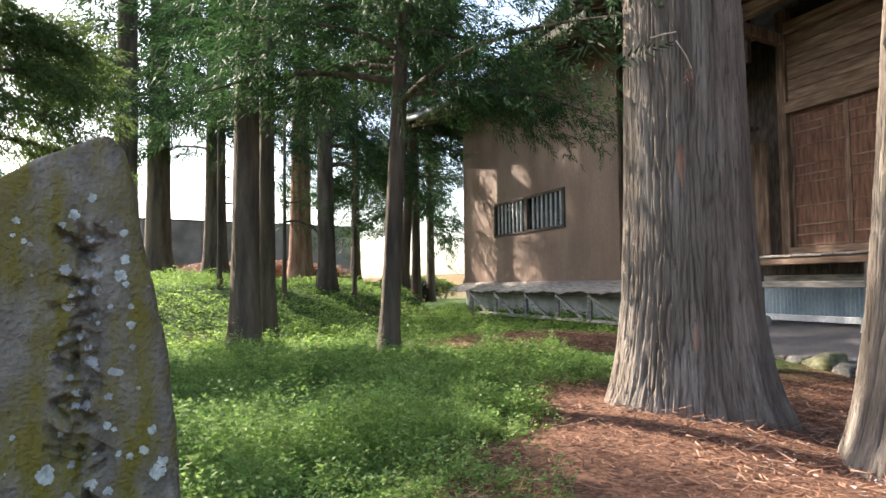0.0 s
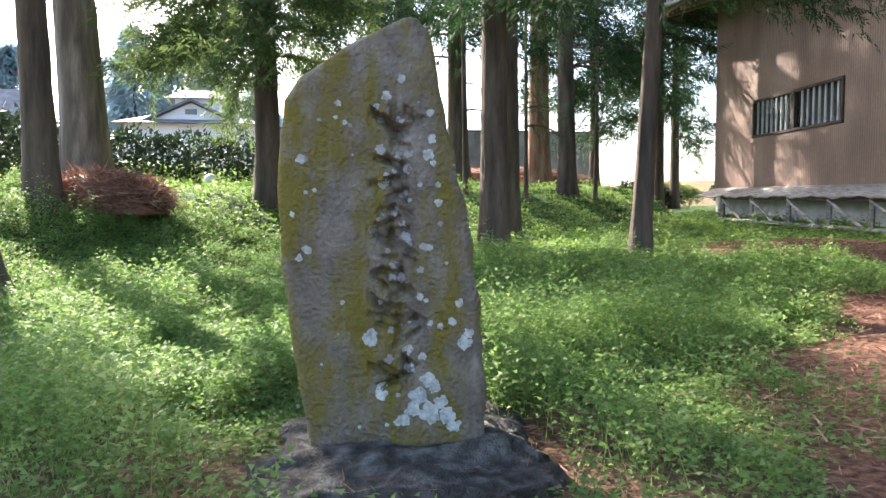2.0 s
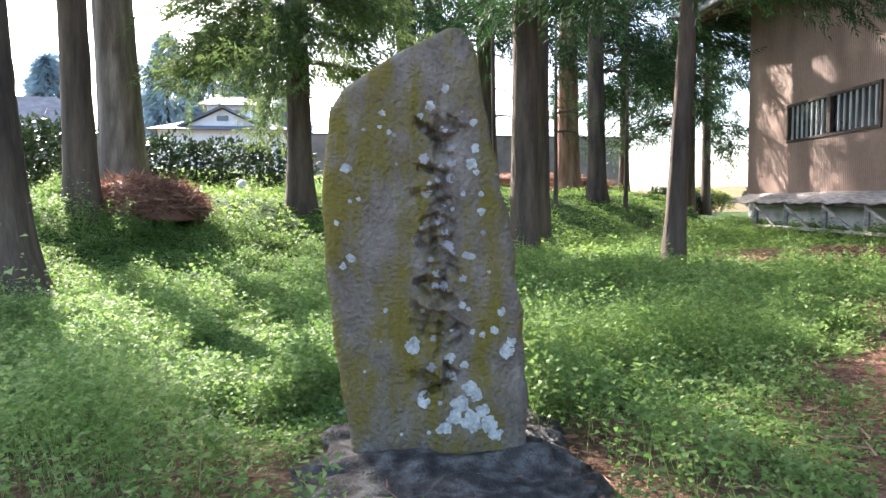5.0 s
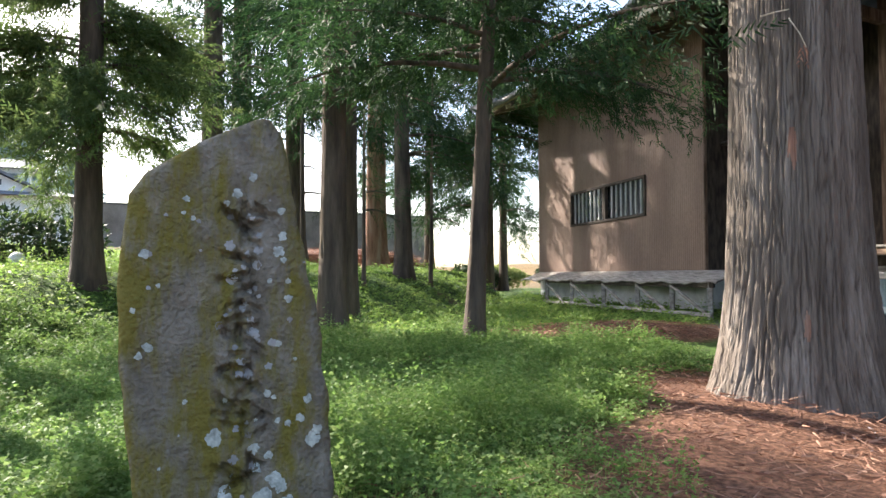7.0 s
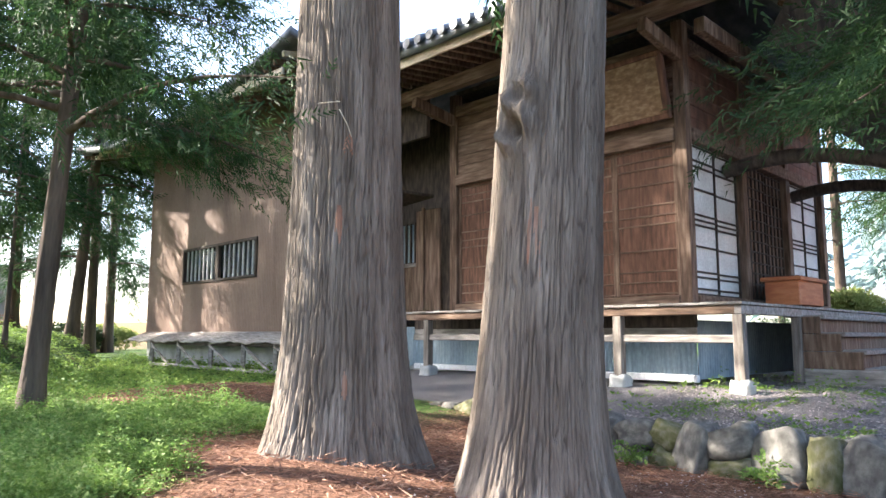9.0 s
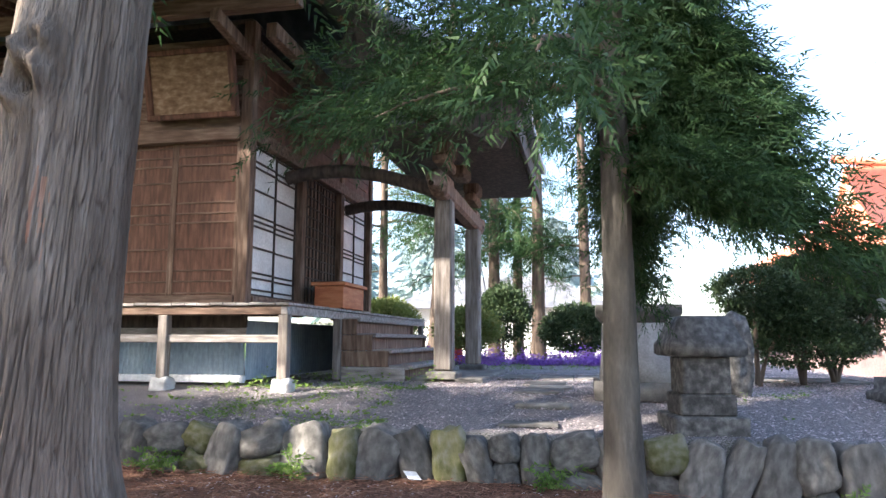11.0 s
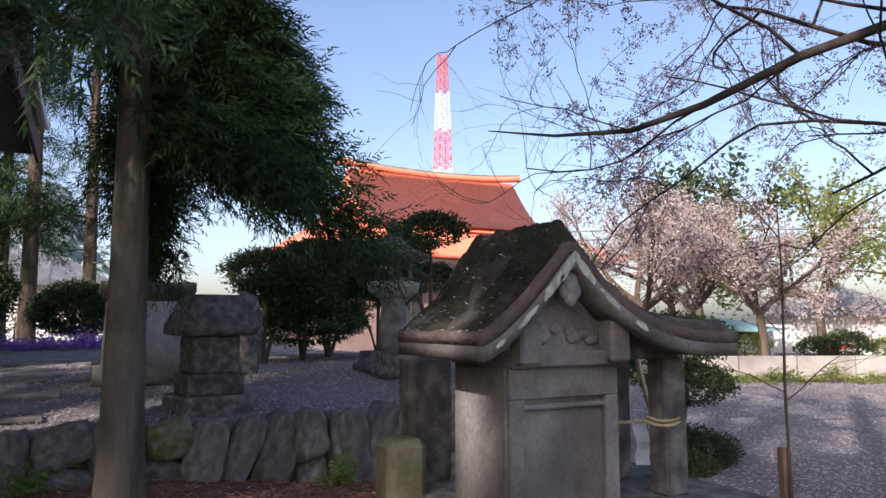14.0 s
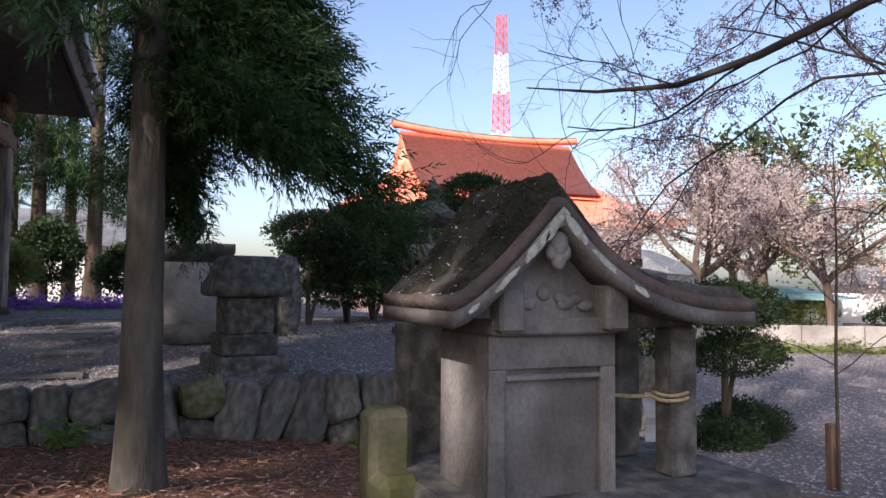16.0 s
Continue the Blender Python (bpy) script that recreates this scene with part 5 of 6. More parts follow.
tagged(put("roof_petals", from_np("roof_petals", v, f, PETAL), hk), "pale petals caught in the moss", kind="stuff")
for k, (dy, s, st2) in enumerate([(-0.16, .014, 2.4), (-0.075, .024, 1.5), (-0.02, .03, 1.2), (0.035, .026, 1.3), (0.12, .014, 2.8), (0.24, .012, 2.0), (-0.25, .010, 1.5)]):
    bm = bmesh.new()
    z = roof_z(dy) + 0.024
    sl = (roof_z(dy + 0.02) - roof_z(dy - 0.02)) / 0.04
    ring = []
    for a in np.linspace(0, 2 * math.pi, 20, endpoint=False):
        q = 1 + 0.45 * noise.noise((math.cos(a) * 2, math.sin(a) * 2, k * 7.7))
        t = s * st2 * math.cos(a) * q
        ring.append(bm.verts.new((2.4965, RY - dy - t, min(z + sl * t + s * 0.75 * math.sin(a) * q, roof_z(dy + t) + 0.043))))
    bm.faces.new(ring)
    part("lichen", bm, LICHEN, hk)
# gable: pendant, frieze, beam ends
bm = bmesh.new()
gy = [(-0.22, 0.735), (0.26, 0.735), (0.26, 0.765), (0.14, 0.83), (0.0, 0.975), (-0.10, 0.90), (-0.22, 0.79)]
f0 = bm.faces.new([bm.verts.new((2.60, RY - a, b)) for a, b in gy])
r = bmesh.ops.extrude_face_region(bm, geom=[f0])
bmesh.ops.translate(bm, verts=[v for v in r["geom"] if isinstance(v, bmesh.types.BMVert)], vec=(0.3, 0, 0))
part("gable_stone", bm, HUT_STONE, hk)
bm = bmesh.new()
for dy, z, s in ((0, 0.925, 0.03), (-0.018, 0.905, 0.02), (0.018, 0.905, 0.02), (0, 0.885, 0.022)):
    bmesh.ops.create_icosphere(bm, subdivisions=2, radius=s, matrix=Matrix.Translation((2.525, RY - dy, z)) @ Matrix.Diagonal((0.6, 1, 1.2, 1)))
part("gable_pendant", bm, HUT_STONE, hk, "carved pendant under the ridge", True)
for k, (dy, z) in enumerate(((-0.06, 0.79), (-0.045, 0.775), (0.05, 0.79), (0.065, 0.775), (0.10, 0.785), (0.0, 0.80), (0.13, 0.765))):
    bm = bmesh.new()
    bmesh.ops.create_icosphere(bm, subdivisions=2, radius=0.024, matrix=Matrix.Translation((2.60, RY - dy, z)) @ Matrix.Diagonal((0.5, 1.2 - 0.15 * (k % 3), 0.7 + 0.2 * (k % 2), 1)))
    part("carving", bm, HUT_STONE, hk, smooth=True)
for dy in (-0.12, 0.198):
    box("beam_end", (2.54, RY - dy - 0.036, 0.70), (2.66, RY - dy + 0.036, 0.822), HUT_STONE, hk, bevel=0.008)
box("upper_beam", (2.575, RY - 0.225, 0.69), (2.95, RY + 0.16, 0.735), HUT_STONE, hk, bevel=0.006)
# body with a sunk panel
by0, by1 = -1.995, -1.605
box("body", (2.625, by0, 0.10), (2.93, by1, 0.69), HUT_STONE, hk, "grey stone body", 0.006)
for lo, hi in (((by0, 0.10), (by0 + 0.05, 0.60)), ((by1 - 0.05, 0.10), (by1, 0.60)), ((by0, 0.60), (by1, 0.69)), ((by0 + 0.05, 0.57), (by1 - 0.05, 0.585))):
    box("panel_frame", (2.603, lo[0], lo[1]), (2.6245, hi[0], hi[1]), HUT_STONE, hk, bevel=0.004)
for x in (2.635, 2.90):
    box("post", (x, -2.312, 0.262), (x + 0.085, -2.218, 0.70), STONE_DARK, hk, bevel=0.008)
    box("post_beam", (x + 0.01, -2.30, 0.70), (x + 0.075, -1.99, 0.745), STONE_DARK, hk, bevel=0.006)
box("floor_slab", (2.45, -2.52, 0.16), (3.2, -1.5, 0.262), STONE_DARK, hk, bevel=0.015)
box("plinth", (2.55, -2.42, -0.55), (3.15, -1.55, 0.16), STONE_DARK, hk, bevel=0.02)
for q, (yy, zz) in enumerate(((-2.245, 0.505), (-2.245, 0.49))):
    pts = [(2.68 + 0.052 * math.cos(a), yy + 0.052 * math.sin(a), zz + 0.004 * math.sin(a * 2)) for a in np.linspace(0, 2 * math.pi, 17)]
    put("rope", tubes_mesh("rope", [(pts, [0.006] * 17)], ROPE, 6), hk, "straw rope round the posts")
pts = [(2.70 + 0.2 * s, -2.20 + 0.19 * s, 0.495 + 0.03 * s - 0.08 * s * (1 - s)) for s in np.linspace(0, 1, 9)]
put("rope", tubes_mesh("rope", [(pts, [0.006] * 9)], ROPE, 6), hk, "straw rope round the posts")
pole = thing("bamboo_pole", "pale bamboo pole leaning on the stone shrine roof", "pole")
pts = [(3.09 + 0.81 * s, -2.45 - 1.13 * s, 0.89 - 1.29 * s) for s in np.linspace(0, 1, 24)]
put("pole", tubes_mesh("pole", [(pts, [0.011 + 0.002 * (k % 4 == 0) for k in range(24)])], WOOD_PALE, 8), pole)
bm = bmesh.new()
bmesh.ops.create_grid(bm, x_segments=4, y_segments=6, size=0.5, matrix=pose(2.90, -2.36, 0.385, 90, 0, 60) @ Matrix.Diagonal((0.05, 0.16, 1, 1)))
for v in bm.verts:
    v.co += Vector((0.01 * math.sin(v.co.z * 60), 0.008 * math.cos(v.co.z * 45), 0))
cl = part("paper_streamer", bm, WHITE, None)
tagged(cl, "white folded paper streamer hanging by the post", "streamer")
# stones beside it
sp = box("stone_pillar", (3.30, -1.80, -0.5), (3.42, -1.62, 0.70), STONE_DARK, None, bevel=0.02)
tagged(sp, "dark squared stone pillar behind the stone shrine", "pillar")
mb = box("mossy_block", (3.02, -1.56, -0.55), (3.16, -1.42, 0.44), STONE_GREEN, None, bevel=0.025)
tagged(mb, "mossy yellow-green squared stone beside the stone shrine", "stone")
ml = box("step_stone", (2.86, -1.54, -0.55), (3.01, -1.40, 0.28), STONE_GREEN, None, bevel=0.03)
tagged(ml, "lower mossy squared stone beside the stone shrine", "stone")


def lathe(prof, n, sx=1.0, square=False):
    """Stacked stone profile; square gives a squared plan."""
    V, F = [], []
    for r, z in prof:
        for k in range(n):
            a = 2 * math.pi * (k + 0.5) / n
            q = 1 / max(abs(math.cos(a)), abs(math.sin(a))) if square else 1
            V.append((r * q * math.cos(a), r * q * math.sin(a) * sx, z))
    m = len(prof)
    F = [(i * n + k, i * n + (k + 1) % n, (i + 1) * n + (k + 1) % n, (i + 1) * n + k) for i in range(m - 1) for k in range(n)]
    return V, F


def lathe_part(name, prof, n, mat, parent, square=False, smooth=False, label=""):
    V, F = lathe(prof, n, 1.0, square)
    return put(name, from_np(name, V, F, mat, smooth), parent, label)


def lantern(x, y, z, s, label, turn=10):
    ob = thing("stone_lantern", label, "stone lantern", "stone lanterns", (x, y, z), turn)
    ob.scale = (s, s, s)
    lathe_part("base", [(0, 0), (0.40, 0), (0.40, 0.16), (0.34, 0.2), (0.33, 0.34), (0.0, 0.34)], 4, STONE_DARK, ob, True)
    lathe_part("shaft", [(0.0, 0.34), (0.21, 0.34), (0.19, 0.5), (0.155, 0.95), (0.18, 1.06), (0, 1.06)], 8, STONE, ob, True)
    lathe_part("platform", [(0, 1.06), (0.2, 1.06), (0.32, 1.14), (0.34, 1.26), (0.26, 1.28), (0, 1.28)], 8, STONE_PALE, ob, True)
    for a in range(4):
        m = pose(0, 0, 0, 0, 0, 90 * a)
        part("firebox_post", add_box(bmesh.new(), (0.13, 0.13, 1.28), (0.19, 0.19, 1.52), 0.006, m), STONE_DARK, ob)
        part("firebox_lintel", add_box(bmesh.new(), (0.14, -0.13, 1.28), (0.185, 0.13, 1.33), 0.004, m), STONE_DARK, ob)
    lathe_part("roof", [(0, 1.52), (0.2, 1.52), (0.50, 1.60), (0.50, 1.645), (0.36, 1.68), (0.2, 1.78), (0.13, 1.86), (0, 1.86)], 24, STONE_DARK, ob, False)
    lathe_part("finial", [(0.11, 1.86), (0.115, 1.9), (0.07, 1.93), (0.115, 1.99), (0.115, 2.04), (0.06, 2.1), (0.015, 2.16), (0, 2.17)], 16, STONE_DARK, ob, False, True)
    return ob


lantern(8.9, -3.95, 0.16, 0.90, "tall weathered stone lantern with wide curved cap")
ko = thing("stone_pedestal", "tiered pale stone pedestal on the terrace", "pedestal", at=(9.2, -1.15, 0.19))
lathe_part("foot", [(0, 0), (0.50, 0), (0.50, 0.2), (0.0, 0.2)], 4, STONE, ko, True)
lathe_part("block", [(0, 0.2), (0.43, 0.2), (0.40, 0.45), (0.385, 0.85), (0, 0.85)], 4, STONE_PALE, ko, True)
lathe_part("cap", [(0, 0.85), (0.38, 0.85), (0.46, 0.95), (0.46, 1.05), (0, 1.05)], 4, STONE, ko, True)
bm = bmesh.new()
for cx, cz, s, sz in ((0, 0.22, 0.2, 1.2), (0.05, 0.48, 0.15, 1.1), (-0.12, 0.1, 0.14, 0.8), (0.12, 0.12, 0.09, 1.4), (0.12, 0.52, 0.08, 0.9)):
    bmesh.ops.create_icosphere(bm, subdivisions=2, radius=s, matrix=Matrix.Translation((9.2 + cx, -1.15, 1.24 + cz)) @ Matrix.Diagonal((1, 0.8, sz, 1)))
sg = part("guardian_statue", bm, STONE_DARK, None, smooth=True)
tagged(sg, "dark weathered stone guardian statue on a pedestal", "statue")
sh2 = thing("stone_tablet_shrine", "dark squat stone shrine block with wide cap", "stone shrine", at=(7.72, -1.60, 0.02), turn=8)
for nm_, hw_, z0_, z1_ in (("foot", 0.33, -0.10, 0.15), ("plinth", 0.25, 0.15, 0.34), ("body", 0.215, 0.34, 0.68)):
    part(nm_, add_box(bmesh.new(), (-hw_, -hw_, z0_), (hw_, hw_, z1_), 0.016), STONE_DARK, sh2)
lathe_part("cap", [(0, 0.68), (0.30, 0.68), (0.335, 0.70), (0.335, 0.79), (0.30, 0.84), (0.24, 1.00), (0.21, 1.05), (0, 1.06)], 4, STONE_DARK, sh2, True)
r_ = part("rough_stone", boulder(51, 0.26, 1.0, 0.3), STONE_DARK, None, smooth=True)
r_.matrix_world = pose(9.3, -2.25, 0.62, 0, 0, 20)
tagged(r_, "rough upright dark stone beside the stone shrine block", "stone")
bx = box("stone_paving", (11.0, 0.9, 0.2), (14.4, 2.0, 0.29), STONE, None, bevel=0.02)
tagged(bx, "low grey stone platform before the steps", "paving", kind="structure")
pv = thing("stone_path", "worn grey stone slab path across the terrace", "path", kind="structure")
for k in range(9):
    for j in range(2):
        x = 12.0 + j * 0.72
        s = box("slab", (x, 0.85 - 0.62 * (k + 1), 0.16), (x + 0.69, 0.85 - 0.62 * k - 0.03, 0.245), STONE, pv, bevel=0.015)
for k in range(5):
    box("slab", (7.6 + k * 0.75, -0.3 - 0.1 * (k % 2), 0.0), (8.3 + k * 0.75, 0.3 - 0.1 * (k % 2), 0.025 + 0.22 * sm(7.75 + k * 0.75, 7.4, 9.2)), STONE, pv, bevel=0.02)
wp = part("paper_scrap", add_box(bmesh.new(), (-0.09, -0.06, 0), (0.09, 0.06, 0.006), 0.002, pose(6.85, 0.95, -0.33, 8, -12, 30)), WHITE, None)
tagged(wp, "small white paper scrap at the wall foot", "litter")


# ---- clipped shrubs ----
def clump(rng, c, r, n, size, leafmat, name="foliage", parent=None):
    """Small leaves over a cushion."""
    d = unit(rng.normal(size=(n, 3)))
    d[:, 2] = np.abs(d[:, 2]) * np.where(rng.rand(n) < 0.8, 1, -0.6)
    p = np.array(c) + d * np.array(r) * rng.uniform(0.72, 1.06, (n, 1)) * (1 + 0.12 * np.sin(d[:, :1] * 9))
    w = unit(d + rng.normal(0, 0.7, (n, 3)))
    v, f = rhombs(p, w, unit(np.cross(w, rng.normal(size=(n, 3)))), size * rng.uniform(0.6, 1.4, n), size * rng.uniform(0.25, 0.42, n), 0.0)
    return v, f


def shrub(x, y, pads, label, leafmat=HEDGE_LEAF, size=0.06, trunk=0.04, z=None, density=620, seed=1, cat="shrub", group="clipped shrubs"):
    rng = np.random.RandomState(seed)
    z = ground_z(x, y) if z is None else z
    ob = thing("clipped_shrub", label, cat, group, (x, y, z))
    lines = []
    for k, (dx, dy, dz, rx, ry, rz) in enumerate(pads):
        v, f = clump(rng, (dx, dy, dz), (rx, ry, rz), int(density * (rx * ry + rx * rz + ry * rz) * 8) + 120, size, leafmat)
        put("leaf_pad", from_np("leaf_pad", v, f, leafmat), ob)
        lines.append(([(0, 0, -0.05), (dx * 0.3, dy * 0.3, dz * 0.5), (dx, dy, dz)], [trunk, trunk * 0.8, trunk * 0.4]))
    put("stem", tubes_mesh("stem", lines, BARK_DARK, 7), ob)
    return ob


shrub(12.2, -4.2, [(0, 0, 1.55, 0.7, 0.7, 0.4), (-0.5, 0.6, 1.1, 0.6, 0.6, 0.35), (0.3, -0.8, 1.2, 0.6, 0.6, 0.33), (0, 0.2, 0.6, 0.8, 0.8, 0.35)], "cloud-pruned dark evergreen with cushioned pads", size=0.05, density=900, seed=2)
shrub(11.6, -3.6, [(0, 0, 0.5, 0.8, 0.8, 0.42), (0.1, 0.3, 1.05, 0.75, 0.7, 0.36), (0.2, -0.2, 1.55, 0.6, 0.6, 0.34)], "cloud-pruned dark evergreen with cushioned pads", size=0.05, density=900, seed=12)
shrub(13.0, -5.4, [(0, 0, 1.7, 0.8, 0.8, 0.4), (-0.3, -0.9, 1.35, 0.7, 0.6, 0.32), (0.2, 0.5, 1.0, 0.7, 0.7, 0.35)], "cloud-pruned dark evergreen with cushioned pads", size=0.05, density=900, seed=3)
shrub(11.2, -2.9, [(0, 0, 1.3, 0.55, 0.6, 0.35), (0.2, -0.5, 0.9, 0.6, 0.6, 0.3)], "cloud-pruned dark evergreen with cushioned pads", size=0.05, density=900, seed=4)
shrub(10.2, -5.1, [(0, 0, 1.9, 0.6, 0.5, 0.3), (-0.2, 0.55, 1.6, 0.5, 0.45, 0.25)], "cloud-pruned dark evergreen with cushioned pads", size=0.05, density=900, seed=5)
shrub(6.3, -6.0, [(0, 0, 1.25, 0.52, 0.55, 0.30), (-0.05, -0.1, 0.80, 0.40, 0.46, 0.26), (0.05, -0.3, 0.10, 0.42, 0.40, 0.26), (-0.2, 0.2, 0.02, 0.34, 0.34, 0.22)], "clipped dark green shrub in rounded tiers by the lot", size=0.035, density=1900, seed=6)
shrub(8.4, -6.6, [(0, 0, 0.9, 0.6, 0.6, 0.5)], "clipped dark green shrub in rounded tiers by the lot", seed=7)
shrub(18.3, 2.3, [(0, 0, 0.8, 0.9, 0.8, 0.6)], "loose green shrub beyond the hall", SPRING_LEAF, 0.09, seed=8)
shrub(21.0, 5.2, [(0, 0, 1.0, 1.0, 0.9, 0.8)], "loose green shrub beyond the hall", SPRING_LEAF, 0.09, seed=9)
shrub(21.5, -0.4, [(0, 0, 0.8, 1.1, 1.0, 0.8)], "dark green shrub beyond the flowers", HEDGE_LEAF, 0.09, seed=10)
shrub(22.0, 1.8, [(0, 0, 1.2, 0.8, 0.8, 1.0)], "dark green shrub beyond the flowers", HEDGE_LEAF, 0.09, seed=11)
rng = np.random.RandomState(8)
fp = np.stack([rng.uniform(18.0, 20.0, 2600), rng.uniform(-1.6, 4.6, 2600), np.full(2600, 0.22)], 1)
v, f = weeds(rng, fp, 0.22, 5, 0.07, 0.1)
tagged(new("purple_flowers", from_np("purple_flowers", v, f, FLOWER)), "bed of low purple flowers beyond the forecourt", "flowers", kind="stuff")

# ferns and weeds at the wall foot
for k, (x, y) in enumerate([(6.9, -0.25), (6.88, -2.6), (6.9, 2.1), (6.85, 3.4)]):
    rng = np.random.RandomState(90 + k)
    p = np.tile([[x, y, ground_z(x, y) + 0.05]], (26, 1)) + rng.normal(0, 0.05, (26, 3))
    w = unit(rng.normal(size=(26, 3)) * np.array([1, 1, 0.3]) + np.array([-0.4, 0, 0.8]))
    v, f = sprays(rng, p, w, 0.24, 13, 0.25, 0.06, 0.35)
    tagged(new("fern", from_np("fern", v, f, GRASS_LEAF)), "small green fern at the foot of the stone wall", "fern", "ferns at the wall")

gs = thing("paper_streamer", "white zigzag paper streamers tied to the porch post", "streamer")
for k in range(4):
    bm = bmesh.new()
    for q in range(3):
        x0_ = 13.92 + 0.07 * k + 0.03 * (q % 2)
        bmesh.ops.create_grid(bm, x_segments=1, y_segments=1, size=0.5, matrix=pose(x0_, 1.34 - 0.02 * q, 2.22 - 0.12 * q - 0.03 * k, 80, 12 * (q % 2), 20) @ Matrix.Diagonal((0.06, 0.12, 1, 1)))
    part("paper_strip", bm, WHITE, gs)
rc = thing("red_post", "small red post beyond the forecourt", "post", at=(19.4, 2.75, 0.22))
put("shaft", tubes_mesh("shaft", [([(0, 0, 0), (0, 0, 0.5), (0, 0, 0.9)], [0.13, 0.11, 0.03])], REDPAINT, 10), rc)

# ---- temple with orange roof ----
tp = thing("temple_hall", "temple hall with bright orange sheet-metal roof", "temple")
TZ = -0.4
hip_roof("roof", 25.3, 35.2, -22.8, -7.0, 3.5, 6.6, ((30.25, -19.2), (30.25, -11.2)), 0.3, RED_ROOF, tp, 0.22, 0.4)
V, F = [], []
n = 14
for i in range(n + 1):
    s = i / n
    for sx in (-1, 1):
        for y in (-19.6, -10.8):
            V.append((30.25 + sx * (1 - s) * 2.7, y, 4.95 + 2.75 * (0.6 * s + 0.4 * s * s)))
F = []
for i in range(n):
    b0, b1 = 4 * i, 4 * (i + 1)
    F += [(b0, b0 + 1, b1 + 1, b1), (b0 + 3, b0 + 2, b1 + 2, b1 + 3)]
o = len(V)
V += [(a, b, c - 0.2) for a, b, c in V]
F += [tuple(q + o for q in reversed(f)) for f in F]
for i in range(n):
    b0, b1 = 4 * i, 4 * (i + 1)
    for q in range(4):
        F.append((b0 + q, b1 + q, b1 + q + o, b0 + q + o))
put("upper_roof", from_np("upper_roof", V, F, RED_ROOF), tp)
pts = [(30.25, -20.0 + 9.6 * s, 7.72 + 0.28 * abs(2 * s - 1) ** 2.2) for s in np.linspace(0, 1, 15)]
put("ridge", tubes_mesh("ridge", [(pts, [0.16] * 15)], RED_ROOF, 8), tp, "orange ridge with upturned ends")
put("ridge_cap", tubes_mesh("ridge_cap", [([(a, b, c + 0.15) for a, b, c in pts], [0.07] * 15)], ASPHALT_ROOF, 6), tp)
for k in range(14):
    x = 28.6 + k * 0.255
    h = 2.0 * (1 - abs(x - 30.25) / 1.9)
    if h > 0.1:
        box("gable_slat", (x, -11.02, 5.15), (x + 0.13, -10.95, 5.15 + h), WOOD_PALE, tp, bevel=0)
bm = bmesh.new()
bm.faces.new([bm.verts.new(p) for p in ((28.0, -11.1, 5.0), (32.5, -11.1, 5.0), (30.25, -11.1, 7.4))])
part("gable_wall", bm, DARKWOOD, tp)
box("wall", (26.9, -21.3, -0.6), (33.6, -8.5, 2.75), TEMPLE_WALL, tp, bevel=0)
box("white_band", (26.85, -21.35, 2.75), (33.65, -8.45, 3.4), PLASTER, tp, bevel=0)
box("lower_eave", (25.9, -9.6, 2.9), (26.9, -7.4, 3.05), RED_ROOF, tp, bevel=0.02)
for k, y in enumerate((-9.6, -12.2, -15, -18, -20.6)):
    w = box("window", (26.86, y - 0.7, 0.4), (26.9, y + 0.7, 2.1), GLASS_DARK, tp)
    for q in range(4):
        box("mullion", (26.82, y - 0.7 + q * 0.45, 0.4), (26.86, y - 0.65 + q * 0.45, 2.1), DARKWOOD, w, bevel=0)

# ---- lattice tower ----
tw = thing("radio_tower", "tall red and white lattice radio tower", "tower", at=(125.7, -64.8, 0))
H, W0, W1 = 56.0, 2.2, 0.75
for s in range(7):
    z0, z1 = H * s / 7, H * (s + 1) / 7
    mt = WHITE if s in (1, 3, 5) else REDPAINT
    lines = []
    for sx, sy in ((-1, -1), (1, -1), (1, 1), (-1, 1)):
        w0, w1 = W0 + (W1 - W0) * z0 / H, W0 + (W1 - W0) * z1 / H
        lines.append(([(sx * w0, sy * w0, z0), (sx * w1, sy * w1, z1)], [0.10, 0.10]))
    for q in range(4):
        za, zb = z0 + (z1 - z0) * q / 4, z0 + (z1 - z0) * (q + 1) / 4
        wa, wb = W0 + (W1 - W0) * za / H, W0 + (W1 - W0) * zb / H
        c = [(-1, -1), (1, -1), (1, 1), (-1, 1)]
        for k in range(4):
            a, b = c[k], c[(k + 1) % 4]
            lines.append(([(a[0] * wa, a[1] * wa, za), (b[0] * wb, b[1] * wb, zb)], [0.06, 0.06]))
            lines.append(([(b[0] * wa, b[1] * wa, za), (a[0] * wb, a[1] * wb, zb)], [0.06, 0.06]))
            lines.append(([(a[0] * wa, a[1] * wa, za), (b[0] * wa, b[1] * wa, za)], [0.055, 0.055]))
    put("lattice_section", tubes_mesh("lattice_section", lines, mt, 4), tw)

# ---- far side of the lot ----
lw = thing("lot_wall", "low weathered concrete wall along the lot", "wall", kind="structure")
fence = Vector((14.6, -14.6, 0)), Vector((10.2, -22.5, 0))
d_ = (fence[1] - fence[0]).normalized()
for k in range(-4, 12):
    a = fence[0] + d_ * (k * 1.5)
    beam("wall_panel", (a.x, a.y, -0.42), (a.x + d_.x * 1.48, a.y + d_.y * 1.48, -0.42), 0.14, 0.62, BLOCK_WALL, lw)


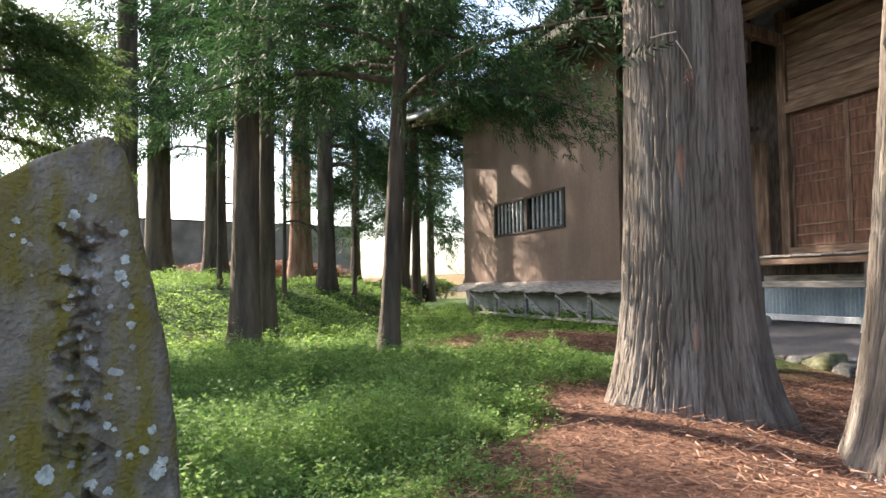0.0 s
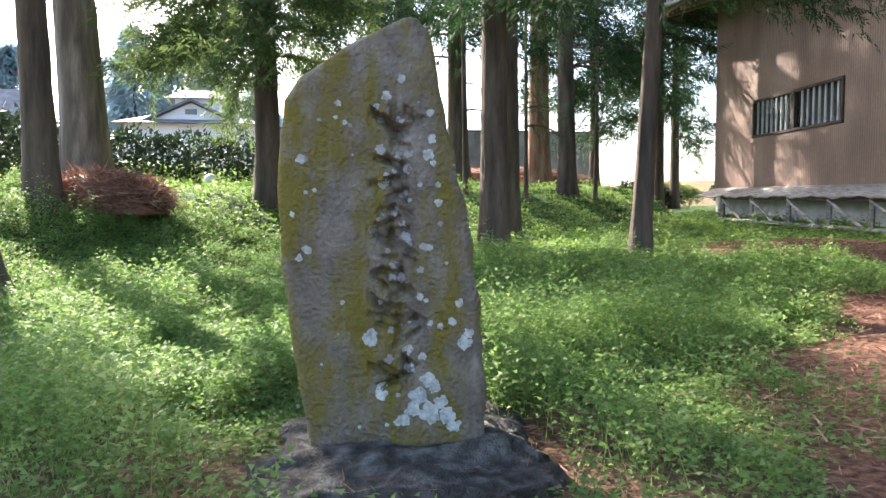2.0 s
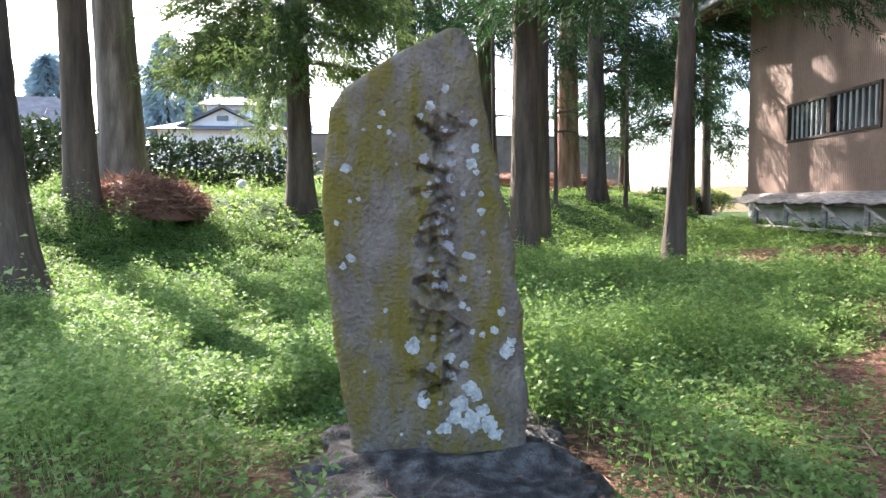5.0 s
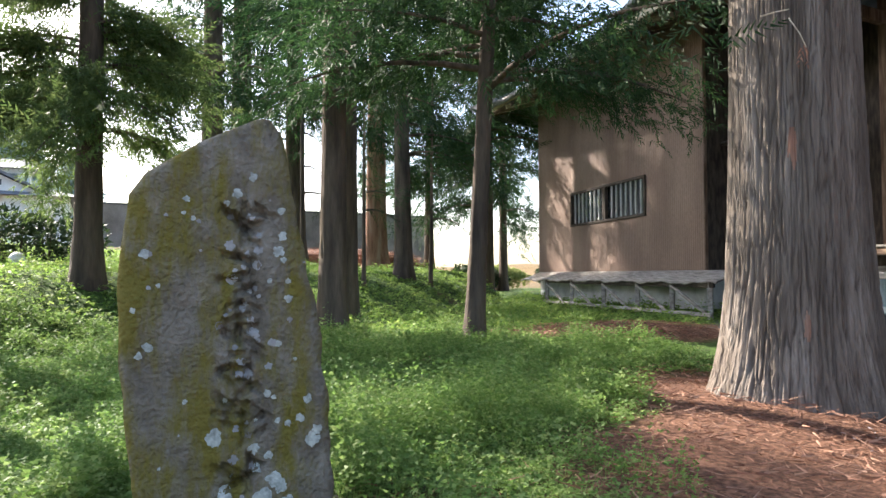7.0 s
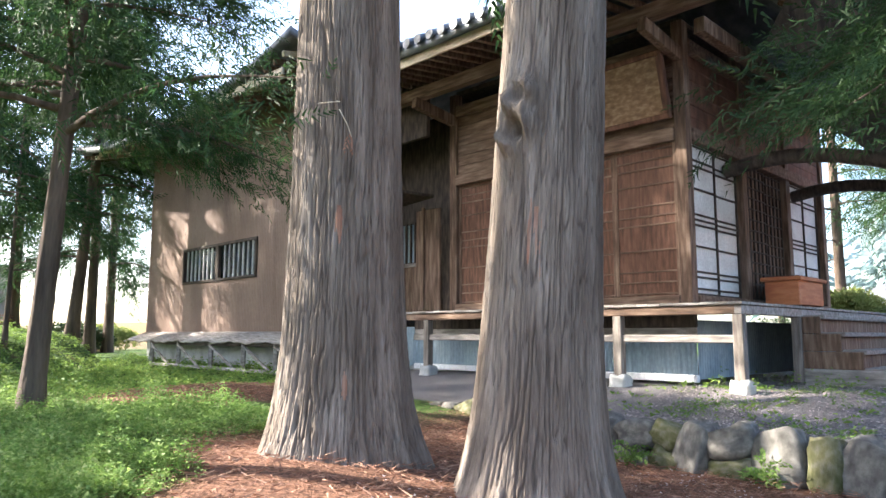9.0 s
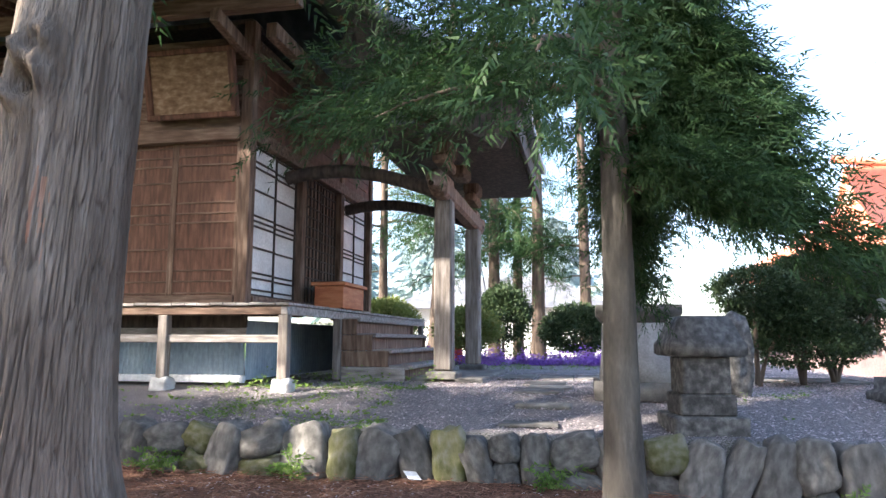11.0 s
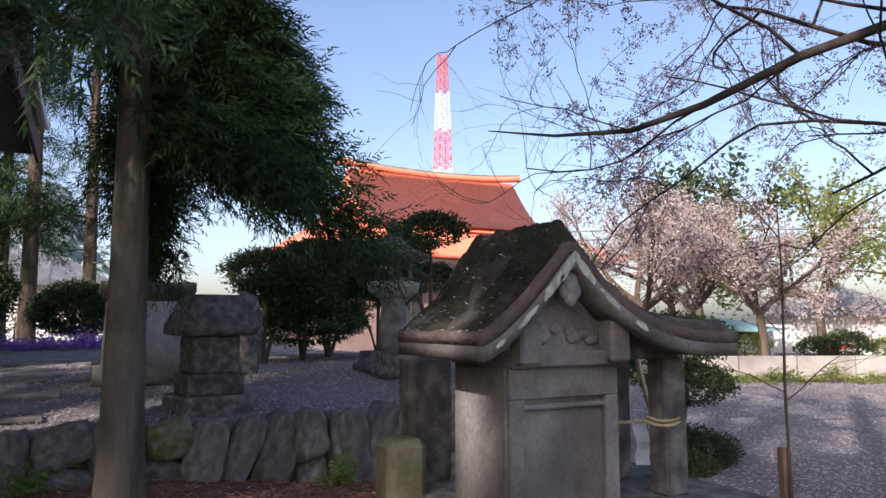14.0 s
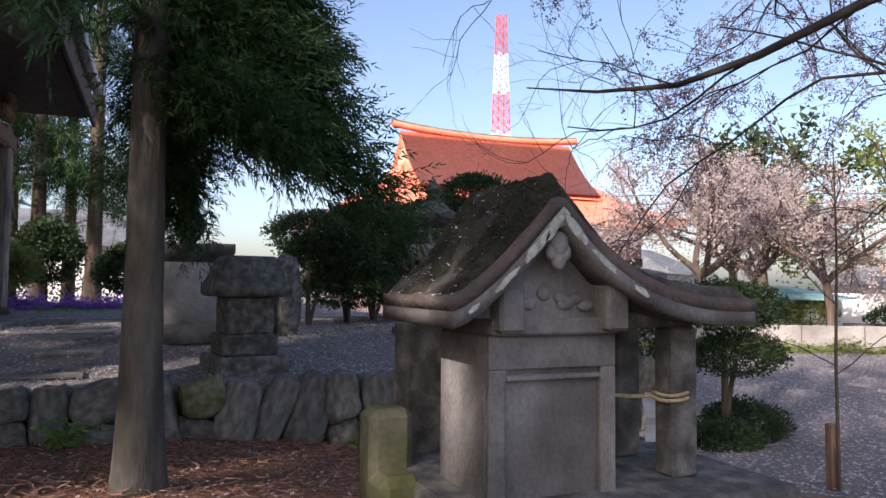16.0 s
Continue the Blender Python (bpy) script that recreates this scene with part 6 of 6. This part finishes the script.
def house(x, y, z, w, d, h, turn, label, roofmat=ASPHALT_ROOF, wallmat=PLASTER, storeys=1, rise=1.5):
    ob = thing("house", label, "house", "houses", (x, y, z), turn)
    box("wall", (-w / 2, -d / 2, -1.0), (w / 2, d / 2, h), wallmat, ob, bevel=0)
    bm = bmesh.new()
    o = 0.6
    P = [(-w / 2 - o, -d / 2 - o, h), (w / 2 + o, -d / 2 - o, h), (w / 2 + o, d / 2 + o, h), (-w / 2 - o, d / 2 + o, h), (-w / 4, 0, h + rise), (w / 4, 0, h + rise)]
    vs = [bm.verts.new(p) for p in P]
    for f in ((0, 1, 5, 4), (1, 2, 5), (2, 3, 4, 5), (3, 0, 4), (3, 2, 1, 0)):
        bm.faces.new([vs[i] for i in f])
    part("roof", bm, roofmat, ob)
    for st_ in range(storeys):
        for k in range(3):
            for sy, yy in ((-1, -d / 2),):
                xx = -w / 2 + w * (k + 0.5) / 3
                wv = box("window", (xx - 0.55, yy - 0.03, 0.8 + 2.6 * st_), (xx + 0.55, yy - 0.005, 2.0 + 2.6 * st_), GLASS_DARK, ob, bevel=0)
                box("frame", (xx - 0.6, yy - 0.05, 0.74 + 2.6 * st_), (xx + 0.6, yy - 0.031, 0.8 + 2.6 * st_), WHITE, wv, bevel=0)
                box("mullion", (xx - 0.03, yy - 0.05, 0.8 + 2.6 * st_), (xx + 0.03, yy - 0.031, 2.0 + 2.6 * st_), WHITE, wv, bevel=0)
        wv = box("window", (-w / 2 - 0.03, -0.7, 0.9 + 2.6 * st_), (-w / 2 - 0.005, 0.7, 2.0 + 2.6 * st_), GLASS_DARK, ob, bevel=0)
    return ob


house(22.5, -33.5, -2.3, 7.5, 6, 3.3, 118, "white plastered house with grey tiled roof")
house(17.0, -38.5, -2.2, 6, 5, 2.6, 118, "low white house with grey roof")
house(22.0, -24.5, -1.2, 5, 3.5, 1.6, 120, "low shed with teal sheet roof", BLUE_ROOF, WHITE, rise=0.5)
house(34, -27, -1.5, 6, 5, 3.0, 120, "house with grey tiled roof behind the cherry trees")
house(38, 3.5, -0.2, 10, 6, 2.6, 90, "house with blue-grey tiled roof beyond the trees", ASPHALT_ROOF, PLASTER, 1, 1.8)
# red awnings and hedges before the house
for k, (x, y) in enumerate(((18.6, -28.2), (16.4, -31.8))):
    tagged(box("red_awning", (-1.4, -0.8, 1.0), (1.4, 0.8, 1.15), REDPAINT, None, m=pose(x, y, -1.3, 8, 0, 118)), "red sheet awning before the white house", "awning", "red awnings")


# ---- cherry trees ----
def branching(rng, start, way, length, radius, depth, out, tips):
    n = 6
    pts = [Vector(start)]
    w = Vector(way).normalized()
    for k in range(n):
        w = (w + Vector(rng.normal(0, 0.16, 3))).normalized()
        pts.append(pts[-1] + w * length / n)
    out.append(([tuple(p) for p in pts], np.linspace(radius, radius * 0.5, n + 1)))
    for k in range(2, n + 1):
        tips.append((tuple(pts[k]), tuple(w), depth))
    if depth > 0:
        for k in range(rng.randint(3, 5)):
            i = rng.randint(2, n + 1)
            ww = (w + Vector(rng.normal(0, 0.55, 3)) + Vector((0, 0, 0.1))).normalized()
            branching(rng, pts[i], ww, length * rng.uniform(0.55, 0.75), radius * 0.5, depth - 1, out, tips)


def cherry(x, y, h, label, leafmat, size, n, seed, spread=0.8, z=None, name="cherry_tree", fan=5, blur=0.5):
    rng = np.random.RandomState(seed)
    ob = thing(name, label, "tree", "trees round the lot", (x, y, ground_z(x, y) if z is None else z))
    lines, tips = [], []
    top = Vector((0.1, 0.1, h * 0.27))
    lines.append(([(0, 0, -0.2), (0.03, 0.02, h * 0.12), tuple(top)], [h * 0.028, h * 0.022, h * 0.018]))
    for k in range(fan):
        a = 2 * math.pi * k / fan + rng.uniform(-0.4, 0.4)
        branching(rng, top, (math.cos(a) * spread, math.sin(a) * spread, 0.75), h * 0.42, h * 0.016, 2, lines, tips)
    put("trunk", tubes_mesh("trunk", lines, BARK_DARK, 6), ob, "dark branching trunk")
    P = np.array([t[0] for t in tips])
    P = P[rng.randint(0, len(P), n)] + rng.normal(0, blur, (n, 3)) * h * 0.06
    w = unit(rng.normal(size=(n, 3)))
    v, f = rhombs(P, w, unit(np.cross(w, rng.normal(size=(n, 3)))), size * rng.uniform(0.6, 1.5, n), size * rng.uniform(0.3, 0.5, n), 0.0)
    put("crown", from_np("crown", v, f, leafmat), ob)
    return ob


cherry(17.5, -16.3, 6.8, "cherry tree in pale pink blossom", BLOSSOM, 0.085, 12000, 1)
cherry(21.5, -21.5, 8.0, "cherry tree in pale pink blossom", BLOSSOM, 0.085, 12000, 2)
cherry(15.9, -19.6, 6.2, "cherry tree in pale pink blossom and bronze leaf", BLOSSOM, 0.085, 12000, 3)
cherry(18.0, -25.5, 7.6, "tree in yellow-green spring leaf", SPRING_LEAF, 0.17, 7000, 4)
cherry(19.5, -20.5, 6.8, "tree in yellow-green spring leaf", SPRING_LEAF, 0.09, 2200, 5)
cherry(14.0, -33.5, 8.5, "bare slender tree with fine twigs", BUD_LEAF, 0.1, 1200, 6, 0.4)
cherry(28.0, -30.0, 11.0, "tall dark evergreen behind the houses", HEDGE_LEAF, 0.3, 6000, 7, 0.4)

# the old cherry whose limbs reach over the path
rng = np.random.RandomState(77)
oc = thing("old_cherry", "old cherry with dark limbs and bronze young leaves overhead", "tree", at=(0, 0, 0))
main = [(2.6, -8.4, -0.5), (2.9, -8.1, 1.4), (3.3, -7.6, 2.9), (4.0, -6.6, 3.35), (4.55, -5.75, 3.0), (5.0, -5.1, 2.62), (5.5, -4.75, 2.48), (6.0, -4.3, 2.5), (6.5, -3.9, 2.62)]
lines, tips = [(main, [0.16, 0.13, 0.08, 0.05, 0.042, 0.034, 0.025, 0.015, 0.006])], []
forks = [((3.3, -7.6, 2.9), (0.75, 0.45, 0.5), 3.2, 0.055), ((4.0, -6.6, 3.35), (0.3, 0.75, 0.35), 2.6, 0.04), ((4.0, -6.6, 3.35), (0.8, 0.1, 0.5), 2.6, 0.035), ((4.55, -5.75, 3.0), (0.5, 0.5, 0.75), 2.2, 0.03), ((5.0, -5.1, 2.62), (0.85, 0.3, -0.2), 1.8, 0.02),
         ((2.9, -8.1, 1.9), (0.8, 0.25, 0.3), 3.4, 0.05), ((3.3, -7.6, 2.9), (0.45, 0.6, 0.7), 2.6, 0.06), ((3.3, -7.6, 2.9), (0.6, 0.5, 0.7), 2.8, 0.05), ((3.1, -7.8, 2.3), (0.9, -0.1, 0.25), 3.0, 0.05), ((5.5, -4.75, 2.48), (0.4, 0.9, 0.3), 1.2, 0.012), ((4.55, -5.75, 3.0), (0.9, -0.1, -0.1), 2.0, 0.02)]
for s, w, L, r in forks:
    branching(rng, s, w, L, r * 0.6, 3, lines, tips)
put("limb", tubes_mesh("limb", lines, CHERRY_BARK, 7), oc, "dark bent limbs")
n = 49500
P = np.array([t[0] for t in tips if t[2] < 2 and (t[0][2] > 3.4 or t[0][1] < -5.0)])
P = np.repeat(P[rng.randint(0, len(P), n // 11)] + rng.normal(0, 0.05, (n // 11, 3)), 11, 0) + rng.normal(0, 0.022, (n, 3))
w = unit(rng.normal(size=(n, 3)))
v, f = rhombs(P, w, unit(np.cross(w, rng.normal(size=(n, 3)))), rng.uniform(0.02, 0.045, n), rng.uniform(0.006, 0.012, n), 0.0)
put("young_leaves", from_np("young_leaves", v, f, BUD_LEAF), oc, "small bronze-purple young leaves")

# staked sapling
sp_ = thing("staked_sapling", "bare young sapling tied to a wooden stake", "tree", at=(4.25, -4.95, ground_z(4.25, -4.95)))
rng = np.random.RandomState(5)
lines, tips = [([(0, 0, 0), (0.01, 0, 0.8), (-0.02, 0.01, 1.6), (0, 0, 2.3)], [0.012, 0.011, 0.008, 0.003])], []
for z, w in ((0.75, (-0.5, -0.8, 0.3)), (0.8, (0.6, 0.7, 0.35)), (1.5, (-0.4, -0.5, 0.7)), (1.9, (0.4, 0.3, 0.7)), (1.2, (0.3, 0.6, 0.8))):
    branching(rng, (0, 0, z), w, 0.75, 0.005, 1, lines, tips)
for k, ln_ in enumerate(lines):
    put("twig" if k else "stem", tubes_mesh("twig", [ln_], BARK_DARK, 5), sp_)
box("stake", (0.02, -0.04, -0.1), (0.085, 0.03, 0.42), WOOD, sp_)

# planted verge before the lot wall
rng = np.random.RandomState(15)
t = rng.uniform(-4, 16, 2600)
vp = np.stack([14.4 + d_.x * t + rng.normal(0, 0.3, 2600), -14.5 + d_.y * t + rng.normal(0, 0.3, 2600), np.full(2600, -0.68)], 1) - np.array([[0.9, -0.5, 0]])
v, f = weeds(rng, vp, 0.16, 6, 0.08, 0.14)
tagged(new("verge_grass", from_np("verge_grass", v, f, SPRING_LEAF)), "yellow-green grass verge along the lot wall", "grass", kind="stuff")
for k, (x, y) in enumerate([(17.2, -25.5), (16.0, -28), (14.2, -30.5), (19.5, -23.0)]):
    shrub(x, y, [(0, 0, 0.5, 0.9, 0.9, 0.55), (0.7, 0.5, 0.4, 0.7, 0.7, 0.45)], "rounded garden shrub before the houses", SPRING_LEAF if k % 2 else HEDGE_LEAF, 0.1, seed=30 + k, density=160, group="garden shrubs")

for k, (x, y) in enumerate([(8.8, 27.5), (11.0, 30.5), (12.8, 27.0), (7.6, 31.0), (14.5, 32.0)]):
    shrub(x, y, [(0, 0, 0.5, 1.0, 0.9, 0.6), (0.8, 0.3, 0.4, 0.8, 0.7, 0.5)], "loose yellow-green bush at the back of the grove", SPRING_LEAF if k % 2 else HEDGE_LEAF, 0.12, seed=50 + k, density=140, group="bushes at the back")

# power lines
for k, (x, y) in enumerate(((38, -14), (30, -30), (19, -46))):
    po = thing("power_pole", "grey concrete power pole", "pole", "power poles", (x, y, -0.6))
    put("shaft", tubes_mesh("shaft", [([(0, 0, 0), (0, 0, 7.2)], [0.15, 0.1])], CONCRETE, 10), po)
    box("cross_arm", (-0.8, -0.05, 6.6), (0.8, 0.05, 6.72), METAL_DARK, po, m=pose(0, 0, 0, 0, 0, 30))
for q in range(4):
    pts = []
    for a, b in (((38, -14), (30, -30)), ((30, -30), (19, -46))):
        for s in np.linspace(0, 1, 12):
            pts.append((a[0] + (b[0] - a[0]) * s, a[1] + (b[1] - a[1]) * s, 4.6 + 0.5 * q - 1.2 * s * (1 - s)))
    wv = put("power_line", tubes_mesh("power_line", [(pts, [0.03] * len(pts))], METAL_DARK, 4))
    tagged(wv, "dark overhead cable between power poles", "cable", "overhead cables")

# ---- hedge, needle heap, houses to the north-west ----
def hedge_row(a, b, h, w, n, label, seed, leaf=HEDGE_LEAF):
    rng = np.random.RandomState(seed)
    ob = thing("hedge", label, "hedge")
    a, b = np.array(a, float), np.array(b, float)
    t = rng.rand(n)
    c = a + (b - a) * t[:, None]
    z0 = np.array([ground_z(p[0], p[1]) for p in c])
    hh = h * (0.92 + 0.16 * np.sin(t * 23 + seed) * np.sin(t * 61))
    d = unit(rng.normal(size=(n, 3)))
    P = np.stack([c[:, 0], c[:, 1], z0 + hh * 0.5], 1) + d * np.stack([np.full(n, w), np.full(n, w), hh * 0.52], 1) * rng.uniform(0.8, 1.06, (n, 1))
    wv = unit(d + rng.normal(0, 0.7, (n, 3)))
    v, f = rhombs(P, wv, unit(np.cross(wv, rng.normal(size=(n, 3)))), rng.uniform(0.07, 0.15, n), rng.uniform(0.025, 0.045, n), 0.0)
    put("leaves", from_np("leaves", v, f, leaf), ob)
    lines = []
    for k in range(int(np.linalg.norm(b - a) / 0.5)):
        p = a + (b - a) * (k + 0.5) / int(np.linalg.norm(b - a) / 0.5)
        z = ground_z(p[0], p[1])
        lines.append(([(p[0], p[1], z - 0.1), (p[0] + 0.05, p[1], z + h * 0.8)], [0.03, 0.015]))
    put("stems", tubes_mesh("stems", lines, BARK_DARK, 5), ob)
    return ob


hedge_row((-8.6, 11.6), (-3.2, 15.6), 1.0, 0.5, 9000, "clipped glossy dark green hedge along the grove", 3)
hedge_row((-8.0, 8.6), (-6.0, 11.5), 1.15, 0.6, 5000, "clipped glossy dark green hedge along the grove", 4)
hedge_row((26.0, 9.5), (25.2, -4.5), 1.7, 0.7, 9000, "loose dark green hedge beyond the flower bed", 5)
wb = bmesh.new()
bmesh.ops.create_uvsphere(wb, u_segments=16, v_segments=10, radius=0.13)
wb_ = part("white_ball", wb, WHITE, None, smooth=True)
wb_.matrix_world = pose(-3.75, 13.0, ground_z(-3.75, 13.0) + 0.12)
tagged(wb_, "round white marker at the hedge foot", "marker")


def heap(x, y, rx, ry, h, n, seed, label):
    rng = np.random.RandomState(seed)
    ob = thing("needle_heap", label, "heap", at=(x, y, ground_z(x, y)))
    bm = bmesh.new()
    bmesh.ops.create_icosphere(bm, subdivisions=4, radius=1)
    for v in bm.verts:
        k = 1 + 0.25 * noise.noise(v.co * 2.2 + Vector((seed, 0, 0)))
        v.co = Vector((v.co.x * rx * k, v.co.y * ry * k, max(-0.2, v.co.z) * h * k))
    part("core", bm, NEEDLE, ob, smooth=True)
    d = unit(rng.normal(size=(n, 3)))
    d[:, 2] = np.abs(d[:, 2])
    P = d * np.array([rx, ry, h]) * rng.uniform(0.9, 1.15, (n, 1))
    w = unit(rng.normal(size=(n, 3)) * np.array([1, 1, 0.4]))
    v, f = rhombs(P, w, unit(np.cross(w, rng.normal(size=(n, 3)))), rng.uniform(0.1, 0.3, n), rng.uniform(0.006, 0.014, n), 0.05)
    put("needles", from_np("needles", v, f, NEEDLE), ob)


heap(-3.9, 9.0, 0.75, 0.5, 0.42, 4000, 4, "heap of raked rust-brown cedar needles")
heap(3.0, 25.5, 3.0, 1.2, 0.5, 5000, 5, "bank of dry branches and brown needles before the wall")
heap(7.5, 28.5, 3.0, 1.4, 0.5, 4000, 6, "bank of dry branches and brown needles before the wall")
def gabled_house(x, y, z, w, d, h, turn):
    """White house: hipped skirt roof, gable over it, small upper storey behind."""
    ob = house(x, y, z, w, d, h, turn, "white house with dark tiled roof beyond the hedge", ASPHALT_ROOF, PLASTER, 1, 1.0)
    bm = bmesh.new()
    f0 = bm.faces.new([bm.verts.new((a, -d / 2 + 0.6, b)) for a, b in ((-2.3, h + 0.25), (2.3, h + 0.25), (0, h + 1.35))])
    r = bmesh.ops.extrude_face_region(bm, geom=[f0])
    bmesh.ops.translate(bm, verts=[q for q in r["geom"] if isinstance(q, bmesh.types.BMVert)], vec=(0, d - 1.6, 0))
    part("gable", bm, PLASTER, ob)
    for sx in (-1, 1):
        beam("gable_roof", (sx * 2.9, 0, h + 0.12), (0, 0, h + 1.5), d - 0.4, 0.14, ASPHALT_ROOF, ob, bevel=0)
    box("vent", (-0.35, -d / 2 + 0.55, h + 0.62), (0.35, -d / 2 + 0.59, h + 0.95), GLASS_DARK, ob, bevel=0)
    box("upper_storey", (-1.3, 0.5, h), (1.5, 3.0, h + 2.0), PLASTER, ob, bevel=0)
    bm = bmesh.new()
    vs = [bm.verts.new(q) for q in ((-1.9, 0.0, h + 2.0), (2.1, 0.0, h + 2.0), (2.1, 3.5, h + 2.0), (-1.9, 3.5, h + 2.0), (-0.9, 1.75, h + 2.75), (1.1, 1.75, h + 2.75))]
    for f in ((0, 1, 5, 4), (1, 2, 5), (2, 3, 4, 5), (3, 0, 4), (3, 2, 1, 0)):
        bm.faces.new([vs[i] for i in f])
    part("upper_roof", bm, ASPHALT_ROOF, ob)
    box("upper_window", (-0.7, 0.46, h + 1.0), (0.9, 0.49, h + 1.7), GLASS_DARK, ob, bevel=0)
    return ob


fw = thing("garden_wall", "long plain grey-beige wall behind the grove", "wall", kind="structure")
for k in range(6):
    a = Vector((-6 + k * 2.4, 30.5 + k * 0.55, 0))
    z = 1.75
    beam("wall_panel", (a.x, a.y, z + 0.85), (a.x + 2.38, a.y + 0.545, z + 0.85), 0.16, 2.3, BLOCK_WALL, fw)
    beam("coping", (a.x, a.y, z + 2.04), (a.x + 2.38, a.y + 0.545, z + 2.04), 0.24, 0.08, ASPHALT_ROOF, fw)
gabled_house(-14.6, 47.0, 1.8, 7.6, 6.5, 3.6, 12)
house(-23.6, 40.0, 1.6, 5.6, 5, 3.2, 20, "low house with pale shining roof beyond the hedge", ASPHALT_ROOF, PLASTER, 1, 2.2)
pp_ = thing("utility_pole", "pale grey utility pole beyond the hedge", "pole", at=(-8.6, 34, 1.5))
put("shaft", tubes_mesh("shaft", [([(0, 0, 0), (0, 0, 3.6)], [0.14, 0.12])], CONCRETE, 10), pp_)


def far_conifer(x, y, h, r, seed, z=1.5):
    rng = np.random.RandomState(seed)
    ob = thing("far_conifer", "tall hazy conifer in the distance", "tree", "distant conifers", (x, y, z))
    put("trunk", tubes_mesh("trunk", [([(0, 0, 0), (0, 0, h)], [0.3, 0.05])], BARK_DARK, 6), ob)
    n = 2600
    t = rng.rand(n) ** 0.7
    a = rng.uniform(0, 2 * np.pi, n)
    rr = r * (1 - t) ** 0.8 * rng.uniform(0.5, 1.1, n) * (1 + 0.25 * np.sin(t * 40 + a * 2))
    P = np.stack([np.cos(a) * rr, np.sin(a) * rr, 1 + t * (h - 1)], 1)
    w = unit(np.stack([np.cos(a), np.sin(a), rng.normal(-0.3, 0.3, n)], 1))
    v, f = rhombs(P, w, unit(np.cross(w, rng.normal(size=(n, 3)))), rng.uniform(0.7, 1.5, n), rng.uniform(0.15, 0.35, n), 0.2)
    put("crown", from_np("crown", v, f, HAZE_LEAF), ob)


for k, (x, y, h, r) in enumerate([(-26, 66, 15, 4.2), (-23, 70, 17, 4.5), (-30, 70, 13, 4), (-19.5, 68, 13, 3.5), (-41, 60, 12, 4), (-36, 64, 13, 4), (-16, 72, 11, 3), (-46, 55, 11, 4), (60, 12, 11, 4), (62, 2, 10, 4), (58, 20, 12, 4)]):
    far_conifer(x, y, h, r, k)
